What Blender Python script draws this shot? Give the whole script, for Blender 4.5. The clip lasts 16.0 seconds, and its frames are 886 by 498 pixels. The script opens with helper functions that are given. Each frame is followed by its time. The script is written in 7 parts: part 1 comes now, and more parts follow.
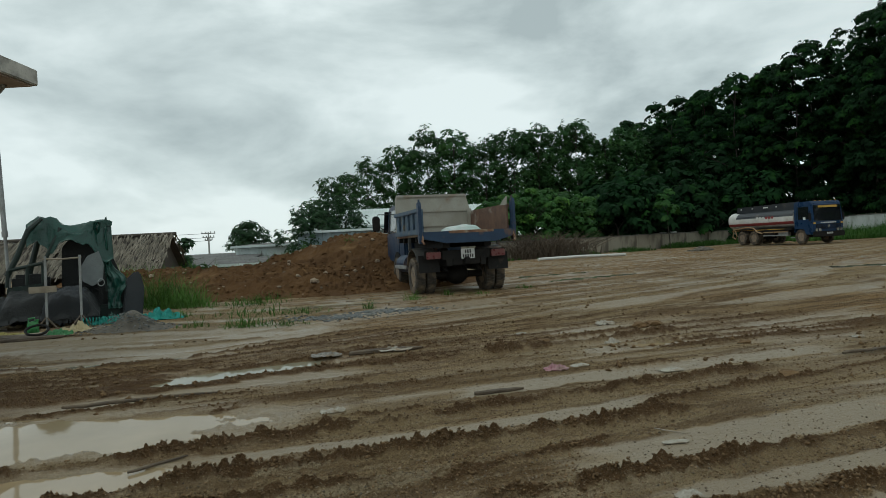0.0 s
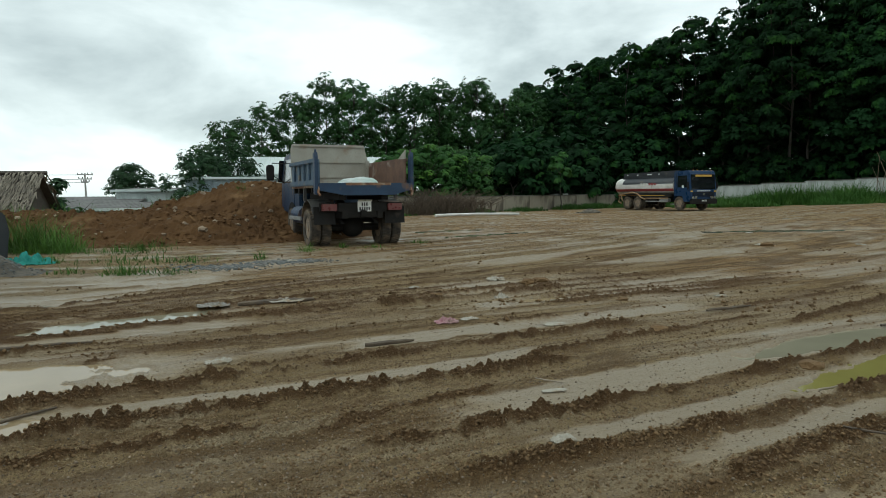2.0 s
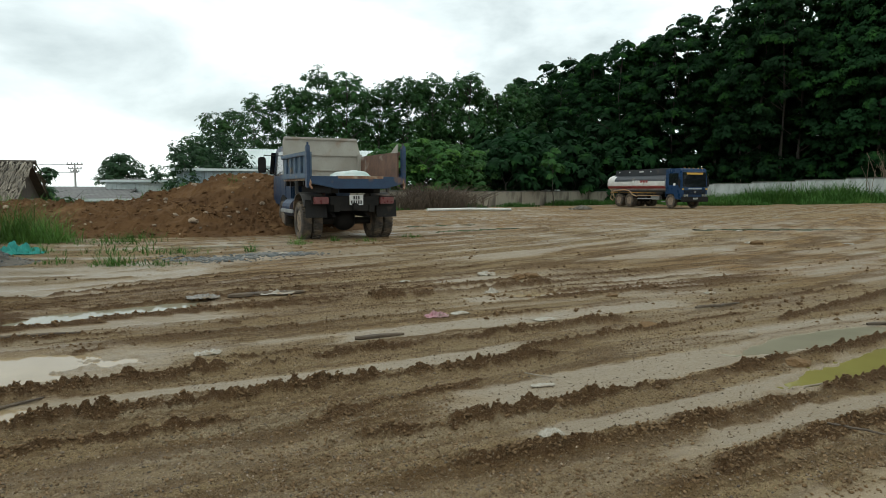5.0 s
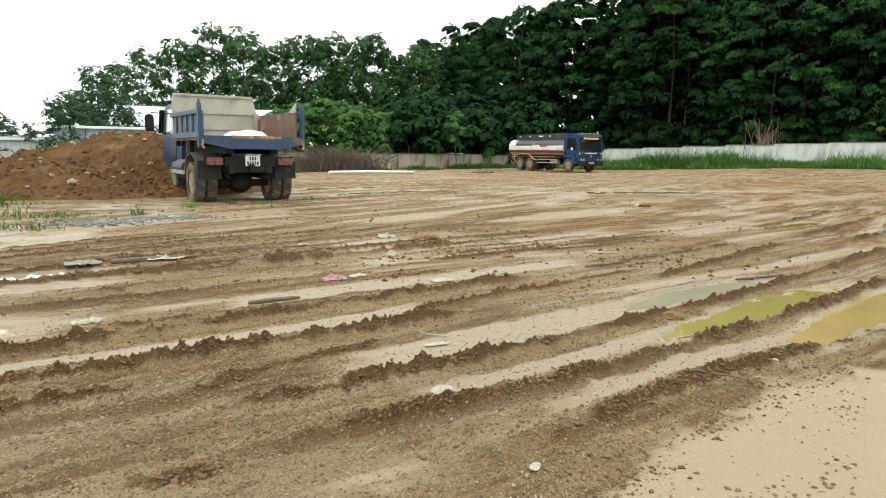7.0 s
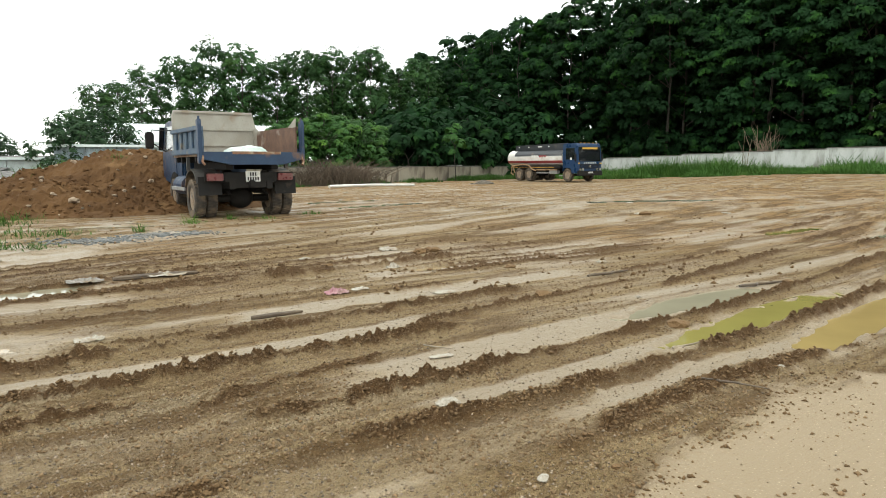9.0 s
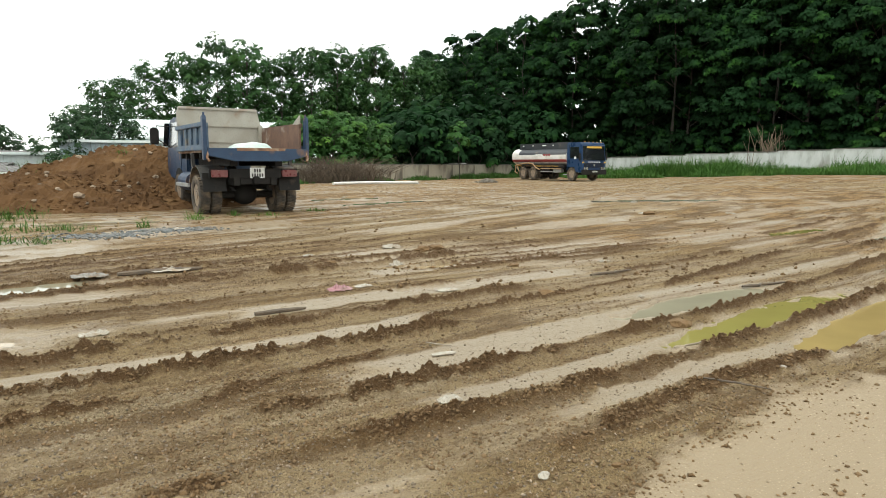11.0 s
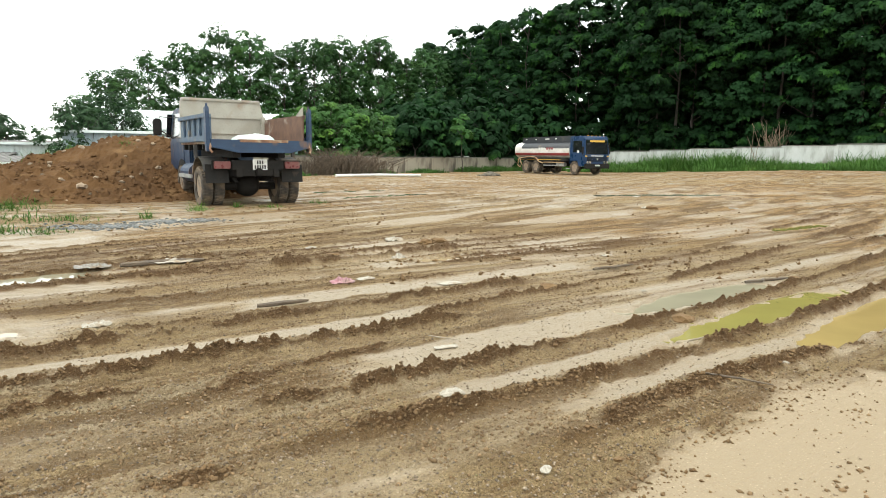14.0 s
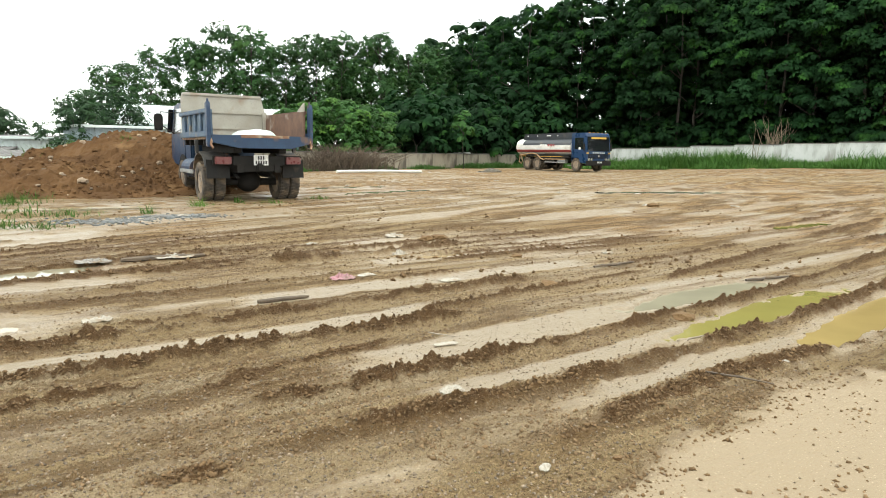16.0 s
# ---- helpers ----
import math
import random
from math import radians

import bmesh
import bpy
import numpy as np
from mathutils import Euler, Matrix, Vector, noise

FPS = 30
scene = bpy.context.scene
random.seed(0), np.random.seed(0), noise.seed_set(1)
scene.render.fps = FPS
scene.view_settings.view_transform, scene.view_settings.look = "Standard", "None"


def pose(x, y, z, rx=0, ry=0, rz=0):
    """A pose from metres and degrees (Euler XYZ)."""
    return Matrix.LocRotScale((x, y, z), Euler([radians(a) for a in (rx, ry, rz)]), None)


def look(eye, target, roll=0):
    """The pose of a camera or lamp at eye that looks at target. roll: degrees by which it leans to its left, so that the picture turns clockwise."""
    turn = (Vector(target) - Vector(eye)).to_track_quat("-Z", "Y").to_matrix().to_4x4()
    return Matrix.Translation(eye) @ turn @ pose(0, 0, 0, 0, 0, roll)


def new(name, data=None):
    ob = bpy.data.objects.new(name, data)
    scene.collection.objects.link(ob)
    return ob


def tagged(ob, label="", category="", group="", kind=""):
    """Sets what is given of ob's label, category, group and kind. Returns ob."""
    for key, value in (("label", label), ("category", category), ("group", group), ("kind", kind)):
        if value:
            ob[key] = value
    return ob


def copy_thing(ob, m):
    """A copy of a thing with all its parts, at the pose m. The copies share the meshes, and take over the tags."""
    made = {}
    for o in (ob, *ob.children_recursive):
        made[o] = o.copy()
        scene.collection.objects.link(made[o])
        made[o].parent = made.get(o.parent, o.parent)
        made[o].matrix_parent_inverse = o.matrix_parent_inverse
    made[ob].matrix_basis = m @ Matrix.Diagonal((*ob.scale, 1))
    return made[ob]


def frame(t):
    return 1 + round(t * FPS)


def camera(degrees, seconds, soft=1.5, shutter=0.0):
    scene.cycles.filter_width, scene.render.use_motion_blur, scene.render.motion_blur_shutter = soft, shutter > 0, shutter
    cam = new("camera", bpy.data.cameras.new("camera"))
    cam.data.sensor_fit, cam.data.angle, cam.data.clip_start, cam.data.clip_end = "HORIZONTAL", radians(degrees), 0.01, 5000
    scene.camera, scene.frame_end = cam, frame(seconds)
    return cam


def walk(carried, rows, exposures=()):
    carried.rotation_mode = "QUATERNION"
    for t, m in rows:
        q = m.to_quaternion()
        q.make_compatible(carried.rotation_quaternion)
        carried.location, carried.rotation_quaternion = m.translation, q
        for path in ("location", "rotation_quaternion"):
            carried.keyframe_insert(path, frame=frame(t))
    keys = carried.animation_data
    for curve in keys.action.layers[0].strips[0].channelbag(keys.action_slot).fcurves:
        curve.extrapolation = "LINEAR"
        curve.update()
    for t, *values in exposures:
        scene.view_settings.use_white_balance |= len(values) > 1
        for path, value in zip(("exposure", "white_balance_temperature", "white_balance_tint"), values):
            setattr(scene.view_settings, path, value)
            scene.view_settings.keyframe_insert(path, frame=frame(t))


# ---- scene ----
# camera: seconds, stops
EXPOSURES = [(0.0, -0.5, 6250, 0), (1.0, -0.5, 6250, 0), (2.0, -0.12, 6250, 0), (3.5, -0.05, 6350, 2), (5.8, 0.22, 6500, 6), (6.4, 0.42, 6700, 8), (7.0, 1.25, 6850, 8), (8.0, 1.35, 6850, 8), (9.0, 1.05, 6850, 8), (11.5, 1.05, 6850, 8), (12.5, 1.25, 6850, 8), (16.0, 1.42, 6850, 8)]
cam = camera(67.55, 16.0, soft=0.6)
walk(cam, [
    (0.0, pose(-0.045, 0.005, 1.021, 89.53, 2.95, -0.02)),
    (0.5, pose(-0.031, 0.004, 1.009, 87.94, 1.04, -4.49)),
    (1.0, pose(-0.033, 0.009, 1.010, 86.08, 0.74, -6.70)),
    (1.5, pose(-0.031, 0.010, 1.007, 84.94, 0.68, -8.43)),
    (2.0, pose(-0.031, 0.006, 1.008, 85.35, 0.58, -8.82)),
    (2.5, pose(-0.029, 0.003, 1.008, 85.59, 0.66, -8.73)),
    (3.0, pose(-0.027, 0.009, 1.005, 85.44, 0.55, -8.73)),
    (3.5, pose(-0.028, 0.007, 1.005, 85.39, 0.26, -8.62)),
    (6.0, pose(-0.021, -0.001, 1.005, 83.97, -1.44, -12.46)),
    (6.5, pose(-0.002, -0.003, 1.000, 83.02, -1.21, -16.18)),
    (7.0, pose(0.026, -0.005, 0.995, 81.77, -0.75, -17.70)),
    (7.5, pose(0.040, -0.000, 0.994, 81.43, 0.49, -17.70)),
    (8.0, pose(0.035, 0.001, 0.993, 81.75, 0.44, -17.56)),
    (8.5, pose(0.034, -0.001, 0.991, 82.36, 0.52, -17.78)),
    (9.0, pose(0.020, 0.001, 0.992, 82.81, 0.25, -17.76)),
    (11.5, pose(0.016, -0.010, 0.993, 82.59, -0.41, -17.24)),
    (12.0, pose(0.012, -0.007, 0.994, 82.46, -0.85, -17.08)),
    (12.5, pose(0.012, -0.003, 0.994, 82.07, -1.07, -17.01)),
    (13.0, pose(0.011, -0.003, 0.994, 82.25, -0.97, -17.15)),
    (13.5, pose(0.006, -0.002, 0.995, 82.07, -1.65, -17.14)),
    (14.0, pose(0.013, -0.004, 0.994, 82.03, -0.57, -17.19)),
    (14.5, pose(0.014, -0.001, 0.997, 81.62, -0.50, -17.21)),
    (15.0, pose(0.011, 0.002, 0.996, 81.77, -1.04, -16.81)),
    (15.5, pose(0.016, -0.002, 0.995, 81.73, -0.63, -16.88)),
    (16.0, pose(0.016, -0.001, 0.997, 81.71, -0.83, -17.08)),
], exposures=EXPOSURES)

# ---- light: overcast monsoon sky ----
world = bpy.data.worlds.new("overcast_sky")
scene.world = world
world.use_nodes = True
wn, wl = world.node_tree.nodes, world.node_tree.links
bg = wn["Background"]
sky = wn.new("ShaderNodeTexSky")
sky.sky_type = "NISHITA"
sky.sun_disc = False
sky.sun_elevation, sky.sun_rotation = radians(62), radians(215)
sky_dim = wn.new("ShaderNodeMix")
sky_dim.data_type = "RGBA"
sky_dim.blend_type = "MULTIPLY"
sky_dim.inputs[0].default_value = 1.0
sky_dim.inputs[7].default_value = (0.1, 0.1, 0.1, 1)
wl.new(sky.outputs[0], sky_dim.inputs[6])
wc = wn.new("ShaderNodeTexCoord")
wcom = wn.new("ShaderNodeMapping")
wcom.inputs["Scale"].default_value = (1.0, 1.0, 2.4)
wl.new(wc.outputs["Generated"], wcom.inputs[0])
cloud = wn.new("ShaderNodeTexNoise")
cloud.inputs["Scale"].default_value = 3.1
cloud.inputs["Detail"].default_value = 7
cloud.inputs["Roughness"].default_value = 0.52
cloud.inputs["Distortion"].default_value = 0.25
wl.new(wcom.outputs[0], cloud.inputs["Vector"])
ramp = wn.new("ShaderNodeValToRGB")
ramp.color_ramp.elements[0].position, ramp.color_ramp.elements[0].color = 0.36, (0.60, 0.655, 0.67, 1)
ramp.color_ramp.elements[1].position, ramp.color_ramp.elements[1].color = 0.62, (1.14, 1.18, 1.19, 1)
mid = ramp.color_ramp.elements.new(0.5)
mid.color = (0.87, 0.925, 0.935, 1)
wl.new(cloud.outputs[0], ramp.inputs[0])
wmix = wn.new("ShaderNodeMix")
wmix.data_type = "RGBA"
wmix.inputs[0].default_value = 0.9
wl.new(sky_dim.outputs[2], wmix.inputs[6])
wl.new(ramp.outputs[0], wmix.inputs[7])
wl.new(wmix.outputs[2], bg.inputs[0])
bg.inputs[1].default_value = 1.1

sun = new("sun", bpy.data.lights.new("sun", "SUN"))
sun.data.energy, sun.data.angle, sun.data.color = 0.55, radians(25), (1.0, 0.96, 0.9)
sun.matrix_world = look((-14, -20, 42), (0, 0, 0))


# ---- materials ----
def material(name, col, col2=None, rough=0.7, metal=0.0, scale=4.0, fine=40.0, bump=0.15, dirt=None, dirt_amount=0.0,
             rough_var=0.15, per_island=0.0, per_object=0.0, spec=0.5, stretch=(1, 1, 1)):
    """Colour broken up at two scales, with dirt in patches and a fine relief."""
    m = bpy.data.materials.new(name)
    m.use_nodes = True
    n, l = m.node_tree.nodes, m.node_tree.links
    bsdf = n["Principled BSDF"]
    tc = n.new("ShaderNodeTexCoord")
    mp = n.new("ShaderNodeMapping")
    mp.inputs["Scale"].default_value = stretch
    l.new(tc.outputs["Object"], mp.inputs[0])

    def noise_node(sc, detail=5):
        t = n.new("ShaderNodeTexNoise")
        t.inputs["Scale"].default_value, t.inputs["Detail"].default_value = sc, detail
        l.new(mp.outputs[0], t.inputs["Vector"])
        return t

    def mix(a, b, fac, mode="MIX"):
        x = n.new("ShaderNodeMix")
        x.data_type, x.blend_type = "RGBA", mode
        for v, k in ((fac, 0), (a, 6), (b, 7)):
            if isinstance(v, (int, float)):
                x.inputs[k].default_value = v
            elif isinstance(v, tuple):
                x.inputs[k].default_value = (*v, 1)
            else:
                l.new(v, x.inputs[k])
        return x.outputs[2]

    def steps(out, a, b):
        r = n.new("ShaderNodeMapRange")
        r.inputs[1].default_value, r.inputs[2].default_value = a, b
        l.new(out, r.inputs[0])
        return r.outputs[0]

    big, small = noise_node(scale), noise_node(fine, 3)
    colour = mix(col, col2 or tuple(c * 0.7 for c in col), steps(big.outputs[0], 0.35, 0.65))
    colour = mix(colour, tuple(c * 0.62 for c in col), steps(small.outputs[0], 0.55, 0.85))
    if dirt:
        patch = noise_node(scale * 0.6 + 0.7, 8)
        colour = mix(colour, dirt, steps(patch.outputs[0], 0.72 - 0.5 * dirt_amount, 0.86 - 0.45 * dirt_amount))
    if per_island or per_object:
        src = n.new("ShaderNodeNewGeometry").outputs["Random Per Island"] if per_island else n.new("ShaderNodeObjectInfo").outputs["Random"]
        hsv = n.new("ShaderNodeHueSaturation")
        k = per_island or per_object
        r = n.new("ShaderNodeMapRange")
        r.inputs[3].default_value, r.inputs[4].default_value = 1 - k, 1 + k
        l.new(src, r.inputs[0])
        l.new(r.outputs[0], hsv.inputs["Value"])
        l.new(colour, hsv.inputs["Color"])
        colour = hsv.outputs[0]
    l.new(colour, bsdf.inputs["Base Color"])
    rr = n.new("ShaderNodeMapRange")
    rr.inputs[3].default_value, rr.inputs[4].default_value = max(0.02, rough - rough_var), min(1, rough + rough_var)
    l.new(big.outputs[0], rr.inputs[0])
    l.new(rr.outputs[0], bsdf.inputs["Roughness"])
    bsdf.inputs["Metallic"].default_value = metal
    bsdf.inputs["Specular IOR Level"].default_value = spec
    if bump:
        b = n.new("ShaderNodeBump")
        b.inputs["Strength"].default_value, b.inputs["Distance"].default_value = bump, 0.02
        l.new(small.outputs[0], b.inputs["Height"])
        l.new(b.outputs[0], bsdf.inputs["Normal"])
    return m


def leaf_material(name, top, pale, shine=0.6):
    """Leaves: two greens by clump, a spread from leaf to leaf, light through the blade."""
    m = bpy.data.materials.new(name)
    m.use_nodes = True
    n, l = m.node_tree.nodes, m.node_tree.links
    bsdf = n["Principled BSDF"]
    tc, nz = n.new("ShaderNodeTexCoord"), n.new("ShaderNodeTexNoise")
    nz.inputs["Scale"].default_value, nz.inputs["Detail"].default_value = 0.75, 3
    l.new(tc.outputs["Object"], nz.inputs["Vector"])
    r = n.new("ShaderNodeMapRange")
    r.inputs[1].default_value, r.inputs[2].default_value = 0.52, 0.70
    l.new(nz.outputs[0], r.inputs[0])
    mx = n.new("ShaderNodeMix")
    mx.data_type = "RGBA"
    mx.inputs[6].default_value, mx.inputs[7].default_value = (*top, 1), (*pale, 1)
    l.new(r.outputs[0], mx.inputs[0])
    hsv, info, geo, add, val = n.new("ShaderNodeHueSaturation"), n.new("ShaderNodeObjectInfo"), n.new("ShaderNodeNewGeometry"), n.new("ShaderNodeMath"), n.new("ShaderNodeMapRange")
    l.new(info.outputs["Random"], add.inputs[0])
    l.new(geo.outputs["Random Per Island"], add.inputs[1])
    val.inputs[2].default_value, val.inputs[3].default_value, val.inputs[4].default_value = 2.0, 0.55, 1.45
    l.new(add.outputs[0], val.inputs[0])
    l.new(val.outputs[0], hsv.inputs["Value"])
    l.new(mx.outputs[2], hsv.inputs["Color"])
    l.new(hsv.outputs[0], bsdf.inputs["Base Color"])
    bsdf.inputs["Roughness"].default_value = shine
    bsdf.inputs["Specular IOR Level"].default_value = 0.16
    tr, ms = n.new("ShaderNodeBsdfTranslucent"), n.new("ShaderNodeMixShader")
    ms.inputs[0].default_value = 0.3
    l.new(hsv.outputs[0], tr.inputs[0])
    l.new(bsdf.outputs[0], ms.inputs[1])
    l.new(tr.outputs[0], ms.inputs[2])
    l.new(ms.outputs[0], n["Material Output"].inputs[0])
    return m


blue_paint = material("blue_paint", (0.006, 0.026, 0.066), (0.010, 0.036, 0.082), 0.5, scale=5, dirt=(0.13, 0.07, 0.038), dirt_amount=0.30)
blue_faded = material("blue_faded", (0.035, 0.075, 0.135), (0.085, 0.125, 0.165), 0.65, scale=5, dirt=(0.17, 0.14, 0.105), dirt_amount=0.35)
cab_blue = material("cab_blue", (0.005, 0.028, 0.080), (0.009, 0.038, 0.10), 0.3, scale=2, bump=0.03)
bed_grey = material("bed_grey", (0.34, 0.335, 0.29), (0.27, 0.255, 0.21), 0.6, scale=2.5, dirt=(0.22, 0.15, 0.095), dirt_amount=0.3)
rust_brown = material("rust_brown", (0.15, 0.085, 0.055), (0.10, 0.06, 0.045), 0.8, scale=4, dirt=(0.34, 0.31, 0.27), dirt_amount=0.3)
rust_sill = material("rust_sill", (0.25, 0.14, 0.08), (0.12, 0.06, 0.04), 0.85, scale=9, dirt=(0.3, 0.24, 0.17), dirt_amount=0.5)
black_steel = material("black_steel", (0.011, 0.0105, 0.010), (0.02, 0.018, 0.016), 0.7, scale=6, dirt=(0.06, 0.044, 0.03), dirt_amount=0.15, spec=0.2)
guard_grey = material("guard_grey", (0.032, 0.034, 0.036), (0.055, 0.052, 0.046), 0.6, scale=5, dirt=(0.17, 0.12, 0.08), dirt_amount=0.45)
rubber = material("rubber", (0.032, 0.028, 0.024), (0.07, 0.056, 0.042), 0.9, scale=8, dirt=(0.14, 0.105, 0.07), dirt_amount=0.55, bump=0.4)
muddy_rim = material("muddy_rim", (0.15, 0.125, 0.10), (0.24, 0.19, 0.14), 0.75, scale=10, dirt=(0.26, 0.19, 0.13), dirt_amount=0.6)
red_lens = material("red_lens", (0.13, 0.022, 0.022), (0.17, 0.05, 0.045), 0.3, scale=12, bump=0.05, dirt=(0.2, 0.14, 0.1), dirt_amount=0.3)
plate_white = material("plate_white", (0.72, 0.72, 0.70), (0.6, 0.6, 0.57), 0.45, scale=20, bump=0.05)
ink_black = material("ink_black", (0.03, 0.03, 0.03), rough=0.6, bump=0)
glass_dark = material("glass_dark", (0.012, 0.014, 0.016), rough=0.06, bump=0, rough_var=0.03, spec=0.8)
glass_pale = material("glass_pale", (0.10, 0.12, 0.13), (0.07, 0.085, 0.095), rough=0.12, bump=0, rough_var=0.04, spec=0.8)
tank_white = material("tank_white", (0.68, 0.67, 0.64), (0.55, 0.54, 0.5), 0.4, scale=1.5, bump=0.03, dirt=(0.35, 0.28, 0.2), dirt_amount=0.25)
tank_black = material("tank_black", (0.022, 0.026, 0.032), (0.04, 0.042, 0.046), 0.4, scale=1.5, bump=0.03, dirt=(0.10, 0.085, 0.07), dirt_amount=0.25)
tank_red = material("tank_red", (0.26, 0.03, 0.035), (0.2, 0.03, 0.03), 0.45, scale=2, bump=0.03)
amber = material("amber", (0.62, 0.36, 0.06), (0.5, 0.3, 0.06), 0.5, bump=0.02)
hose_tan = material("hose_tan", (0.36, 0.24, 0.13), (0.28, 0.18, 0.1), 0.7)
chrome = material("chrome", (0.5, 0.5, 0.5), rough=0.25, metal=0.9, bump=0)
sack_white = material("sack_white", (0.55, 0.58, 0.56), (0.42, 0.53, 0.49), 0.55, scale=5, fine=120, bump=0.2)
mound_earth = material("mound_earth", (0.118, 0.064, 0.028), (0.080, 0.043, 0.020), 0.95, scale=1.1, fine=28, bump=1.0, dirt=(0.19, 0.115, 0.055), dirt_amount=0.22, spec=0.1)
clod_mud = material("clod_mud", (0.125, 0.075, 0.035), (0.165, 0.103, 0.050), 0.75, scale=3, fine=90, bump=0.5, per_island=0.18, spec=0.2)
crumb_mud = material("crumb_mud", (0.225, 0.15, 0.082), (0.165, 0.106, 0.056), 0.8, scale=3, fine=90, bump=0.4, per_island=0.3, spec=0.15)
pebble_mix = material("pebble_mix", (0.26, 0.20, 0.135), (0.15, 0.11, 0.075), 0.8, scale=5, fine=120, bump=0.3, per_island=0.5)
gravel_blue = material("gravel_blue", (0.10, 0.112, 0.115), (0.17, 0.165, 0.15), 0.75, scale=4, fine=60, bump=0.6, per_island=0.45)
sand_grey = material("sand_grey", (0.16, 0.14, 0.11), (0.115, 0.10, 0.082), 0.9, scale=6, fine=60, bump=0.7)
wall_white = material("wall_white", (0.50, 0.52, 0.50), (0.38, 0.40, 0.37), 0.85, scale=1.2, dirt=(0.20, 0.20, 0.17), dirt_amount=0.42, stretch=(1, 1, 0.35))
wall_grey = material("wall_grey", (0.30, 0.27, 0.21), (0.22, 0.19, 0.145), 0.9, scale=0.9, dirt=(0.10, 0.085, 0.065), dirt_amount=0.5, stretch=(1, 1, 0.45))
coping_dark = material("coping_dark", (0.10, 0.095, 0.085), (0.17, 0.16, 0.14), 0.9, scale=3)
slab_old = material("slab_old", (0.52, 0.50, 0.45), (0.38, 0.36, 0.32), 0.85, scale=2.5, dirt=(0.06, 0.055, 0.05), dirt_amount=0.55)
slab_under = material("slab_under", (0.50, 0.40, 0.35), (0.42, 0.34, 0.3), 0.85, scale=2)
steel_grey = material("steel_grey", (0.36, 0.37, 0.37), (0.26, 0.26, 0.25), 0.55, metal=0.3, scale=6)
tin_white = material("tin_white", (0.62, 0.68, 0.66), (0.50, 0.57, 0.55), 0.5, scale=0.7, bump=0.03)
tin_blue = material("tin_blue", (0.33, 0.40, 0.43), (0.24, 0.31, 0.35), 0.5, scale=0.6, bump=0.04, dirt=(0.22, 0.2, 0.17), dirt_amount=0.2)
tin_green = material("tin_green", (0.23, 0.40, 0.36), (0.16, 0.31, 0.28), 0.55, scale=0.8, bump=0.04)
tin_rust = material("tin_rust", (0.16, 0.06, 0.045), (0.1, 0.045, 0.035), 0.7, scale=1, bump=0.04)
fibro_grey = material("fibro_grey", (0.20, 0.195, 0.185), (0.13, 0.125, 0.12), 0.9, scale=1.0)
dark_timber = material("dark_timber", (0.05, 0.042, 0.034), (0.08, 0.065, 0.05), 0.85, scale=4)
thatch = material("thatch", (0.245, 0.215, 0.165), (0.155, 0.135, 0.105), 0.95, scale=2.5, fine=30, bump=0.9, per_island=0.38, stretch=(1, 1, 0.4))
bark = material("bark", (0.055, 0.048, 0.038), (0.034, 0.029, 0.024), 0.95, scale=3, fine=14, bump=0.6)
brush_brown = material("brush_brown", (0.105, 0.078, 0.052), (0.07, 0.052, 0.036), 0.95, scale=3, per_island=0.4)
dry_stem = material("dry_stem", (0.20, 0.155, 0.105), (0.13, 0.10, 0.07), 0.95, scale=3, per_island=0.35)
tarp_green = material("tarp_green", (0.005, 0.036, 0.026), (0.012, 0.068, 0.050), 0.3, scale=2.2, fine=30, bump=0.35, dirt=(0.05, 0.06, 0.048), dirt_amount=0.15)
tarp_black = material("tarp_black", (0.004, 0.005, 0.005), (0.010, 0.012, 0.012), 0.6, scale=3, fine=40, bump=0.5)
cab_wreck_green = material("cab_wreck_green", (0.004, 0.015, 0.011), (0.008, 0.021, 0.016), 0.55, scale=3, dirt=(0.05, 0.036, 0.024), dirt_amount=0.2)
panel_grey = material("panel_grey", (0.17, 0.19, 0.19), (0.11, 0.12, 0.125), 0.5, scale=3)
panel_slate = material("panel_slate", (0.020, 0.024, 0.029), (0.034, 0.037, 0.041), 0.6, scale=3)
net_teal = material("net_teal", (0.015, 0.20, 0.17), (0.02, 0.28, 0.23), 0.65, scale=6, fine=80, bump=0.6)
can_green = material("can_green", (0.03, 0.17, 0.045), (0.05, 0.22, 0.07), 0.4, scale=6, bump=0.05)
cloth_cream = material("cloth_cream", (0.52, 0.44, 0.27), (0.42, 0.35, 0.2), 0.85, scale=5, fine=80)
cloth_yellow = material("cloth_yellow", (0.42, 0.36, 0.12), (0.3, 0.26, 0.1), 0.85, scale=5, fine=80)
cloth_pink = material("cloth_pink", (0.33, 0.15, 0.17), (0.38, 0.26, 0.26), 0.85, scale=14, fine=90, dirt=(0.2, 0.13, 0.09), dirt_amount=0.3)
litter_white = material("litter_white", (0.40, 0.37, 0.31), (0.30, 0.265, 0.205), 0.6, scale=12, fine=80, dirt=(0.26, 0.19, 0.12), dirt_amount=0.35)
litter_grey = material("litter_grey", (0.24, 0.22, 0.19), (0.17, 0.16, 0.14), 0.35, scale=8, fine=60, dirt=(0.2, 0.14, 0.08), dirt_amount=0.4)
wood_wet = material("wood_wet", (0.075, 0.055, 0.038), (0.13, 0.095, 0.06), 0.6, scale=8, fine=60, bump=0.5)
wood_pale = material("wood_pale", (0.34, 0.29, 0.22), (0.24, 0.2, 0.15), 0.8, scale=8)
leaf_rubber = leaf_material("leaf_rubber", (0.0080, 0.033, 0.0095), (0.026, 0.088, 0.014), 0.8)
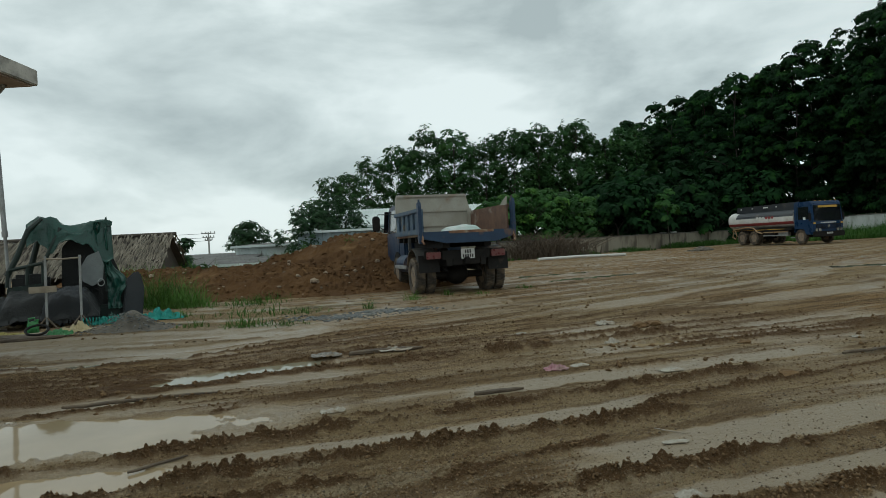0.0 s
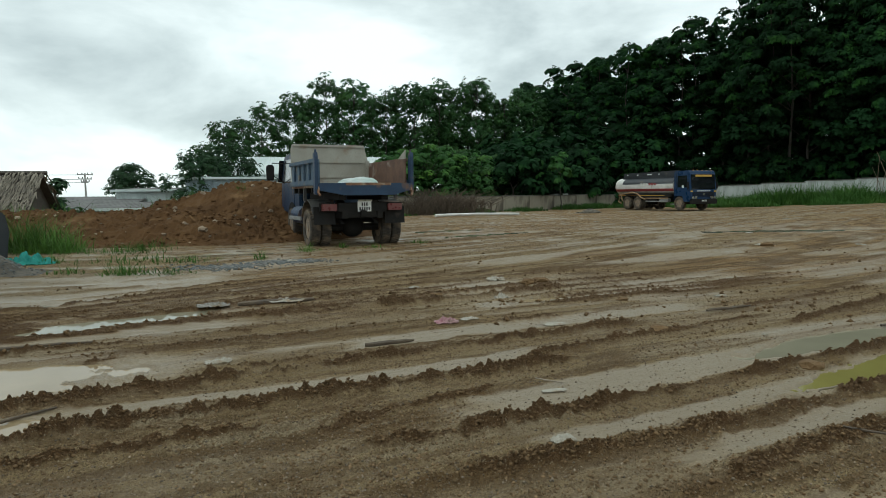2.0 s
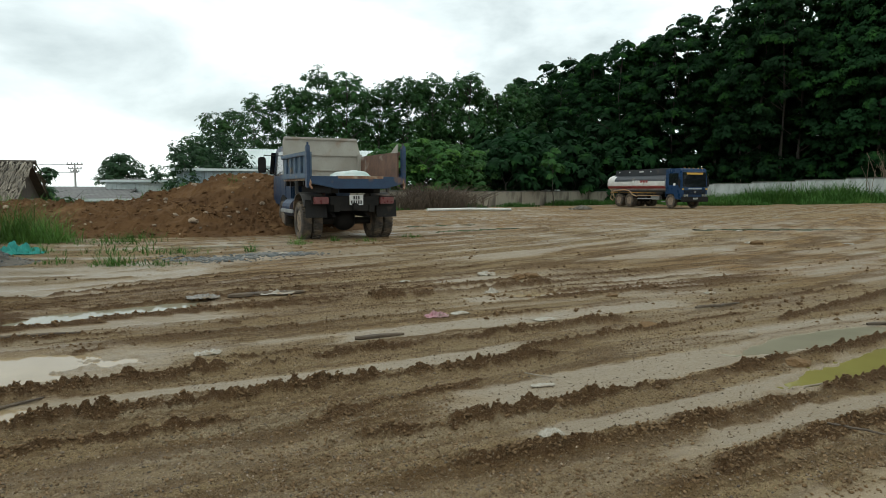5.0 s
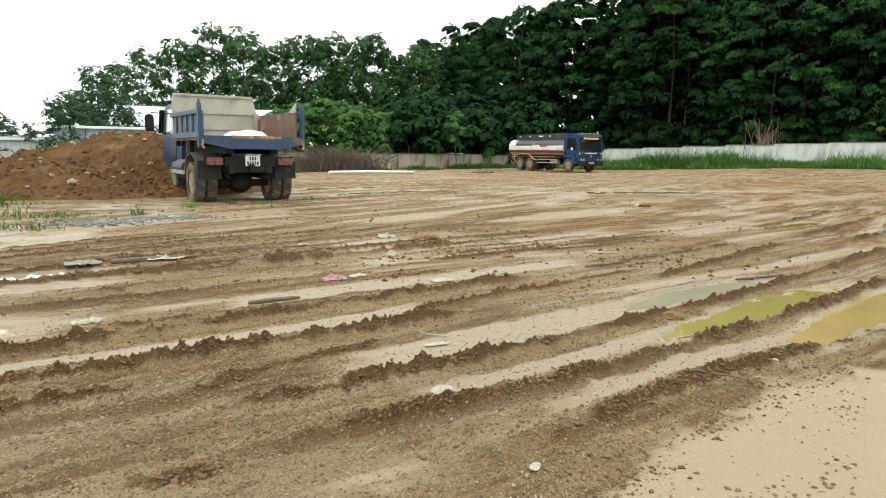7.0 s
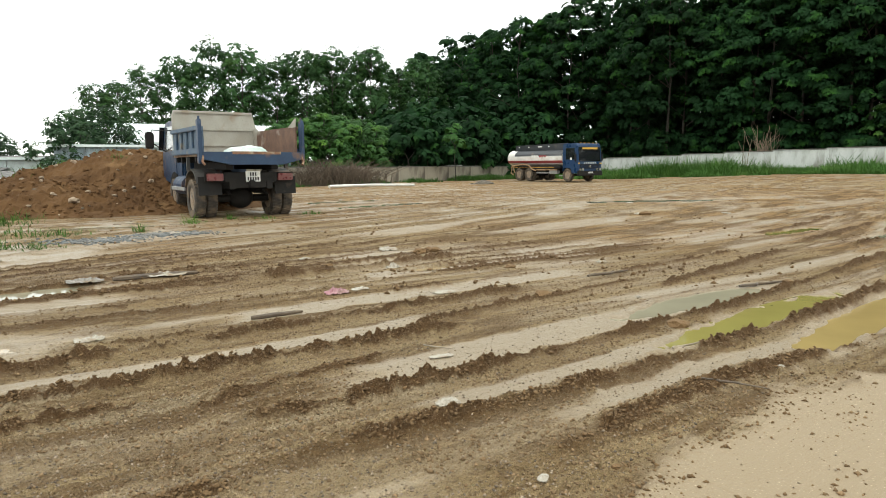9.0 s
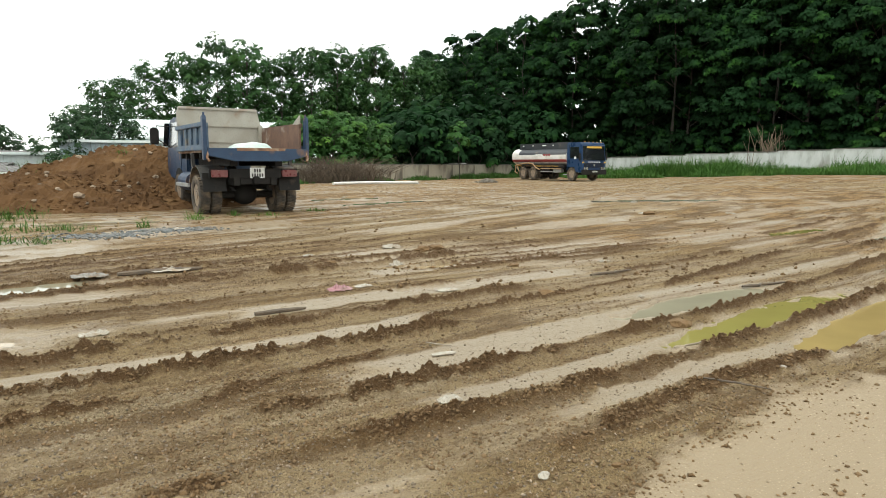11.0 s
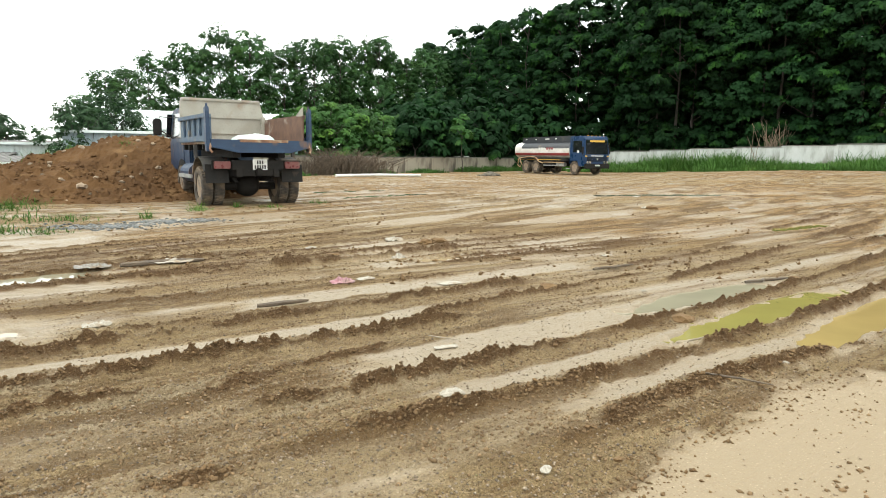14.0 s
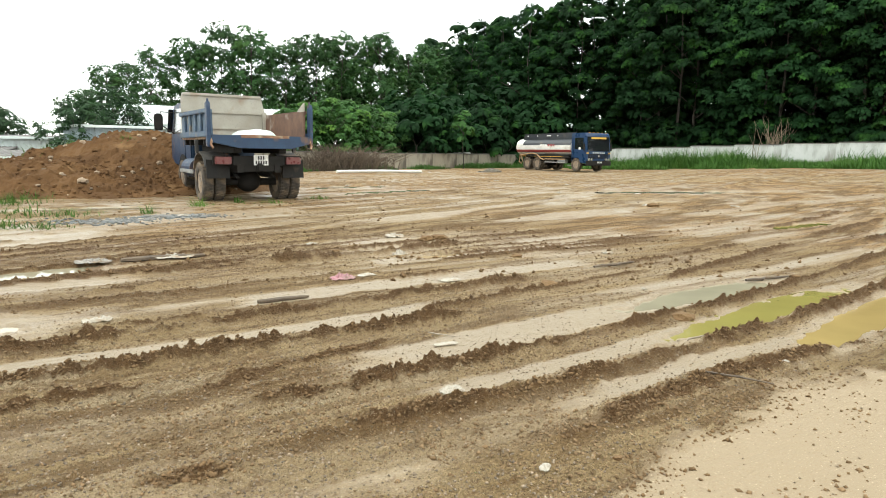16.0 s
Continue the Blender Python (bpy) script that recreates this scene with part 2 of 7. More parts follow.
leaf_row = leaf_material("leaf_row", (0.030, 0.080, 0.024), (0.060, 0.135, 0.036), 0.6)
leaf_bush = leaf_material("leaf_bush", (0.036, 0.098, 0.024), (0.085, 0.185, 0.028), 0.6)
leaf_dark = leaf_material("leaf_dark", (0.028, 0.066, 0.027), (0.042, 0.09, 0.032), 0.5)
grass_green = leaf_material("grass_green", (0.075, 0.155, 0.030), (0.13, 0.22, 0.05), 0.6)
grass_wall = leaf_material("grass_wall", (0.055, 0.130, 0.026), (0.095, 0.19, 0.04), 0.6)


def water_material(name, col, rough=0.04):
    m = bpy.data.materials.new(name)
    m.use_nodes = True
    n, l = m.node_tree.nodes, m.node_tree.links
    b = n["Principled BSDF"]
    tc, nz, mx = n.new("ShaderNodeTexCoord"), n.new("ShaderNodeTexNoise"), n.new("ShaderNodeMix")
    nz.inputs["Scale"].default_value, nz.inputs["Detail"].default_value = 2.5, 4
    l.new(tc.outputs["Object"], nz.inputs["Vector"])
    mx.data_type = "RGBA"
    mx.inputs[6].default_value, mx.inputs[7].default_value = (*[c * 0.8 for c in col], 1), (*[min(1, c * 1.2) for c in col], 1)
    l.new(nz.outputs[0], mx.inputs[0])
    l.new(mx.outputs[2], b.inputs["Base Color"])
    b.inputs["Roughness"].default_value, b.inputs["IOR"].default_value = rough, 1.33
    rip, bp = n.new("ShaderNodeTexNoise"), n.new("ShaderNodeBump")
    rip.inputs["Scale"].default_value = 9
    l.new(tc.outputs["Object"], rip.inputs["Vector"])
    bp.inputs["Strength"].default_value, bp.inputs["Distance"].default_value = 0.05, 0.01
    l.new(rip.outputs[0], bp.inputs["Height"])
    l.new(bp.outputs[0], b.inputs["Normal"])
    return m


water_tan = water_material("water_tan", (0.30, 0.225, 0.13))
water_yellow = water_material("water_yellow", (0.23, 0.205, 0.062), 0.05)
water_ochre = water_material("water_ochre", (0.29, 0.215, 0.085), 0.05)
water_grey = water_material("water_grey", (0.26, 0.24, 0.17), 0.05)

# mud: the mesh carries how churned, wet, sandy and orange the soil is
mud = bpy.data.materials.new("mud")
mud.use_nodes = True
mn, ml = mud.node_tree.nodes, mud.node_tree.links


def mud_attr(key):
    a = mn.new("ShaderNodeAttribute")
    a.attribute_name = key
    return a.outputs["Fac"]


def mud_mix(a, b, fac):
    x = mn.new("ShaderNodeMix")
    x.data_type = "RGBA"
    for v, k in ((fac, 0), (a, 6), (b, 7)):
        if isinstance(v, tuple):
            x.inputs[k].default_value = (*v, 1)
        elif isinstance(v, float):
            x.inputs[k].default_value = v
        else:
            ml.new(v, x.inputs[k])
    return x.outputs[2]


def mud_noise(sc, a, b, detail=6):
    t, r = mn.new("ShaderNodeTexNoise"), mn.new("ShaderNodeMapRange")
    t.inputs["Scale"].default_value, t.inputs["Detail"].default_value, t.inputs["Roughness"].default_value = sc, detail, 0.62
    ml.new(mud_tc.outputs["Object"], t.inputs["Vector"])
    r.inputs[1].default_value, r.inputs[2].default_value = a, b
    ml.new(t.outputs[0], r.inputs[0])
    return r.outputs[0]


mud_tc = mn.new("ShaderNodeTexCoord")
along_map = mn.new("ShaderNodeCombineXYZ")
for key, slot, scale_ in (("along", 0, 0.17), ("track", 1, 1.25)):
    grow = mn.new("ShaderNodeMath")
    grow.operation = "MULTIPLY"
    grow.inputs[1].default_value = scale_
    ml.new(mud_attr(key), grow.inputs[0])
    ml.new(grow.outputs[0], along_map.inputs[slot])


def mud_streak(sc, a, b):
    t, r = mn.new("ShaderNodeTexNoise"), mn.new("ShaderNodeMapRange")
    t.inputs["Scale"].default_value, t.inputs["Detail"].default_value, t.inputs["Roughness"].default_value = sc, 7, 0.65
    ml.new(along_map.outputs[0], t.inputs["Vector"])
    r.inputs[1].default_value, r.inputs[2].default_value = a, b
    ml.new(t.outputs[0], r.inputs[0])
    return r.outputs[0]


c = mud_mix((0.430, 0.315, 0.170), (0.325, 0.224, 0.112), mud_noise(1.6, 0.35, 0.65))
c = mud_mix(c, (0.385, 0.240, 0.108), mud_attr("orange"))
c = mud_mix(c, (0.185, 0.112, 0.050), mud_streak(2.2, 0.51, 0.58))
c = mud_mix(c, (0.215, 0.132, 0.060), mud_streak(7.0, 0.52, 0.60))
c = mud_mix(c, (0.46, 0.36, 0.225), mud_streak(3.7, 0.55, 0.62))
c = mud_mix(c, (0.240, 0.194, 0.132), mud_attr("wet"))
ruts = mn.new("ShaderNodeMath")
ruts.operation = "MULTIPLY"
ml.new(mud_attr("orange"), ruts.inputs[0])
ml.new(mud_streak(4.6, 0.50, 0.58), ruts.inputs[1])
c = mud_mix(c, (0.165, 0.098, 0.043), ruts.outputs[0])
c = mud_mix(c, (0.262, 0.205, 0.132), mud_attr("sand"))
c = mud_mix(c, (0.130, 0.071, 0.030), mud_attr("ridge"))
dry = mn.new("ShaderNodeMath")
dry.operation = "MULTIPLY"
keep_ = mn.new("ShaderNodeMath")
keep_.operation = "SUBTRACT"
keep_.inputs[0].default_value = 1.0
ml.new(mud_attr("wet"), keep_.inputs[1])
spare = mn.new("ShaderNodeMath")
spare.operation = "SUBTRACT"
spare.use_clamp = True
ml.new(keep_.outputs[0], spare.inputs[0])
ml.new(mud_attr("sand"), spare.inputs[1])
ml.new(spare.outputs[0], dry.inputs[0])
ml.new(mud_noise(46.0, 0.54, 0.68, 4), dry.inputs[1])
c = mud_mix(c, (0.145, 0.092, 0.048), dry.outputs[0])
c = mud_mix(c, (0.22, 0.155, 0.094), mud_noise(210.0, 0.56, 0.68, 2))
c = mud_mix(c, (0.50, 0.41, 0.29), mud_noise(110.0, 0.62, 0.74, 2))
c = mud_mix(c, (0.10, 0.13, 0.045), mud_attr("green"))
ml.new(c, mn["Principled BSDF"].inputs["Base Color"])
mr = mn.new("ShaderNodeMapRange")
mr.inputs[3].default_value, mr.inputs[4].default_value = 0.80, 0.36
ml.new(mud_attr("wet"), mr.inputs[0])
ml.new(mr.outputs[0], mn["Principled BSDF"].inputs["Roughness"])
msp = mn.new("ShaderNodeMapRange")
msp.inputs[3].default_value, msp.inputs[4].default_value = 0.12, 0.24
ml.new(mud_attr("wet"), msp.inputs[0])
ml.new(msp.outputs[0], mn["Principled BSDF"].inputs["Specular IOR Level"])
mb, mb2 = mn.new("ShaderNodeBump"), mn.new("ShaderNodeBump")
mb.inputs["Distance"].default_value = 0.03
mbs = mn.new("ShaderNodeMapRange")
mbs.inputs[3].default_value, mbs.inputs[4].default_value = 1.0, 0.16
calm = mn.new("ShaderNodeMath")
calm.operation = "MAXIMUM"
ml.new(mud_attr("wet"), calm.inputs[0])
ml.new(mud_attr("sand"), calm.inputs[1])
ml.new(calm.outputs[0], mbs.inputs[0])
ml.new(mbs.outputs[0], mb.inputs["Strength"])
ml.new(mud_noise(60.0, 0.2, 0.8), mb.inputs["Height"])
mb0 = mn.new("ShaderNodeBump")
mb0.inputs["Distance"].default_value = 0.07
ml.new(mbs.outputs[0], mb0.inputs["Strength"])
ml.new(mud_streak(4.0, 0.3, 0.7), mb0.inputs["Height"])
ml.new(mb0.outputs[0], mb.inputs["Normal"])
mb2.inputs["Distance"].default_value = 0.012
ml.new(mbs.outputs[0], mb2.inputs["Strength"])
ml.new(mud_noise(150.0, 0.3, 0.7, 3), mb2.inputs["Height"])
ml.new(mb.outputs[0], mb2.inputs["Normal"])
ml.new(mb2.outputs[0], mn["Principled BSDF"].inputs["Normal"])


# ---- builders ----
def part(name, bm, mat, parent=None, label="", smooth=False):
    me = bpy.data.meshes.new(name)
    bmesh.ops.recalc_face_normals(bm, faces=bm.faces)
    bm.to_mesh(me)
    bm.free()
    me.materials.append(mat)
    if smooth:
        me.polygons.foreach_set("use_smooth", [True] * len(me.polygons))
    ob = new(name, me)
    ob.parent = parent
    if label:
        ob["label"] = label
    return ob


def empty(name, m, label, category, group="", kind=""):
    ob = new(name)
    ob.empty_display_size = 0.2
    ob.matrix_world = m
    return tagged(ob, label, category, group, kind)


def box(x0, y0, z0, x1, y1, z1, bev=0.0, bm=None, m=None):
    own = bmesh.new()
    bmesh.ops.create_cube(own, size=1, matrix=Matrix.Translation(((x0 + x1) / 2, (y0 + y1) / 2, (z0 + z1) / 2)) @ Matrix.Diagonal((x1 - x0, y1 - y0, z1 - z0, 1)))
    if bev:
        bmesh.ops.bevel(own, geom=own.edges[:], offset=bev, segments=2, affect="EDGES")
    return merge(own, bm, m)


def merge(own, bm=None, m=None):
    if m is not None:
        own.transform(m)
    if bm is None:
        return own
    me = bpy.data.meshes.new("tmp")
    own.to_mesh(me)
    own.free()
    bm.from_mesh(me)
    bpy.data.meshes.remove(me)
    return bm


def rod(p0, p1, r, seg=10, r2=None, bm=None):
    p0, p1 = Vector(p0), Vector(p1)
    own = bmesh.new()
    d = p1 - p0
    bmesh.ops.create_cone(own, cap_ends=True, segments=seg, radius1=r, radius2=r if r2 is None else r2, depth=d.length,
                          matrix=Matrix.Translation((p0 + p1) / 2) @ d.to_track_quat("Z", "Y").to_matrix().to_4x4())
    return merge(own, bm)


def prism(pts, axis, a, b, bev=0.0, bm=None, m=None):
    """A polygon of (u, v) pairs drawn out along an axis from a to b: x: (y, z), y: (x, z), z: (x, y)."""
    own = bmesh.new()
    put = {"x": lambda u, v, w: (w, u, v), "y": lambda u, v, w: (u, w, v), "z": lambda u, v, w: (u, v, w)}[axis]
    lo = [own.verts.new(put(u, v, a)) for u, v in pts]
    hi = [own.verts.new(put(u, v, b)) for u, v in pts]
    own.faces.new(lo)
    own.faces.new(hi[::-1])
    for i in range(len(pts)):
        j = (i + 1) % len(pts)
        own.faces.new((lo[i], hi[i], hi[j], lo[j]))
    if bev:
        bmesh.ops.bevel(own, geom=own.edges[:], offset=bev, segments=2, affect="EDGES")
    return merge(own, bm, m)


def tube(points, r, seg=8, bm=None):
    own = bmesh.new()
    rings = []
    pts = [Vector(p) for p in points]
    for i, p in enumerate(pts):
        d = (pts[min(i + 1, len(pts) - 1)] - pts[max(i - 1, 0)]).normalized()
        q = d.to_track_quat("Z", "Y")
        rad = r[i] if isinstance(r, (list, tuple)) else r
        rings.append([own.verts.new(p + q @ Vector((rad * math.cos(k * math.tau / seg), rad * math.sin(k * math.tau / seg), 0))) for k in range(seg)])
    for a, b in zip(rings, rings[1:]):
        for k in range(seg):
            own.faces.new((a[k], a[(k + 1) % seg], b[(k + 1) % seg], b[k]))
    own.faces.new(rings[0][::-1])
    own.faces.new(rings[-1])
    return merge(own, bm)


def mesh_object(name, verts, faces, mat, parent=None, smooth=False):
    """A mesh from arrays: vertices (n, 3) and triangles or quads (m, 3 or 4)."""
    me = bpy.data.meshes.new(name)
    k = faces.shape[1]
    me.vertices.add(len(verts))
    me.vertices.foreach_set("co", np.ascontiguousarray(verts, np.float32).ravel())
    me.loops.add(faces.size)
    me.loops.foreach_set("vertex_index", np.ascontiguousarray(faces, np.int32).ravel())
    me.polygons.add(len(faces))
    me.polygons.foreach_set("loop_start", np.arange(0, faces.size, k, dtype=np.int32))
    me.polygons.foreach_set("use_smooth", np.full(len(faces), smooth))
    me.update(calc_edges=True)
    me.materials.append(mat)
    ob = new(name, me)
    ob.parent = parent
    return ob


def turn_z(a):
    c_, s_ = np.cos(a), np.sin(a)
    o, e = np.zeros_like(a), np.ones_like(a)
    return np.stack([np.stack([c_, -s_, o], -1), np.stack([s_, c_, o], -1), np.stack([o, o, e], -1)], -2)


def tilt_x(a):
    c_, s_ = np.cos(a), np.sin(a)
    o, e = np.zeros_like(a), np.ones_like(a)
    return np.stack([np.stack([e, o, o], -1), np.stack([o, c_, -s_], -1), np.stack([o, s_, c_], -1)], -2)


def scatter(verts, faces, place, turn, size):
    """Copies of a small shape as one pair of arrays. place (n, 3), turn (n, 3, 3), size (n,) or (n, 3)."""
    size = size[:, None] if size.ndim == 1 else size
    v = np.einsum("nij,nkj->nki", turn, verts[None] * size[:, None, :]) + place[:, None, :]
    f_ = faces[None] + (np.arange(len(place)) * len(verts))[:, None, None]
    return v.reshape(-1, 3), f_.reshape(-1, faces.shape[1])


def lump(seed, detail=1):
    bm = bmesh.new()
    bmesh.ops.create_icosphere(bm, subdivisions=detail, radius=1)
    r = random.Random(seed)
    for v in bm.verts:
        v.co *= 0.7 + 0.55 * r.random()
        v.co.z *= 0.75
    bm.verts.index_update()
    vv = np.array([v.co[:] for v in bm.verts])
    ff = np.array([[v.index for v in q.verts] for q in bm.faces])
    bm.free()
    return vv, ff


def hash2(ix, iy, seed):
    h = (ix * 374761393 + iy * 668265263 + seed * 974634777) & 0x7FFFFFFF
    h = ((h ^ (h >> 13)) * 1274126177) & 0x7FFFFFFF
    return ((h ^ (h >> 16)) & 0xFFFF) / 65535.0


def vnoise(x, y, seed=0):
    """Smooth noise from 0 to 1 on arrays."""
    ix, iy = np.floor(x).astype(np.int64), np.floor(y).astype(np.int64)
    fx, fy = x - ix, y - iy
    fx, fy = fx * fx * (3 - 2 * fx), fy * fy * (3 - 2 * fy)
    a = hash2(ix, iy, seed) * (1 - fx) + hash2(ix + 1, iy, seed) * fx
    b = hash2(ix, iy + 1, seed) * (1 - fx) + hash2(ix + 1, iy + 1, seed) * fx
    return a * (1 - fy) + b * fy


def fbm(x, y, seed=0, n=4):
    t, amp, tot = 0.0, 1.0, 0.0
    for k in range(n):
        t = t + amp * vnoise(x * 2.03 ** k + 17.3 * k, y * 2.03 ** k - 9.1 * k, seed + k)
        tot += amp
        amp *= 0.55
    return t / tot


def sstep(x, a, b):
    t = np.clip((x - a) / (b - a), 0, 1)
    return t * t * (3 - 2 * t)


def domes(x, y, freq, seed, keep):
    """Round clods of differing size scattered over a grid of cells, heights from 0 to 1."""
    px, py = x * freq, y * freq
    ix, iy = np.floor(px).astype(np.int64), np.floor(py).astype(np.int64)
    top = np.zeros_like(px)
    for ox in (-1, 0, 1):
        for oy in (-1, 0, 1):
            cx, cy = ix + ox, iy + oy
            big = hash2(cx, cy, seed + 3)
            size = 0.35 + 0.5 * big
            dx, dy = px - cx - hash2(cx, cy, seed), py - cy - hash2(cx, cy, seed + 1)
            h = np.sqrt(np.clip(1 - (dx * dx + 1.3 * dy * dy) / (size * size), 0, 1)) * size
            top = np.maximum(top, h * (hash2(cx, cy, seed + 2) < keep))
    return top


# ---- ground ----
# puddles: x, y, half length, half width, direction, depth under the mud, water
PUDDLES = [
    (-2.45, 3.92, 1.15, 0.44, 8, water_tan), (-1.85, 3.07, 0.72, 0.155, 8, water_tan), (-1.95, 5.62, 0.95, 0.23, 33, water_grey),
    (3.36, 3.45, 1.32, 0.15, 22, water_yellow), (4.0, 3.20, 1.15, 0.17, 25, water_ochre), (3.25, 3.98, 0.95, 0.17, 21, water_grey),
    (12.0, 15.6, 3.0, 0.42, -4, water_grey), (3.7, 16.6, 1.5, 0.35, 30, water_grey), (3.0, 18.9, 1.3, 0.3, 20, water_grey),
    (8.0, 7.85, 0.8, 0.14, 14, water_yellow), (8.75, 6.85, 0.8, 0.16, 20, water_grey), (-1.9, 12.2, 1.3, 0.22, 10, water_grey),
    (-1.2, 13.0, 0.9, 0.14, 8, water_grey), (-3.3, 6.6, 0.8, 0.1, 12, water_grey), (1.9, 6.2, 0.32, 0.08, 20, water_tan),
]
# ridges of clods thrown up by wheels, y = a + b x + c x x: a, b, c, from x, to x, height, half width
RIDGES = [
    (3.00, 0.24, 0.0, -2.6, 0.25, 0.034, 0.065), (2.944, 0.578, -0.045, -0.3, 1.2, 0.012, 0.06), (3.41, 0.303, -0.022, -2.6, 1.55, 0.052, 0.085),
    (3.373, 0.522, -0.02, 0.95, 3.6, 0.034, 0.055), (4.035, 0.36, -0.005, -3.4, 2.5, 0.046, 0.075), (4.196, 0.216, 0.0, -0.8, 0.1, 0.036, 0.05),
    (4.723, 0.271, 0.0, 1.0, 2.4, 0.030, 0.045), (2.575, 0.299, 0.017, -0.1, 7.2, 0.050, 0.065), (2.169, 0.244, 0.022, 0.1, 5.4, 0.042, 0.07),
    (1.449, 0.58, -0.062, 0.9, 4.0, 0.024, 0.075), (2.063, 0.139, 0.0, -0.5, 0.3, 0.010, 0.08), (6.0, 0.20, 0.10, 0.1, 2.6, 0.060, 0.11),
]
OUTER_RIDGES = [
    (3.888, 0.418, 0.0, 3.0, 5.7, 0.030, 0.06), (2.226, 0.777, -0.025, 3.2, 6.4, 0.038, 0.075), (5.35, 0.30, 0.0, -5.0, -0.4, 0.026, 0.06),
    (4.85, 0.32, 0.0, -4.5, -1.2, 0.028, 0.06), (5.95, 0.30, 0.0, -0.9, 0.4, 0.022, 0.06), (5.30, 0.34, 0.0, 2.4, 5.2, 0.020, 0.05),
]
# ridges further out that follow the bend of the tracks: level, from x, to x, height, half width
FAR_RIDGES = [(6.9, -5.0, 0.5, 0.022, 0.09), (4.1, 7.0, 10.5, 0.05, 0.1), (3.4, 7.2, 12.0, 0.05, 0.1), (2.7, 7.6, 13.0, 0.05, 0.12), (5.0, 7.0, 11.0, 0.04, 0.1)]

# slick channels pressed flat between the ridges, y = a + b x + c x x: a, b, c, from x, to x, half width
CHANNELS = [
    (3.64, 0.30, 0.05, -1.7, 1.5, 0.10), (2.83, 0.345, 0.0, 0.3, 4.6, 0.19), (2.343, 0.275, 0.018, 0.6, 3.0, 0.085), (1.84, 0.40, -0.02, 1.15, 3.4, 0.085),
    (4.50, 0.31, 0.0, -0.2, 3.4, 0.17), (5.50, 0.28, 0.0, 0.7, 4.2, 0.20), (5.95, 0.45, 0.0, -2.6, -0.6, 0.16), (1.78, 0.10, 0.0, 0.1, 0.75, 0.07), (2.75, 0.30, 0.0, 0.4, 1.4, 0.06),
    (7.75, 0.30, 0.0, -6.5, -2.0, 0.16), (8.9, 0.25, 0.0, -6.8, -1.2, 0.30),
]


def level(x, y):
    """The family of wheel tracks: straight near the yard's edge, bending away further out."""
    xc = np.maximum(x, -3.0)
    bend = 0.02 * np.maximum(0, xc - 3.5) ** 2 * np.exp(-np.maximum(0, xc - 12) / 8)
    u = y - 0.33 * x
    for _ in range(8):
        s_ = 0.33 + 0.42 * sstep(u, 5.5, 9.0)
        u = 0.5 * u + 0.5 * (y - s_ * xc - bend)
    return u


def lie(x, y):
    """The broad lie of the yard."""
    r, a = np.hypot(x, y), np.degrees(np.arctan2(x, y))
    return sstep(r, 14, 42) * (-0.2 + 0.58 * sstep(a, 27, 50)) * (1 - sstep(np.abs(a), 90, 140))


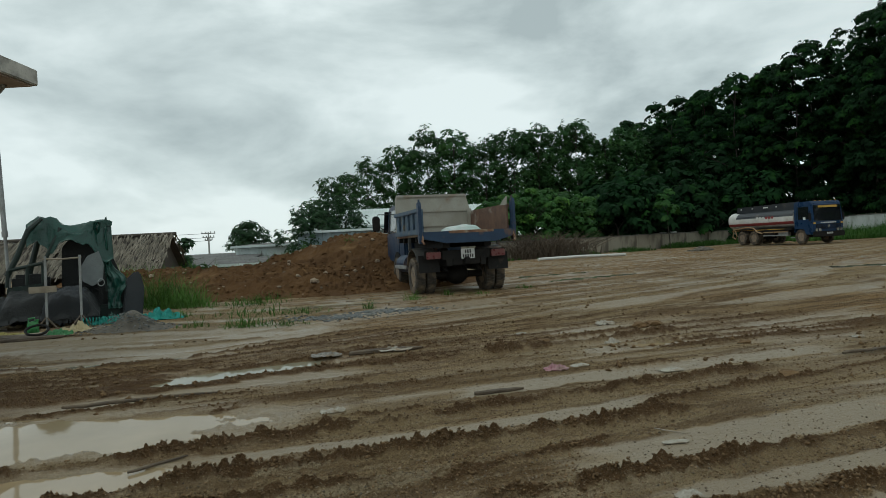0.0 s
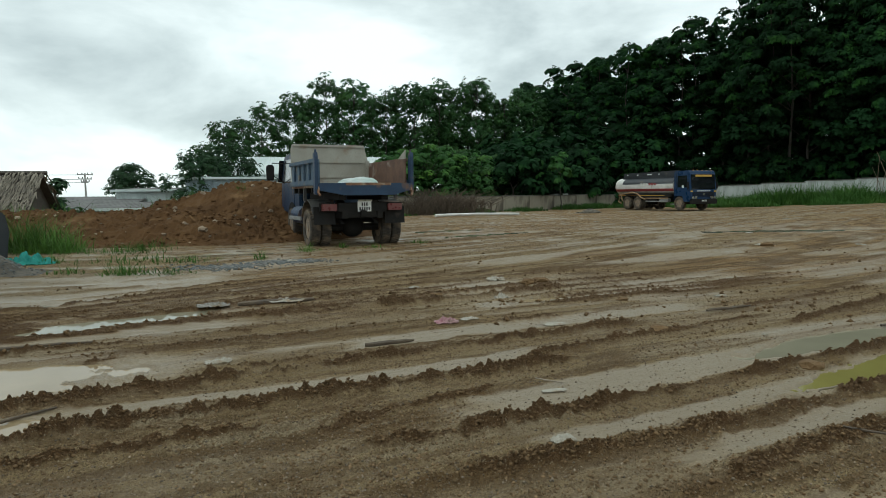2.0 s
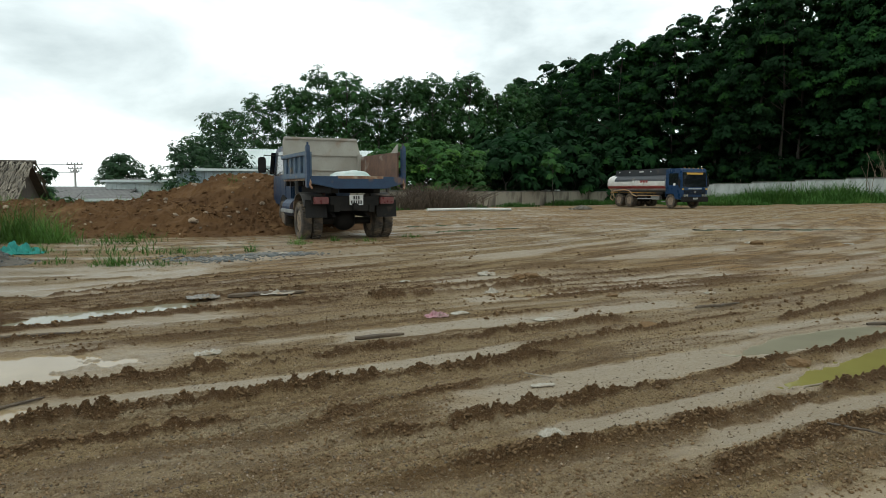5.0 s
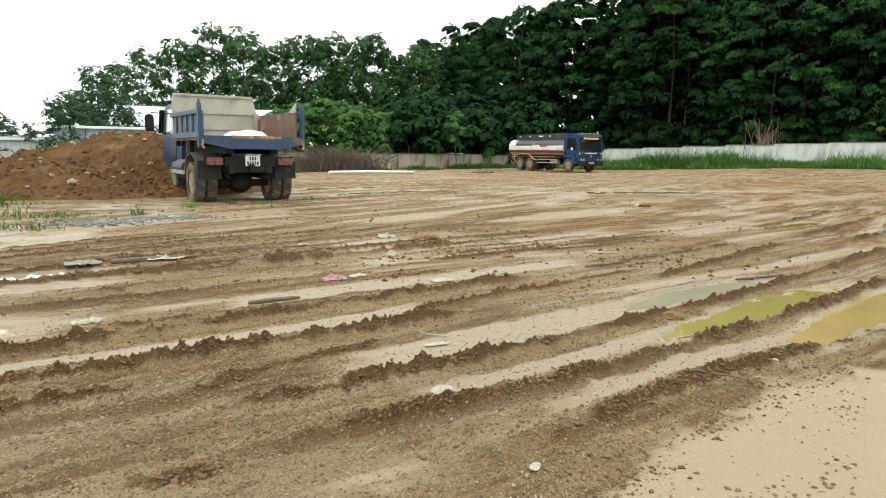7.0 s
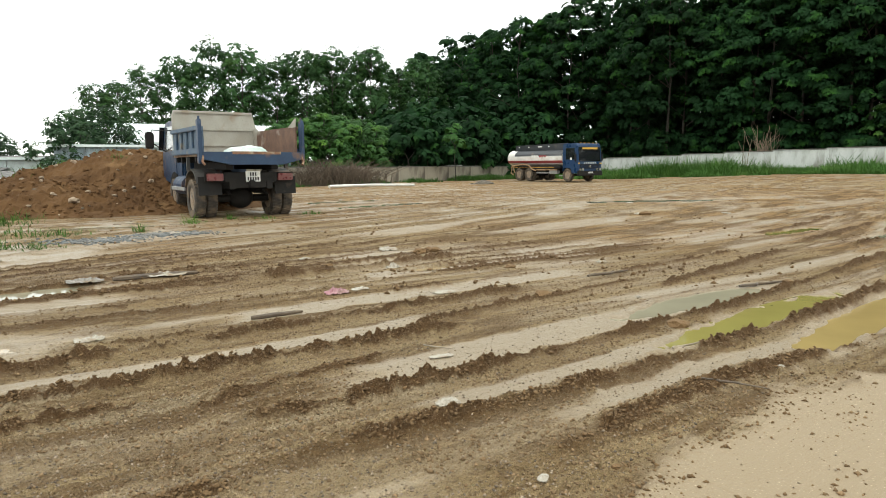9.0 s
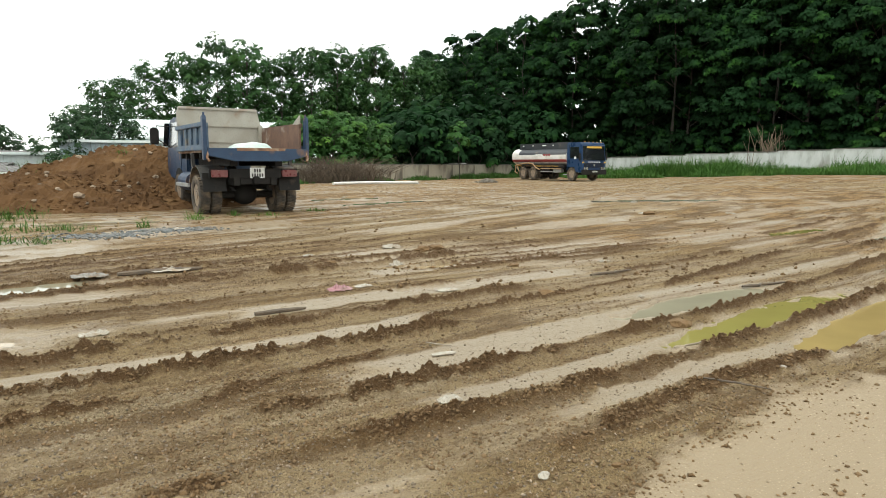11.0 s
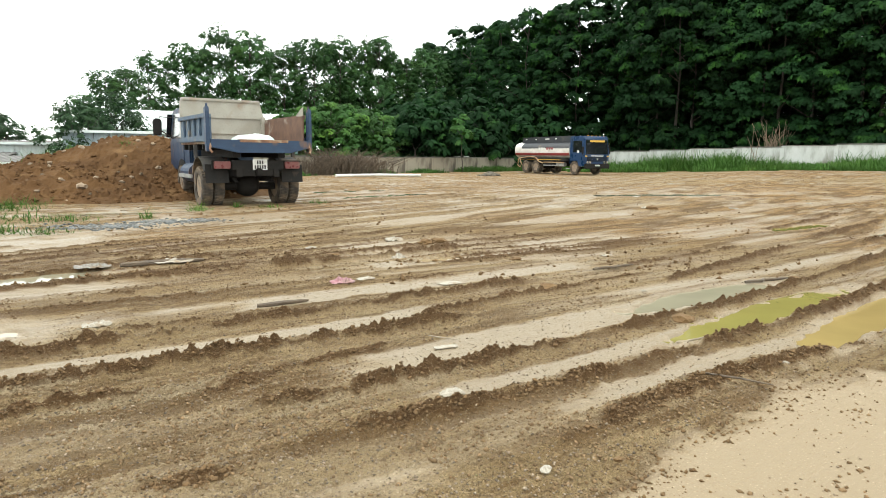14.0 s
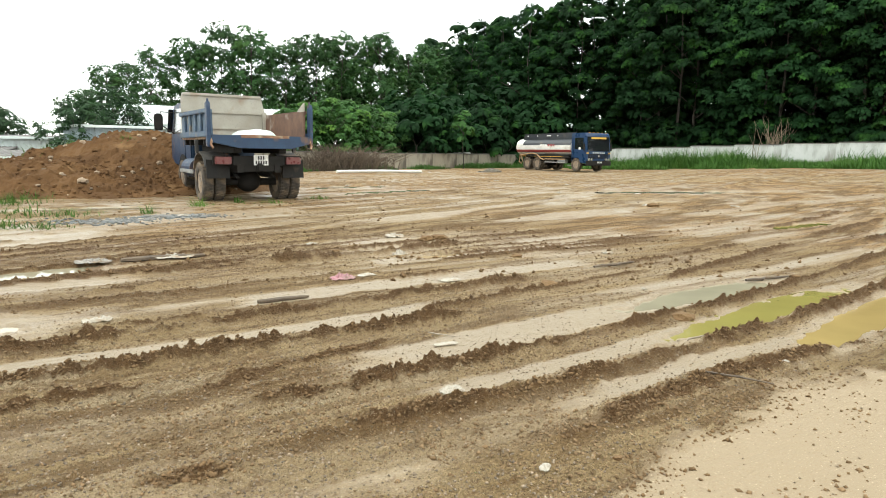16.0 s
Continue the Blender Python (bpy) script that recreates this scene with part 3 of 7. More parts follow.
def soil(x, y):
    """Height of the mud and its condition: ridge, wet, sand, orange, green."""
    r = np.hypot(x, y)
    u = level(x, y)
    near = np.exp(-np.maximum(0, r - 6) / 14)
    z = lie(x, y) + 0.03 * (fbm(x * 0.5, y * 0.5, 3) - 0.5) * sstep(r, 1, 5)
    ridge, rise = np.zeros_like(z), np.zeros_like(z)
    lines = [(y - (a + b * x + c * x * x), x0, x1, amp, wid) for a, b, c, x0, x1, amp, wid in RIDGES + OUTER_RIDGES]
    lines += [(u - u0, x0, x1, amp, wid) for u0, x0, x1, amp, wid in FAR_RIDGES]
    for k, (d_all, x0, x1, amp, wid) in enumerate(lines):
        i = np.nonzero((np.abs(d_all) < 5 * wid + 0.15) & (x > x0 - 0.1) & (x < x1 + 0.1))[0]
        if not len(i):
            continue
        xi, yi = x[i], y[i]
        d = d_all[i] + 0.06 * (fbm(xi * 1.3, yi * 0.3, 20 + k, 3) - 0.5)
        run = sstep(xi, x0, x0 + 0.35) * (1 - sstep(xi, x1 - 0.5, x1))
        vary = np.clip(1.9 * fbm(xi * 2.6 + 40 * k, yi * 0.8, 50 + k, 3) - 0.3, 0.10, 1.35)
        edge = 0.9 * wid * (fbm(xi * 9, yi * 9, 140 + k, 3) - 0.5)
        w = np.exp(-np.abs((d + edge) / (wid * (0.62 + 0.3 * vary))) ** 2.4) * run
        z[i] += 0.72 * amp * w * vary - 0.30 * amp * np.exp(-((d + 2.0 * wid) / (1.3 * wid)) ** 2) * run
        strong = w * np.clip(vary * 1.35, 0, 1)
        ridge[i] = np.maximum(ridge[i], strong)
        rise[i] = np.maximum(rise[i], strong * amp / 0.05)
    along = x * 0.9 + y * 0.45
    tracks = fbm(u * 4.6, along * 0.42, 91, 4)
    loose = sstep(u, 4.5, 5.6)
    crisp = 1 - sstep(r, 6.5, 11)
    lump_ = np.clip(tracks - 0.5, -0.25, 0.3)
    z = z + lump_ * 0.085 * loose * (0.25 + 0.75 * crisp)
    tread = 0.5 + 0.5 * np.sin((u + 0.05 * (fbm(x * 0.7, y * 0.7, 95, 3) - 0.5) * 4) * math.tau / 0.26)
    where = sstep(fbm(u * 0.9 + 3, along * 0.16, 97, 3), 0.40, 0.58) * sstep(u, 4.6, 5.4) * sstep(x, -2.6, -0.6) * crisp
    z = z + 0.011 * where * (tread ** 2 - 0.4)
    ridge = np.maximum(ridge, 0.65 * where * sstep(tread * (0.6 + 0.8 * fbm(x * 5, y * 5, 99, 3)), 0.55, 0.85))
    comb = np.clip(fbm(u * 9, along * 3.2, 77, 3) - 0.52, 0, 1)
    z = z + 0.04 * comb * loose * crisp
    ridge = np.maximum(ridge, loose * crisp * 0.85 * sstep(tracks, 0.54, 0.66))
    flat = sstep(fbm(x * 0.8 + 5, y * 0.8, 14, 3), 0.42, 0.56)
    xs = np.minimum(x, 3.0)
    shore = 0.66 + 1.095 * xs - 0.18 * xs * xs + 0.08 * (x - xs) - y + 0.55 * (fbm(x * 3.4, y * 3.4, 16, 5) - 0.5)
    sand = sstep(shore, -0.10, 0.16) * sstep(x, 0.6, 1.0) * (1 - sstep(x, 9, 12))
    litter_edge = np.exp(-((shore + 0.05) / 0.22) ** 2) * sstep(x, 0.9, 1.3)
    slick = np.zeros_like(z)
    for k, (a, b, c, x0, x1, wid) in enumerate(CHANNELS):
        i = np.nonzero((np.abs(y - (a + b * x + c * x * x)) < wid + 0.3) & (x > x0 - 0.4) & (x < x1 + 0.4))[0]
        if not len(i):
            continue
        xi, yi = x[i], y[i]
        d = np.abs(yi - (a + b * xi + c * xi * xi) + 0.10 * (fbm(xi * 2.2, yi * 2.2, 88 + k, 3) - 0.5)) - 0.12 * (fbm(xi * 6, yi * 6, 188 + k, 3) - 0.5)
        ends = sstep(xi + 0.7 * (fbm(xi * 2, yi * 2, 89, 3) - 0.5), x0, x0 + 0.4) * (1 - sstep(xi, x1 - 0.5, x1))
        slick[i] = np.maximum(slick[i], (1 - sstep(d, wid * 0.8, wid * 1.12)) * ends)
    slick = slick * (1 - sstep(ridge, 0.2, 0.5))
    flat = flat * (1 - 0.9 * slick)
    pale = np.exp(-(np.abs((x + 5.0) / 2.2) ** 3 + np.abs((y - 8.2) / 0.75) ** 3))
    sand = np.maximum(sand, 0.75 * pale)
    ridge = ridge * (1 - 0.8 * pale)
    flat = np.maximum(flat, 0.8 * sstep(fbm(x * 1.7, y * 1.7, 15, 3), 0.40, 0.52) * (1 - sstep(y, 2.6, 3.2))) * (1 - slick) * (1 - sand)
    smooth_ = (1 - 0.85 * slick) * (1 - 0.9 * sand)
    z = z + (fbm(x * 9, y * 9, 31, 4) - 0.5) * (0.010 * smooth_ + 0.035 * rise + 0.012 * flat) * near
    for freq, reach, on_ridge, on_flat, keep in ((14, 9.0, 0.030, 0.003, 0.42), (29, 6.5, 0.030, 0.0085, 0.42), (60, 4.2, 0.016, 0.0075, 0.55)):
        i = np.nonzero((r > 1.3) & (r < reach * 2.2))[0]
        if not len(i):
            continue
        clod = np.zeros_like(z)
        clod[i] = domes(x[i], y[i], freq, int(freq) + 5, keep)
        z = z + clod * (on_ridge * np.clip(rise, 0, 1.2) + on_flat * np.maximum(flat, 0.6 * litter_edge) + 0.0012 * smooth_) * np.exp(-np.maximum(0, r - reach) / reach)
    wet = (1 - ridge) * sstep(0.55 - tracks * 0.5 + 0.35 * fbm(x * 0.6, y * 0.6, 61, 3), 0.38, 0.58) * (1 - 0.6 * sand)
    wet = wet * np.clip(0.35 + 0.65 * sstep(fbm(u * 1.6, along * 0.3, 66, 3), 0.40, 0.58), 0, 1) * (1 - 0.55 * flat)
    wet = np.maximum(wet, 0.8 * sstep(fbm(u * 2.4, along * 0.22, 68, 3), 0.62, 0.70) * sstep(u, 4.2, 5) * (1 - ridge))
    orange = sstep(fbm(x * 0.22, y * 0.22, 44, 3), 0.36, 0.56) * sstep(r, 4, 9) * 0.95 + 0.35 * ridge * sstep(r, 5, 9)
    wet = np.maximum(wet, np.maximum(0.5 * sand, 0.95 * slick))
    green = np.zeros_like(z)
    for px, py, a, b, ang, _ in PUDDLES:
        c_, s_ = math.cos(radians(ang)), math.sin(radians(ang))
        p, q = (x - px) * c_ + (y - py) * s_, -(x - px) * s_ + (y - py) * c_
        d = np.sqrt((p / a) ** 2 + (q / b) ** 2) + 0.9 * (fbm(x * 3.2 / (b * 2 + 0.4), y * 3.2 / (b * 2 + 0.4), 71, 4) - 0.5)
        m = 1 - sstep(d, 0.72, 1.1)
        z = z * (1 - m) + m * (lie(np.float64(px), np.float64(py)) - 0.055)
        rim = 1 - sstep(d, 1.1, 1.8)
        ridge, wet = ridge * (1 - m), np.maximum(wet, 0.85 * rim * (1 - ridge))
    ridge = np.maximum(0.25 * ridge, sstep(ridge, 0.22, 0.62))
    return z, np.clip(ridge, 0, 1), np.clip(wet, 0, 1), np.clip(sand, 0, 1), np.clip(orange, 0, 1), green


def ground_z(x, y):
    return soil(np.atleast_1d(np.float64(x)), np.atleast_1d(np.float64(y)))[0]


def spot(x, y):
    return float(ground_z(x, y)[0])


radii = [0.002, 0.4, 0.9, 1.3, 1.55]
while radii[-1] < 3000:
    q = radii[-1]
    radii.append(q + (max(0.006, min(0.0014 * q * q, 0.022 * q)) if q < 60 else 0.12 * q))
radii = np.array(radii)
fine = np.arange(-36, 54, 0.08)
turns = np.radians(np.concatenate([fine, np.arange(58, 321, 4.0)]))
ang, rad = np.meshgrid(turns, radii)
gx, gy = (rad * np.sin(ang)).ravel(), (rad * np.cos(ang)).ravel()
gz, g_ridge, g_wet, g_sand, g_orange, g_green = soil(gx, gy)
cols, rings = len(turns), len(radii)
ii, jj = np.meshgrid(np.arange(rings - 1), np.arange(cols), indexing="ij")
j2 = (jj + 1) % cols
quads = np.stack([ii * cols + jj, (ii + 1) * cols + jj, (ii + 1) * cols + j2, ii * cols + j2], -1).reshape(-1, 4)
ground = mesh_object("ground", np.stack([gx, gy, gz], 1), quads[:, ::-1], mud, smooth=True)
for key, arr in (("ridge", g_ridge), ("wet", g_wet), ("sand", g_sand), ("orange", g_orange), ("green", g_green), ("track", level(gx, gy)), ("along", gx * 0.9 + gy * 0.45)):
    ground.data.attributes.new(key, "FLOAT", "POINT").data.foreach_set("value", np.ascontiguousarray(arr, np.float32))
tagged(ground, "churned wet brown mud yard with wheel ruts", "ground", kind="structure")

for px, py, a, b, dirn, wm in PUDDLES:
    bm = bmesh.new()
    bmesh.ops.create_circle(bm, cap_ends=True, segments=48, radius=1.0)
    bm.transform(Matrix.Diagonal((a * 1.22, b * 1.35, 1, 1)))
    pud = part("puddle", bm, wm)
    pud.matrix_world = pose(px, py, float(lie(np.float64(px), np.float64(py))) - 0.018, 0, 0, dirn)
    tagged(pud, "shallow muddy rainwater puddle lying in the ruts", "puddle", "puddles", "structure")


# ---- walls, mound, buildings ----
def ground_at(x, y):
    return float(lie(np.float64(x), np.float64(y)))


def panel_wall(name, p0, p1, tall, mat_panel, label, bay=2.7, seed=1, foot=0.0):
    """A garden wall of rendered panels between posts, with a dark weathered coping."""
    p0, p1 = Vector(p0), Vector(p1)
    run = p1 - p0
    n = max(1, round(run.length / bay))
    base = empty(name, pose(p0.x, p0.y, 0, 0, 0, math.degrees(math.atan2(run.y, run.x))), label, "wall", kind="structure")
    step_ = run.length / n
    rnd = random.Random(seed)
    pan_mesh = None
    for i in range(n):
        q = p0 + run * ((i + 0.5) / n)
        z0 = ground_at(q.x, q.y) + foot - 0.25
        if pan_mesh is None:
            ob = part("panel", box(-step_ / 2 + 0.13, -0.07, 0, step_ / 2 - 0.13, 0.07, tall + 0.22, 0.012), mat_panel, base)
            cp = part("coping", box(-step_ / 2 - 0.002, -0.105, tall + 0.22, step_ / 2 + 0.002, 0.105, tall + 0.29, 0.015), coping_dark, base)
            po = part("post", box(-0.128, -0.085, 0, 0.128, 0.085, tall + 0.219, 0.012), mat_panel, base)
            pan_mesh, cop_mesh, post_mesh = ob.data, cp.data, po.data
        else:
            ob, cp, po = new("panel", pan_mesh), new("coping", cop_mesh), new("post", post_mesh)
            for o in (ob, cp, po):
                o.parent = base
        lift = z0 + rnd.uniform(-0.02, 0.02)
        ob.location = ((i + 0.5) * step_, 0, lift)
        cp.location = ((i + 0.5) * step_, 0, lift)
        po.location = (i * step_, 0, lift)
    return base


panel_wall("wall_east", (29.5, 59.5, 0), (47.5, 20.0, 0), 1.70, wall_white, "whitewashed stained boundary wall with dark coping", 3.6, 3, 0.0)
panel_wall("wall_north", (-6.0, 33.5, 0), (29.2, 59.6, 0), 1.10, wall_grey, "weathered low grey-brown rendered boundary wall", 3.2, 5)

# heap of red earth
mx, my = np.meshgrid(np.arange(-13.5, 1.2, 0.05), np.arange(13.6, 23.6, 0.05))
mx, my = mx.ravel(), my.ravel()


def mound_z(x, y):
    wob = 0.55 * (fbm(x * 0.55, y * 0.55, 5, 3) - 0.5)
    peak = 1.40 * np.exp(-(np.abs((x + 2.2) / 2.3) ** 2.4 + np.abs((y - 18.9) / 2.1) ** 2.2))
    west = 0.72 * np.exp(-(np.abs((x + 7.0) / 4.3) ** 3 + np.abs((y - 18.2) / 2.2) ** 2.6))
    crest = 0.62 * np.exp(-(np.abs((x + 4.4) / 2.4) ** 2.5 + np.abs((y - 17.2) / 1.9) ** 2.5))
    heap = 0.30 * np.exp(-(((x + 4.5) / 0.8) ** 2 + ((y - 18.9) / 0.7) ** 2))
    toe = 0.16 * np.exp(-(np.abs((x + 4.6) / 3.4) ** 4 + np.abs((y - 15.6) / 0.9) ** 2))
    z = np.maximum(np.maximum(peak, west), crest) + 0.35 * np.minimum(peak, crest) + heap + toe
    z = z * (1 + 0.5 * wob) - 0.10
    rough = (fbm(x * 2.6, y * 2.6, 8, 5) - 0.5) * 0.24 + np.clip(fbm(x * 7, y * 7, 12, 3) - 0.5, 0, 1) * 0.34
    return z + rough * sstep(z, -0.08, 0.15)


mw = len(np.arange(-13.5, 1.2, 0.05))
mh = len(mx) // mw
a_, b_ = np.meshgrid(np.arange(mh - 1), np.arange(mw - 1), indexing="ij")
mq = np.stack([a_ * mw + b_, a_ * mw + b_ + 1, (a_ + 1) * mw + b_ + 1, (a_ + 1) * mw + b_], -1).reshape(-1, 4)
mz = mound_z(mx, my)
keep_q = mz[mq].max(1) > -0.08
mound = mesh_object("dirt_mound", np.stack([mx, my, mz], 1), mq[keep_q], mound_earth, smooth=False)
tagged(mound, "long heap of tipped red-brown earth", "mound")


def huddle(name, shapes, x, y, z, size, mat_, label, category, seed=1, squash=1.0, smooth=False):
    """Loose lumps as one body of stuff."""
    vs, fs, off = [], [], 0
    rg = np.random.default_rng(seed)
    pick = rg.integers(0, len(shapes), len(x))
    for k, (sv, sf) in enumerate(shapes):
        m_ = pick == k
        t = turn_z(rg.uniform(0, 6.28, m_.sum())) @ tilt_x(rg.uniform(-0.5, 0.5, m_.sum()))
        sz = np.stack([size[m_] * rg.uniform(0.8, 1.3, m_.sum()), size[m_], size[m_] * squash], 1)
        v, f_ = scatter(sv, sf, np.stack([x[m_], y[m_], z[m_]], 1), t, sz)
        vs.append(v)
        fs.append(f_ + off)
        off += len(v)
    ob = mesh_object(name, np.concatenate(vs), np.concatenate(fs), mat_, smooth=smooth)
    return tagged(ob, label, category, kind="stuff")


LUMPS = [lump(k) for k in range(6)]
rg = np.random.default_rng(11)
n_ = 9000
cx, cy = rg.uniform(-12, 0.6, n_), rg.uniform(14.2, 20.5, n_)
cz = mound_z(cx, cy)
ok = (cz > -0.02) & (vnoise(cx * 1.3, cy * 1.3, 9) + 0.35 * rg.random(n_) > 0.55)
cx, cy, cz = cx[ok], cy[ok], cz[ok]
huddle("earth_clods", LUMPS, cx, cy, cz, 0.010 + 0.06 * rg.random(len(cx)) ** 4.5, mound_earth, "loose red earth clods strewn over the heap", "clods", 2)
n_ = 160
cx, cy = rg.uniform(-9, 0.3, n_), rg.uniform(14.3, 20, n_)
cz = mound_z(cx, cy)
ok = cz > 0.0
huddle("mound_stones", LUMPS, cx[ok], cy[ok], cz[ok] + 0.01, 0.02 + 0.06 * rg.random(ok.sum()) ** 3, pebble_mix, "pale stones in the red earth heap", "stones", 3)
for sx, sy, ss in ((-3.05, 15.3, 0.10), (-1.75, 17.0, 0.07), (-3.6, 18.3, 0.08), (-2.3, 18.2, 0.06)):
    sv, sf = lump(int(sx * 10), 2)
    st = mesh_object("boulder", sv * ss, sf, pebble_mix)
    st.location = (sx, sy, float(mound_z(np.float64(sx), np.float64(sy))) + ss * 0.3)
    tagged(st, "pale grey stone sticking out of the heap", "stone", "stones on the heap")


def ribbed_sheet(w, h, pitch=0.2, deep=0.02, thick=0.004):
    """Profiled tin: ribs along z, width along x."""
    bm = bmesh.new()
    n = int(w / pitch)
    top, bot = [], []
    for i in range(n + 1):
        for f0, d in ((0.0, 0.0), (0.35, 0.0), (0.45, deep), (0.7, deep), (0.8, 0.0)):
            xx = min(w, (i + f0) * pitch) - w / 2
            top.append(bm.verts.new((xx, -d, h)))
            bot.append(bm.verts.new((xx, -d, 0)))
    for i in range(len(top) - 1):
        if top[i + 1].co.x - top[i].co.x > 1e-5:
            bm.faces.new((bot[i], bot[i + 1], top[i + 1], top[i]))
    ext = bmesh.ops.extrude_face_region(bm, geom=bm.faces[:])
    bmesh.ops.translate(bm, vec=(0, thick, 0), verts=[v for v in ext["geom"] if isinstance(v, bmesh.types.BMVert)])
    return bm


def shed(name, m, w, d, eave, ridge, wall_mat, roof_mat, label, bays=3, over=0.3, lean=False):
    """A tin shed: four ribbed walls as bays, roof slopes with ribs, dark fascia."""
    e = empty(name, m, label, "shed")
    for i in range(bays):
        bw = w / bays
        o = part("wall_panel", ribbed_sheet(bw - 0.02, eave), wall_mat, e)
        o.location = (-w / 2 + bw * (i + 0.5), -d / 2, 0)
    part("side_wall", prism([(-d / 2, 0), (d / 2, 0), (d / 2, eave), (d / 2 if lean else 0, ridge), (-d / 2, eave)], "x", -w / 2, -w / 2 + 0.03), wall_mat, e)
    part("side_wall", prism([(-d / 2, 0), (d / 2, 0), (d / 2, eave), (d / 2 if lean else 0, ridge), (-d / 2, eave)], "x", w / 2 - 0.03, w / 2), wall_mat, e)
    part("back_wall", box(-w / 2, d / 2 - 0.03, 0, w / 2, d / 2, eave), wall_mat, e)
    back = d / 2 if lean else 0
    slope = math.hypot(back + d / 2 + over, (ridge - eave) * (1 + over / max(0.1, back + d / 2)))
    tilt = math.degrees(math.atan2(ridge - eave, back + d / 2))
    o = part("roof", ribbed_sheet(w + 0.4, slope, 0.25, 0.03), roof_mat, e)
    o.matrix_local = pose(0, back, ridge + 0.03, 90 + tilt, 0, 0)
    if not lean:
        o = part("roof", ribbed_sheet(w + 0.4, slope, 0.25, 0.03), roof_mat, e)
        o.matrix_local = pose(0, 0, ridge + 0.03, 90 + tilt, 0, 180)
    part("fascia", box(-w / 2 - 0.2, -d / 2 - over - 0.03, eave - over * math.tan(radians(tilt)) - 0.07, w / 2 + 0.2, -d / 2 - over, eave - over * math.tan(radians(tilt)) + 0.05), tin_white, e)
    return e


shed("tin_shed", pose(-5.3, 38.5, -0.6, 0, 0, 3), 5.4, 5, 2.62, 2.80, tin_blue, tin_blue, "low shed of faded blue corrugated tin", 4, lean=True)
shed("tin_shed", pose(-1.2, 38.0, -0.6, 0, 0, 3), 2.7, 4, 2.35, 2.55, tin_rust, tin_green, "small shed with rust-red tin walls", 2, lean=True)
shed("long_shed", pose(-1.5, 48, -0.6, 0, 0, 2), 10.4, 8, 3.15, 4.35, tin_green, tin_white, "long shed with a pale metal roof", 6, 0.4)
shed("tin_shed", pose(-9.9, 41.0, -0.6, 0, 0, -2), 4.6, 4, 2.05, 2.2, tin_white, fibro_grey, "low shed of whitish corrugated tin", 3, lean=True)
shed("fibro_shed", pose(-13.8, 38.5, -1.1, 0, 0, 2), 6.0, 5, 1.85, 2.2, fibro_grey, fibro_grey, "low shed with a grey fibre-cement roof", 4, lean=True)
shed("fibro_shed", pose(-9.0, 33.2, -1.05, 0, 0, 1), 10.5, 4, 1.6, 1.85, fibro_grey, fibro_grey, "low long shed with grey fibre-cement roof", 6, lean=True)


def thatched_hut(m, w, d, eave, ridge, seed):
    """Palm thatch laid in courses of separate strands over a timber frame."""
    e = empty("thatched_hut", m, "low hut with a grey weathered palm-thatch roof", "hut", "thatched huts")
    for sx in (-w / 2 + 0.2, 0, w / 2 - 0.2):
        for sy in (-d / 2 + 0.3, d / 2 - 0.3):
            part("post", rod((sx, sy, -0.3), (sx, sy, eave + 0.1), 0.06, 8), dark_timber, e)
    part("side_wall", prism([(-d / 2 + 0.3, -0.2), (d / 2 - 0.3, -0.2), (d / 2 - 0.3, eave), (0, ridge - 0.1), (-d / 2 + 0.3, eave)], "x", w / 2 - 0.3, w / 2 - 0.26), dark_timber, e)
    part("back_wall", box(-w / 2 + 0.3, d / 2 - 0.36, -0.2, w / 2 - 0.3, d / 2 - 0.32, eave), dark_timber, e)
    part("ridge_beam", rod((-w / 2 - 0.15, 0, ridge + 0.02), (w / 2 + 0.15, 0, ridge + 0.02), 0.07, 8), dark_timber, e)
    rg = np.random.default_rng(seed)
    sv = np.array([[-0.5, 0, 0], [0.5, 0, 0], [0.4, 0.02, -1], [-0.4, 0.02, -1], [0, -0.25, 0], [0, -0.2, -1]], float)
    sf = np.array([[0, 4, 5], [0, 5, 3], [4, 1, 2], [4, 2, 5]])
    for side in (-1, 1):
        part("roof_deck", prism([(0, ridge - 0.06), (side * d / 2, eave - 0.06), (side * d / 2, eave - 0.1), (0, ridge - 0.1)], "x", -w / 2, w / 2), dark_timber, e)
        sl = math.atan2(d / 2, ridge - eave)
        n = int(w * 330)
        q = rg.random(n) ** 0.9
        x = rg.uniform(-w / 2 - 0.1, w / 2 + 0.1, n)
        place = np.stack([x, side * d / 2 * q * 0.97, ridge + 0.05 - (ridge - eave) * q + 0.05 * rg.random(n)], 1)
        t = turn_z(np.full(n, 0.0 if side < 0 else math.pi) + rg.normal(0, 0.12, n)) @ tilt_x(np.full(n, -sl) + rg.normal(0, 0.1, n))
        size = np.stack([rg.uniform(0.02, 0.06, n), rg.uniform(0.03, 0.07, n), rg.uniform(0.25, 0.55, n)], 1)
        v, f_ = scatter(sv, sf, place, t, size)
        mesh_object("thatch", v, f_, thatch, e)["kind"] = "stuff"
    return e


thatched_hut(pose(-14.2, 26.3, -0.4, 0, 0, 8), 6.6, 4.6, 0.95, 2.36, 4)
thatched_hut(pose(-20.2, 24.6, -0.5, 0, 0, 12), 5.6, 4.6, 1.0, 2.4, 6)

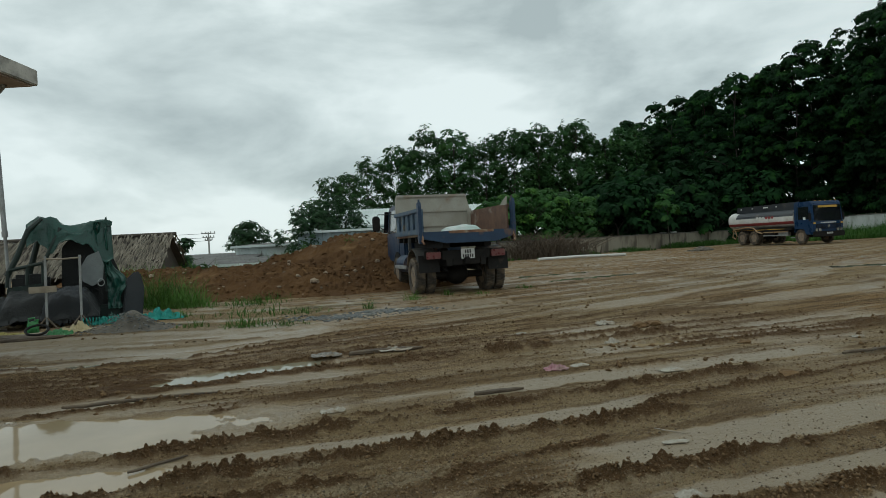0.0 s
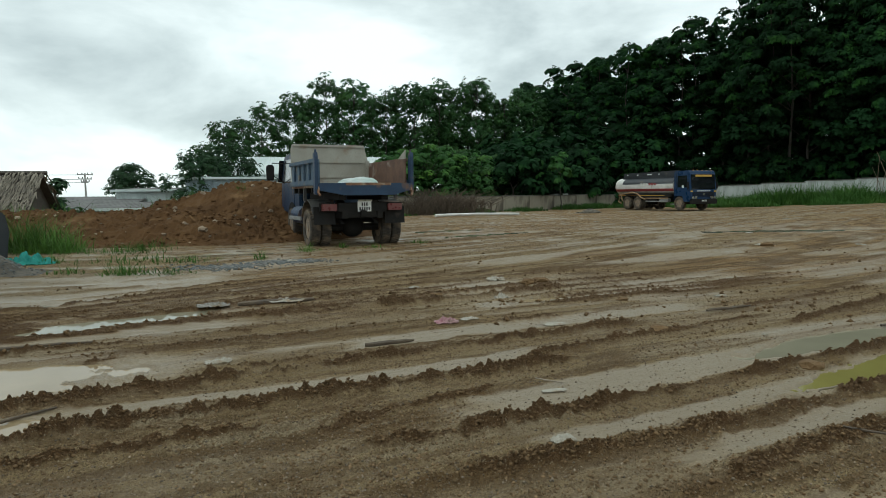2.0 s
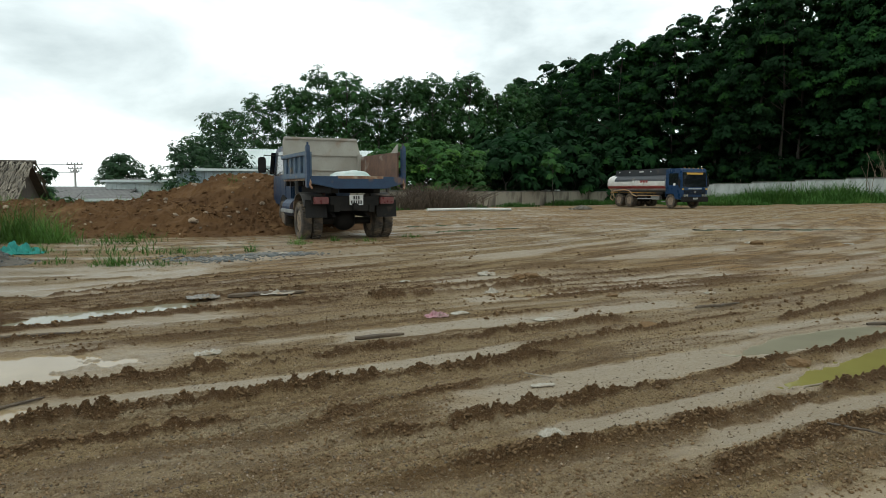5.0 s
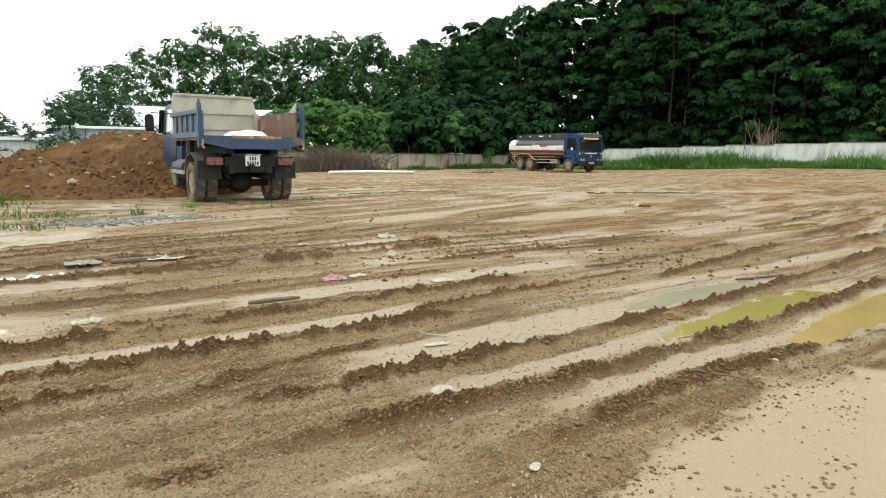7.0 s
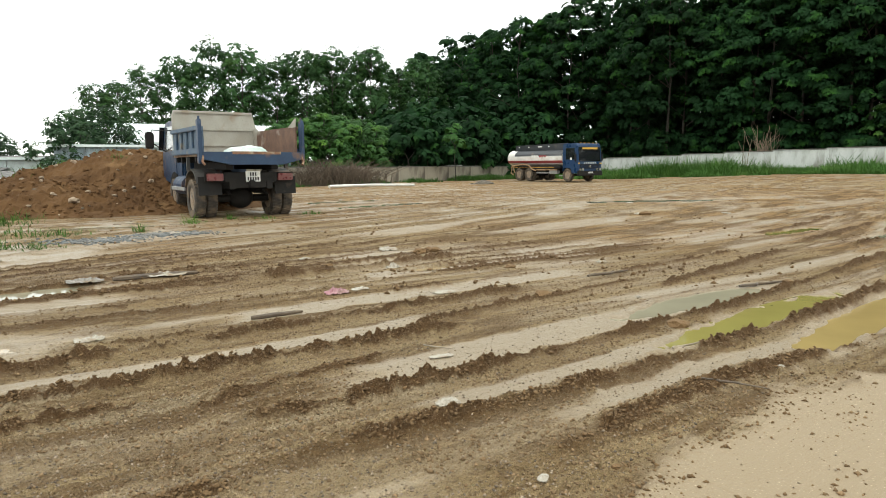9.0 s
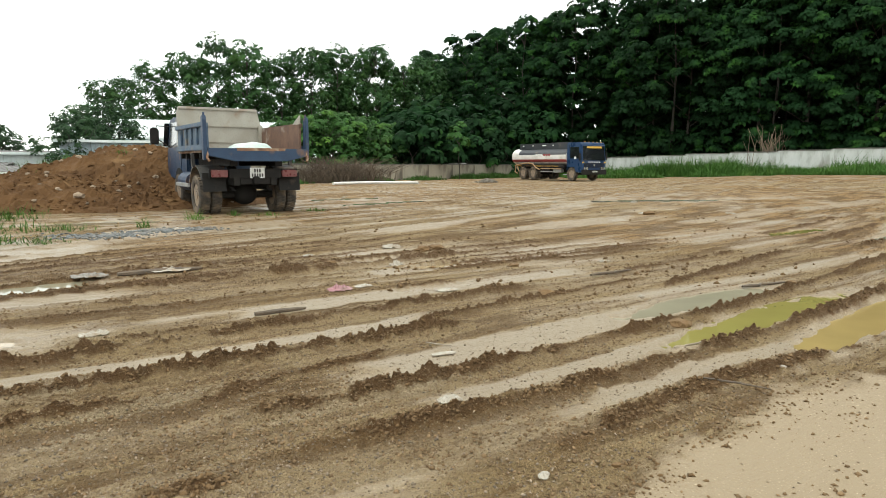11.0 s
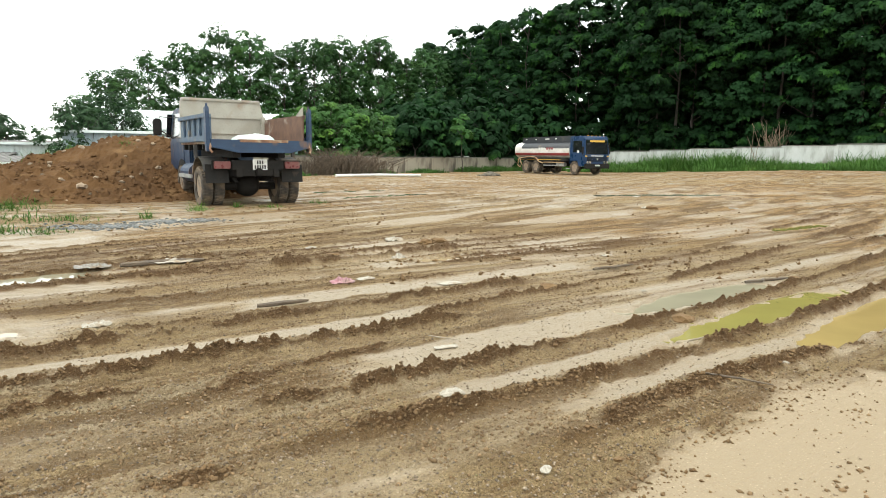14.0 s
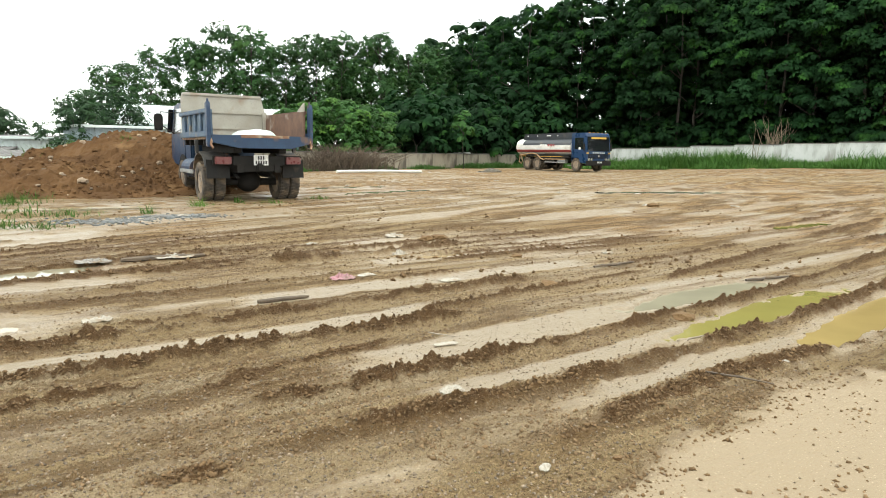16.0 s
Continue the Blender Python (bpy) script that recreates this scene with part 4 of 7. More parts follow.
# canopy of the house beside the yard
can = empty("porch_canopy", pose(-4.78, 7.95, -0.1, 0, 0, 0), "old concrete porch canopy with black mould streaks", "canopy", kind="structure")
part("slab", box(-4.5, -6.0, 3.25, 0, 0, 3.44, 0.012), slab_old, can)
part("soffit", box(-4.46, -5.96, 3.235, -0.05, -0.05, 3.248), slab_under, can, "pinkish plaster soffit")
part("brace", rod((-0.28, -0.2, 3.24), (-1.25, -0.2, 2.25), 0.035, 8), steel_grey, can)
part("column", box(-1.45, -0.32, -0.1, -1.2, -0.08, 3.164, 0.01), slab_old, can)

pole = empty("steel_pole", pose(-7.55, 11.45, 0, 0, -1.5, 0), "thin leaning galvanised steel pole", "pole")
part("upper_tube", rod((0, 0, 1.55), (-0.02, 0, 5.2), 0.04, 10), steel_grey, pole)
part("lower_tube", rod((0, 0, -0.2), (0, 0, 1.6), 0.028, 10), steel_grey, pole)
part("collar", rod((0, 0, 1.52), (0, 0, 1.62), 0.05, 10), steel_grey, pole)


def street_lamp(x, y, h):
    e = empty("street_lamp", pose(x, y, -1, 0, 0, 10), "distant grey street lamp on a curved arm", "lamp")
    part("pole", rod((0, 0, 0), (0, 0, h), 0.1, 8, 0.07), steel_grey, e)
    part("arm", tube([(0, 0, h - 0.1), (0.1, 0, h + 0.3), (0.5, 0, h + 0.6), (1.0, 0, h + 0.7)], 0.05, 6), steel_grey, e)
    part("lamp_head", box(0.9, -0.16, h + 0.62, 1.6, 0.16, h + 0.78, 0.04), steel_grey, e)


street_lamp(-38.5, 82, 4.2)
ep = empty("power_pole", pose(-35.3, 100, -1, 0, 0, 15), "distant concrete power pole with crossarms", "pole")
part("pole", rod((0, 0, 0), (0, 0, 5.6), 0.16, 8, 0.1), steel_grey, ep)
for hz, ln in ((5.3, 1.0), (4.7, 0.85), (4.3, 0.55)):
    part("crossarm", box(-ln, -0.06, hz, ln, 0.06, hz + 0.14), steel_grey, ep)
    for k in (-0.9, -0.35, 0.35, 0.9):
        part("insulator", rod((k * ln, 0, hz + 0.14), (k * ln, 0, hz + 0.36), 0.07, 6), fibro_grey, ep)
for k, (zz, dy) in enumerate(((4.35, 0), (3.75, 0.6), (3.3, 1.2))):
    pts = [(-35.3 + (-95 + 60 * 0) * t + 0, 100 + dy - 42 * t, zz + 1.6 * t - 3.2 * t * (1 - t)) for t in np.linspace(0, 1, 20)]
    tagged(part("power_line", tube(pts, 0.03, 5), black_steel), "thin sagging overhead power line", "cable", "power lines")


# ---- dump truck ----
def wheel(name, parent, x, y, r, w, group_dual=False, label=""):
    """A lugged tyre with a dished rim and hub; axle along x."""
    bm = bmesh.new()
    prof = [(0.58, 0.42), (0.70, 0.49), (0.90, 0.50), (0.975, 0.40), (1.0, 0.25), (1.0, -0.25), (0.975, -0.40), (0.90, -0.50), (0.70, -0.49), (0.58, -0.42)]
    seg = 36
    ringv = []
    for k in range(seg):
        a = k * math.tau / seg
        ringv.append([bm.verts.new((q * w, math.cos(a) * r * p, math.sin(a) * r * p)) for p, q in prof])
    for k in range(seg):
        n1, n2 = ringv[k], ringv[(k + 1) % seg]
        for i in range(len(prof) - 1):
            bm.faces.new((n1[i], n1[i + 1], n2[i + 1], n2[i]))
    for k in range(seg):
        for s in (-1, 1):
            a = (k + (0.5 if s > 0 else 0)) * 360 / seg
            box(s * 0.06 * w if s > 0 else -0.44 * w, -0.020 * r * 1.6, r * 0.985, 0.44 * w if s > 0 else -0.06 * w, 0.020 * r * 1.6, r * 1.025, 0, bm, pose(0, 0, 0, a, 0, 0))
    t = part("wheel", bm, rubber, parent)
    t.location = (x, y, r)
    bm = rod((-0.36 * w, 0, 0), (0.36 * w, 0, 0), r * 0.585, 24)
    part("rim", bm, muddy_rim, t)
    bm = rod((-0.42 * w, 0, 0), (0.42 * w, 0, 0), r * 0.2, 12)
    for k in range(6):
        a = k * math.tau / 6
        for s in (-1, 1):
            rod((s * 0.36 * w, math.cos(a) * r * 0.33, math.sin(a) * r * 0.33), (s * 0.40 * w, math.cos(a) * r * 0.33, math.sin(a) * r * 0.33), r * 0.04, 6, bm=bm)
    part("hub", bm, muddy_rim, t)
    return t


def bars_plate(parent, x, y, z, w, h, face=-1, rows=(3, 5)):
    pl = part("number_plate", box(x - w / 2, y - 0.006, z - h / 2, x + w / 2, y + 0.006, z + h / 2, 0.004), plate_white, parent, "white number plate")
    yy = y + face * 0.0085
    for r_, n in enumerate(rows):
        zz = z + h * (0.22 - 0.45 * r_)
        bw = w * 0.84 / 5
        for i in range(n):
            xx = x + (i - (n - 1) / 2) * bw
            part("bar", box(xx - bw * 0.3, yy - 0.002, zz - h * 0.17, xx + bw * 0.3, yy + 0.002, zz + h * 0.17), ink_black, pl)


D_X, D_Y, D_TURN = 0.21, 14.05, 16.0
dump = empty("dump_truck", pose(D_X, D_Y, -0.02, 0, 0, D_TURN), "small blue dump truck, rusty open bed", "truck")
RB, FL = 0.91, 1.26   # half width and floor height of the bed
YB, YF = -0.95, 1.58  # rear and front ends of the bed
for sx in (-0.36, 0.36):
    part("chassis_rail", box(sx - 0.06, -0.75, 0.58, sx + 0.06, 3.3, 0.74, 0.01), black_steel, dump)
    part("subframe_rail", box(sx * 1.2 - 0.07, YB + 0.1, 0.95, sx * 1.2 + 0.07, YF, 1.10, 0.01), black_steel, dump)
for yy in (-0.68, 1.05):
    part("cross_beam", box(-0.299, yy - 0.05, 0.60, 0.299, yy + 0.05, 0.72, 0.01), black_steel, dump)
for yy in (-0.75, -0.15, 0.45, 1.0, 1.45):
    part("cross_member", box(-RB + 0.03, yy - 0.05, 1.095, RB - 0.03, yy + 0.05, 1.2, 0.008), black_steel, dump)
part("hoist_cylinder", rod((0, 0.4, 0.66), (0, 1.3, 1.1), 0.09, 12), black_steel, dump)
part("bed_floor", box(-RB, YB + 0.02, 1.2, RB, YF, FL, 0.006), rust_sill, dump, "rusty scraped steel bed floor")
part("rear_sill", prism([(-RB - 0.03, FL + 0.02), (RB + 0.03, FL + 0.02), (RB + 0.03, FL - 0.12), (0.55, FL - 0.22), (-0.45, FL - 0.22), (-RB - 0.03, FL - 0.12)], "y", YB - 0.05, YB + 0.019, 0.008), blue_paint, dump, "chipped dark blue rear sill")
part("sill_rust", box(-0.42, YB - 0.055, FL - 0.03, 0.52, YB + 0.1, FL + 0.028, 0.006), rust_sill, dump, "rust-scabbed sill edge")
for sx in (-1, 1):
    hook = tube([(sx * (RB + 0.02), YB - 0.02, FL - 0.05), (sx * (RB + 0.05), YB - 0.06, FL - 0.16), (sx * (RB + 0.02), YB - 0.1, FL - 0.22)], 0.022, 6)
    part("hinge_hook", hook, rust_sill, dump)
part("headboard", prism([(-RB, FL + 0.002), (RB, FL + 0.002), (RB, FL + 0.5), (RB - 0.11, 2.17), (-RB + 0.03, 2.17), (-RB, 2.1)], "y", YF - 0.03, YF + 0.02, 0.006), bed_grey, dump, "pale grey scuffed headboard")
part("headboard_cap", box(-RB + 0.03, YF - 0.06, 2.14, RB - 0.11, YF + 0.05, 2.20, 0.012), bed_grey, dump)
for zz in (FL + 0.22, FL + 0.56):
    part("headboard_rail", box(-RB + 0.02, YF - 0.062, zz - 0.035, RB - 0.05, YF - 0.031, zz + 0.035, 0.01), bed_grey, dump)
part("headboard_stay", box(RB - 0.1, YF - 0.12, FL + 0.01, RB - 0.01, YF - 0.034, FL + 0.58, 0.01), bed_grey, dump)


def side_board(sx, tall):
    inner, outer = sx * (RB - 0.035), sx * RB
    lo, hi = min(inner, outer), max(inner, outer)
    e = part("side_board", prism([(YB + 0.12, FL + 0.002), (YF - 0.035, FL + 0.002), (YF - 0.035, FL + tall), (YB + 0.12, FL + tall + 0.04)], "x", lo, hi, 0.004), rust_brown if sx > 0 else blue_faded, dump,
             "brown rusted inner side board" if sx > 0 else "faded blue ribbed side board")
    o = sx * (RB + 0.04)
    part("top_rail", box(min(outer, o) - 0.02, YB + 0.13, FL + tall - 0.02, max(outer, o), YF - 0.04, FL + tall + 0.06, 0.012), blue_faded if sx < 0 else rust_brown, e)
    part("bottom_rail", box(min(outer, o), YB + 0.13, FL - 0.02, max(outer, o), YF - 0.04, FL + 0.09, 0.012), blue_faded if sx < 0 else blue_paint, e)
    for k in range(5):
        y = YB + 0.32 + k * (YF - YB - 0.5) / 4.6
        part("rib", box(min(outer, o), y - 0.05, FL + 0.091, max(outer, o), y + 0.05, FL + tall - 0.021, 0.012), blue_faded if sx < 0 else blue_paint, e)
    part("rear_post", prism([(YB - 0.03, FL - 0.2), (YB + 0.115, FL - 0.2), (YB + 0.115, FL + tall + 0.15), (YB + 0.0, FL + tall + 0.17), (YB - 0.03, FL + tall + 0.08)], "x", min(sx * (RB + 0.032), sx * (RB + 0.1)), max(sx * (RB + 0.032), sx * (RB + 0.1)), 0.01), blue_paint, e, "dark blue rear post")
    part("post_pin", rod((sx * (RB + 0.06), YB + 0.05, FL + tall + 0.14), (sx * (RB + 0.06), YB + 0.05, FL + tall + 0.22), 0.02, 8), blue_paint, e)
    return e


side_board(-1, 0.44)
side_board(1, 0.47)
part("corner_gusset", prism([(YB + 0.13, FL + 0.50), (YB + 0.13, FL + 0.68), (YB + 0.5, FL + 0.52)], "x", RB - 0.03, RB - 0.005), bed_grey, dump)
# axle, wheels, guards
part("rear_axle", rod((-0.85, 0, 0.38), (0.85, 0, 0.38), 0.075, 12), black_steel, dump)
bm = bmesh.new()
bmesh.ops.create_icosphere(bm, subdivisions=3, radius=0.22, matrix=Matrix.Translation((0, 0, 0.40)) @ Matrix.Diagonal((1.15, 0.8, 1.05, 1)))
part("differential", bm, black_steel, dump, smooth=True)
part("prop_shaft", rod((0, 0.15, 0.42), (0, 2.3, 0.58), 0.045, 8), black_steel, dump)
for sx in (-1, 1):
    bm = bmesh.new()
    for k in range(5):
        box(sx * 0.36 - 0.035, -0.55 + 0.06 * k, 0.47 + 0.022 * k, sx * 0.36 + 0.035, 0.55 - 0.06 * k, 0.488 + 0.022 * k, 0, bm)
    part("leaf_spring", bm, black_steel, dump)
    for wx in (0.64, 0.86):
        wheel("wheel", dump, sx * wx, 0, 0.385, 0.205)
    wheel("wheel", dump, sx * 0.66, 2.5, 0.375, 0.2)
    lo, hi = (sx * 0.95, sx * 0.52) if sx < 0 else (sx * 0.52, sx * 0.95)
    part("mud_flap", prism([(-0.60, 0.47), (-0.575, 0.47), (-0.53, 0.82), (-0.555, 0.82)], "x", lo, hi), black_steel, dump, "black rubber mud flap")
    guard = bmesh.new()
    arc = [(math.cos(a) * 0.52, 0.42 + math.sin(a) * 0.52) for a in np.linspace(radians(20), radians(150), 9)]
    arc2 = [(y * 1.06, 0.42 + (z - 0.42) * 1.06) for y, z in arc]
    prism([(y, z) for y, z in arc] + [(y, z) for y, z in arc2[::-1]], "x", lo, hi, 0, guard)
    part("mud_guard", guard, guard_grey, dump, "grey steel wheel guard")
    part("guard_stay", box(sx * 0.98 - 0.03, -0.02, 0.93, sx * 0.98 + 0.03, 0.03, 1.19), guard_grey, dump)
    lamp = part("tail_lamp", box(min(sx * 0.53, sx * 0.83), YB + 0.18, 0.74, max(sx * 0.53, sx * 0.83), YB + 0.25, 0.88, 0.012), red_lens, dump, "dirty red tail lamp")
    part("lamp_housing", box(min(sx * 0.51, sx * 0.86), YB + 0.252, 0.72, max(sx * 0.51, sx * 0.86), YB + 0.30, 0.90, 0.01), black_steel, lamp)
    part("side_guard", box(sx * 0.93 - 0.02, 0.62, 0.52, sx * 0.93 + 0.02, 1.75, 0.60, 0.01), steel_grey, dump)
part("rear_bumper", box(-0.505, YB + 0.2, 0.72, 0.505, YB + 0.28, 0.90, 0.012), black_steel, dump)
part("tow_hitch", box(-0.06, YB + 0.12, 0.62, 0.06, YB + 0.3, 0.76, 0.02), black_steel, dump)
bars_plate(dump, 0.03, YB + 0.185, 0.82, 0.285, 0.20)
part("fuel_tank", rod((-0.72, 0.95, 0.62), (-0.72, 1.75, 0.62), 0.2, 18), blue_paint, dump)
part("battery_box", box(0.55, 1.0, 0.48, 0.9, 1.5, 0.82, 0.02), black_steel, dump)
# cab
cab = part("cab", prism([(1.75, 0.62), (3.75, 0.62), (3.80, 1.05), (3.72, 1.30), (3.40, 1.98), (3.25, 2.05), (1.82, 2.05), (1.75, 1.95)], "x", -0.70, 0.70, 0.04), blue_paint, dump)
for sx in (-1, 1):
    part("side_window", prism([(2.1, 1.36), (3.5, 1.36), (3.26, 1.92), (2.12, 1.92)], "x", min(sx * 0.696, sx * 0.710), max(sx * 0.696, sx * 0.710)), glass_pale, cab)
    door = part("cab_door", prism([(2.28, 0.85), (3.52, 0.85), (3.52, 1.36), (2.28, 1.36)], "x", min(sx * 0.702, sx * 0.714), max(sx * 0.702, sx * 0.714), 0.004), blue_paint, cab)
    part("door_handle", box(min(sx * 0.714, sx * 0.735), 2.34, 1.24, max(sx * 0.714, sx * 0.735), 2.5, 1.28), black_steel, door)
    part("wheel_arch", prism([(math.cos(a) * 0.5 + 2.5, 0.4 + math.sin(a) * 0.5) for a in np.linspace(0, math.pi, 11)], "x", min(sx * 0.55, sx * 0.72), max(sx * 0.55, sx * 0.72)), black_steel, cab)
    mir = part("mirror", prism([(-0.09, -0.19), (0.09, -0.19), (0.1, 0.15), (0.05, 0.2), (-0.06, 0.2), (-0.1, 0.14)], "y", -0.035, 0.035, 0.02), black_steel, cab)
    mir.location = (sx * 1.06, 3.3, 1.62)
    part("mirror_arm", tube([(sx * 0.70, 3.3, 1.85), (sx * 1.0, 3.32, 1.86), (sx * 1.06, 3.31, 1.6), (sx * 0.70, 3.35, 1.36)], 0.014, 6), black_steel, cab)
part("rear_window", box(-0.55, 1.736, 1.4, 0.55, 1.749, 1.85), glass_dark, cab)
part("windscreen", prism([(3.69, 1.40), (3.71, 1.40), (3.46, 1.93), (3.44, 1.93)], "x", -0.8, 0.8), glass_dark, cab)
part("bumper", box(-0.9, 3.78, 0.5, 0.9, 3.9, 0.75, 0.03), black_steel, cab)


def pillow_mesh(w, d, h, seed, n=22):
    """A slack filled bag."""
    r = np.random.default_rng(seed)
    u, v = np.meshgrid(np.linspace(-1, 1, n), np.linspace(-1, 1, n))
    edge = np.clip((1 - np.abs(u) ** 3) * (1 - np.abs(v) ** 3), 0, 1) ** 0.45
    wr = fbm(u * 2.5 + seed, v * 2.5, seed, 4) - 0.5
    top = np.stack([u * w / 2, v * d / 2, h * edge * (0.75 + 0.7 * wr) + 0.02], -1).reshape(-1, 3)
    bot = np.stack([u * w / 2, v * d / 2, 0 * u - 0.005 * edge], -1).reshape(-1, 3)
    a, b = np.meshgrid(np.arange(n - 1), np.arange(n - 1), indexing="ij")
    q = np.stack([a * n + b, a * n + b + 1, (a + 1) * n + b + 1, (a + 1) * n + b], -1).reshape(-1, 4)
    rim = np.concatenate([np.arange(n), np.arange(n - 1, n * n, n)[1:], np.arange(n * n - 2, n * n - n - 1, -1), np.arange(n * n - 2 * n, 0, -n)])
    sidef = np.stack([rim, np.roll(rim, -1), np.roll(rim, -1) + n * n, rim + n * n], -1)
    return np.concatenate([top, bot]), np.concatenate([q, q[:, ::-1] + n * n, sidef])


sv, sf = pillow_mesh(0.74, 0.48, 0.16, 5)
sack = mesh_object("sack", sv, sf, sack_white, smooth=True)
sack.matrix_world = pose(D_X, D_Y, -0.02, 0, 0, D_TURN) @ pose(0.02, YB + 0.55, FL + 0.003, 0, 0, 8)
tagged(sack, "white woven plastic sack lying on the truck bed", "sack")


# ---- tanker ----
tz = ground_at(21.7, 44) + 0.06
tanker = empty("tanker_truck", pose(21.68, 46.0, tz, 0, 0, -166.5), "dark blue tanker truck with white, red and black tank", "truck")
tanker.scale = (0.9, 0.9, 0.9)
# local: y is ahead, origin under the rearmost axle
part("chassis", box(-0.45, -0.9, 0.75, 0.45, 7.0, 0.98, 0.02), black_steel, tanker)
TL0, TL1, TW, TZ, TH = -1.6, 5.2, 1.14, 1.82, 0.68


def tank_band(a0, a1, mat_, name, grow=0.0, y0=TL0, y1=TL1):
    n = 14
    pts = [((TW + grow) * math.copysign(abs(math.cos(a)) ** 0.75, math.cos(a)), TZ + (TH + grow) * math.copysign(abs(math.sin(a)) ** 0.8, math.sin(a))) for a in np.linspace(radians(a0), radians(a1), n)]
    inner = [(x * 0.97, TZ + (z - TZ) * 0.97) for x, z in pts[::-1]]
    return prism(pts + inner, "y", y0, y1)


tank = part("tank_shell", prism([(TW * math.copysign(abs(math.cos(a)) ** 0.75, math.cos(a)), TZ + TH * math.copysign(abs(math.sin(a)) ** 0.8, math.sin(a))) for a in np.linspace(0, math.tau, 48)[:-1]], "y", TL0, TL1, 0), tank_white, tanker, "white tank shell")
for a0, a1, nm, mt in ((-32, -14, "red_band", tank_red), (148 + 46, 180 + 32, "red_band", tank_red), (8, 172, "black_top", tank_black)):
    part(nm, tank_band(a0, a1, mt, nm, 0.006, TL0 + (0.9 if nm == "black_top" else 0.0), TL1), mt, tank)
part("tank_end_dome", prism([(TW * 0.88 * math.cos(a), TZ + TH * 0.88 * math.sin(a)) for a in np.linspace(0, math.tau, 33)[:-1]], "y", TL0 - 0.09, TL0 - 0.002, 0.04), tank_white, tank)
part("lower_skirt", box(-1.12, TL0 + 0.3, 0.98, 1.12, TL1 - 0.2, 1.16, 0.02), black_steel, tanker)
for sx in (-1, 1):
    part("amber_stripe", box(sx * 1.121 - 0.006, TL0 + 0.4, 1.06, sx * 1.121 + 0.006, TL1 - 0.9, 1.10), amber, tanker)
    part("tread_board", prism([(TL0 + 0.5, 2.36), (TL1 + 0.1, 2.36), (TL1 + 0.2, 2.92), (TL0 + 0.6, 2.86)], "x", min(sx * 0.72, sx * 0.76), max(sx * 0.72, sx * 0.76), 0.005), tank_black, tanker, "black walkway side board")
    for k in range(4):
        yy = TL0 + 1.0 + k * 1.25
        part("board_mark", box(sx * 0.763 - 0.004, yy, 2.66, sx * 0.763 + 0.004, yy + (0.16 if k != 2 else 0.5), 2.75), plate_white, tanker)
    for k in range(6):
        part("letter_bar", box(sx * 1.085 - 0.05, 1.55 + k * 0.30 + (0.06 if k > 2 else 0), 1.86, sx * 1.085 + 0.062, 1.77 + k * 0.30 + (0.06 if k > 2 else 0), 2.03), plate_white if k < 3 else tank_red, tank)
    for ay in (0.0, 1.3):
        for wx in (0.83, 1.10):
            wheel("wheel", tanker, sx * wx, ay, 0.5, 0.25)
    wheel("wheel", tanker, sx * 1.02, 5.85, 0.5, 0.26)
    part("mud_guard", prism([(math.cos(a) * 0.60 + 0.65 + (0.55 if math.cos(a) > 0 else -0.55), 0.55 + math.sin(a) * 0.58) for a in np.linspace(radians(15), radians(165), 13)] + [(math.cos(a) * 0.57 + 0.65 + (0.55 if math.cos(a) > 0 else -0.55), 0.55 + math.sin(a) * 0.55) for a in np.linspace(radians(165), radians(15), 13)], "x", min(sx * 0.7, sx * 1.22), max(sx * 0.7, sx * 1.22)), black_steel, tanker)
    part("side_rail", box(sx * 1.15 - 0.025, 2.2, 0.60, sx * 1.15 + 0.025, 4.7, 0.68, 0.01), steel_grey, tanker)
    part("side_rail", box(sx * 1.15 - 0.025, 2.2, 0.84, sx * 1.15 + 0.025, 4.7, 0.92, 0.01), hose_tan, tanker)
    part("side_box", box(min(sx * 0.6, sx * 1.12), 2.3, 0.56, max(sx * 0.6, sx * 1.12), 3.3, 0.97, 0.02), black_steel, tanker)
    part("air_tank", rod((sx * 0.85, 3.6, 0.72), (sx * 0.85, 4.5, 0.72), 0.16, 12), steel_grey, tanker)
    part("hose", tube([(sx * 1.14, -0.9, 1.25), (sx * 1.2, -0.6, 0.7), (sx * 1.16, -0.8, 0.45), (sx * 1.22, -1.05, 0.6), (sx * 1.2, -0.95, 1.15), (sx * 1.17, 0.6, 1.32), (sx * 1.2, 1.3, 1.22), (sx * 1.22, 1.7, 0.95), (sx * 1.2, 2.2, 0.80)], 0.05, 8), hose_tan, tanker, "tan coiled hose")
for k in range(4):
    part("manhole_lid", rod((0, TL0 + 1.0 + k * 1.35, TZ + TH - 0.01), (0, TL0 + 1.0 + k * 1.35, TZ + TH + 0.12), 0.26, 16), tank_black, tank)
part("rear_axle", rod((-1, 0, 0.5), (1, 0, 0.5), 0.1, 10), black_steel, tanker)
part("middle_axle", rod((-1, 1.3, 0.5), (1, 1.3, 0.5), 0.1, 10), black_steel, tanker)
part("front_axle", rod((-1, 5.85, 0.5), (1, 5.85, 0.5), 0.08, 10), black_steel, tanker)
tcab = part("cab", prism([(5.35, 0.78), (5.38, 0.78), (5.42, 1.08), (6.28, 1.08), (6.35, 0.62), (7.02, 0.62), (7.05, 1.35), (6.92, 2.68), (6.80, 2.86), (5.45, 2.86), (5.35, 2.74)], "x", -1.2, 1.2, 0.05), cab_blue, tanker, "dark blue forward-control cab")
part("windscreen", prism([(7.045, 1.52), (7.075, 1.52), (6.965, 2.45), (6.935, 2.45)], "x", -1.08, 1.08), glass_dark, tcab)
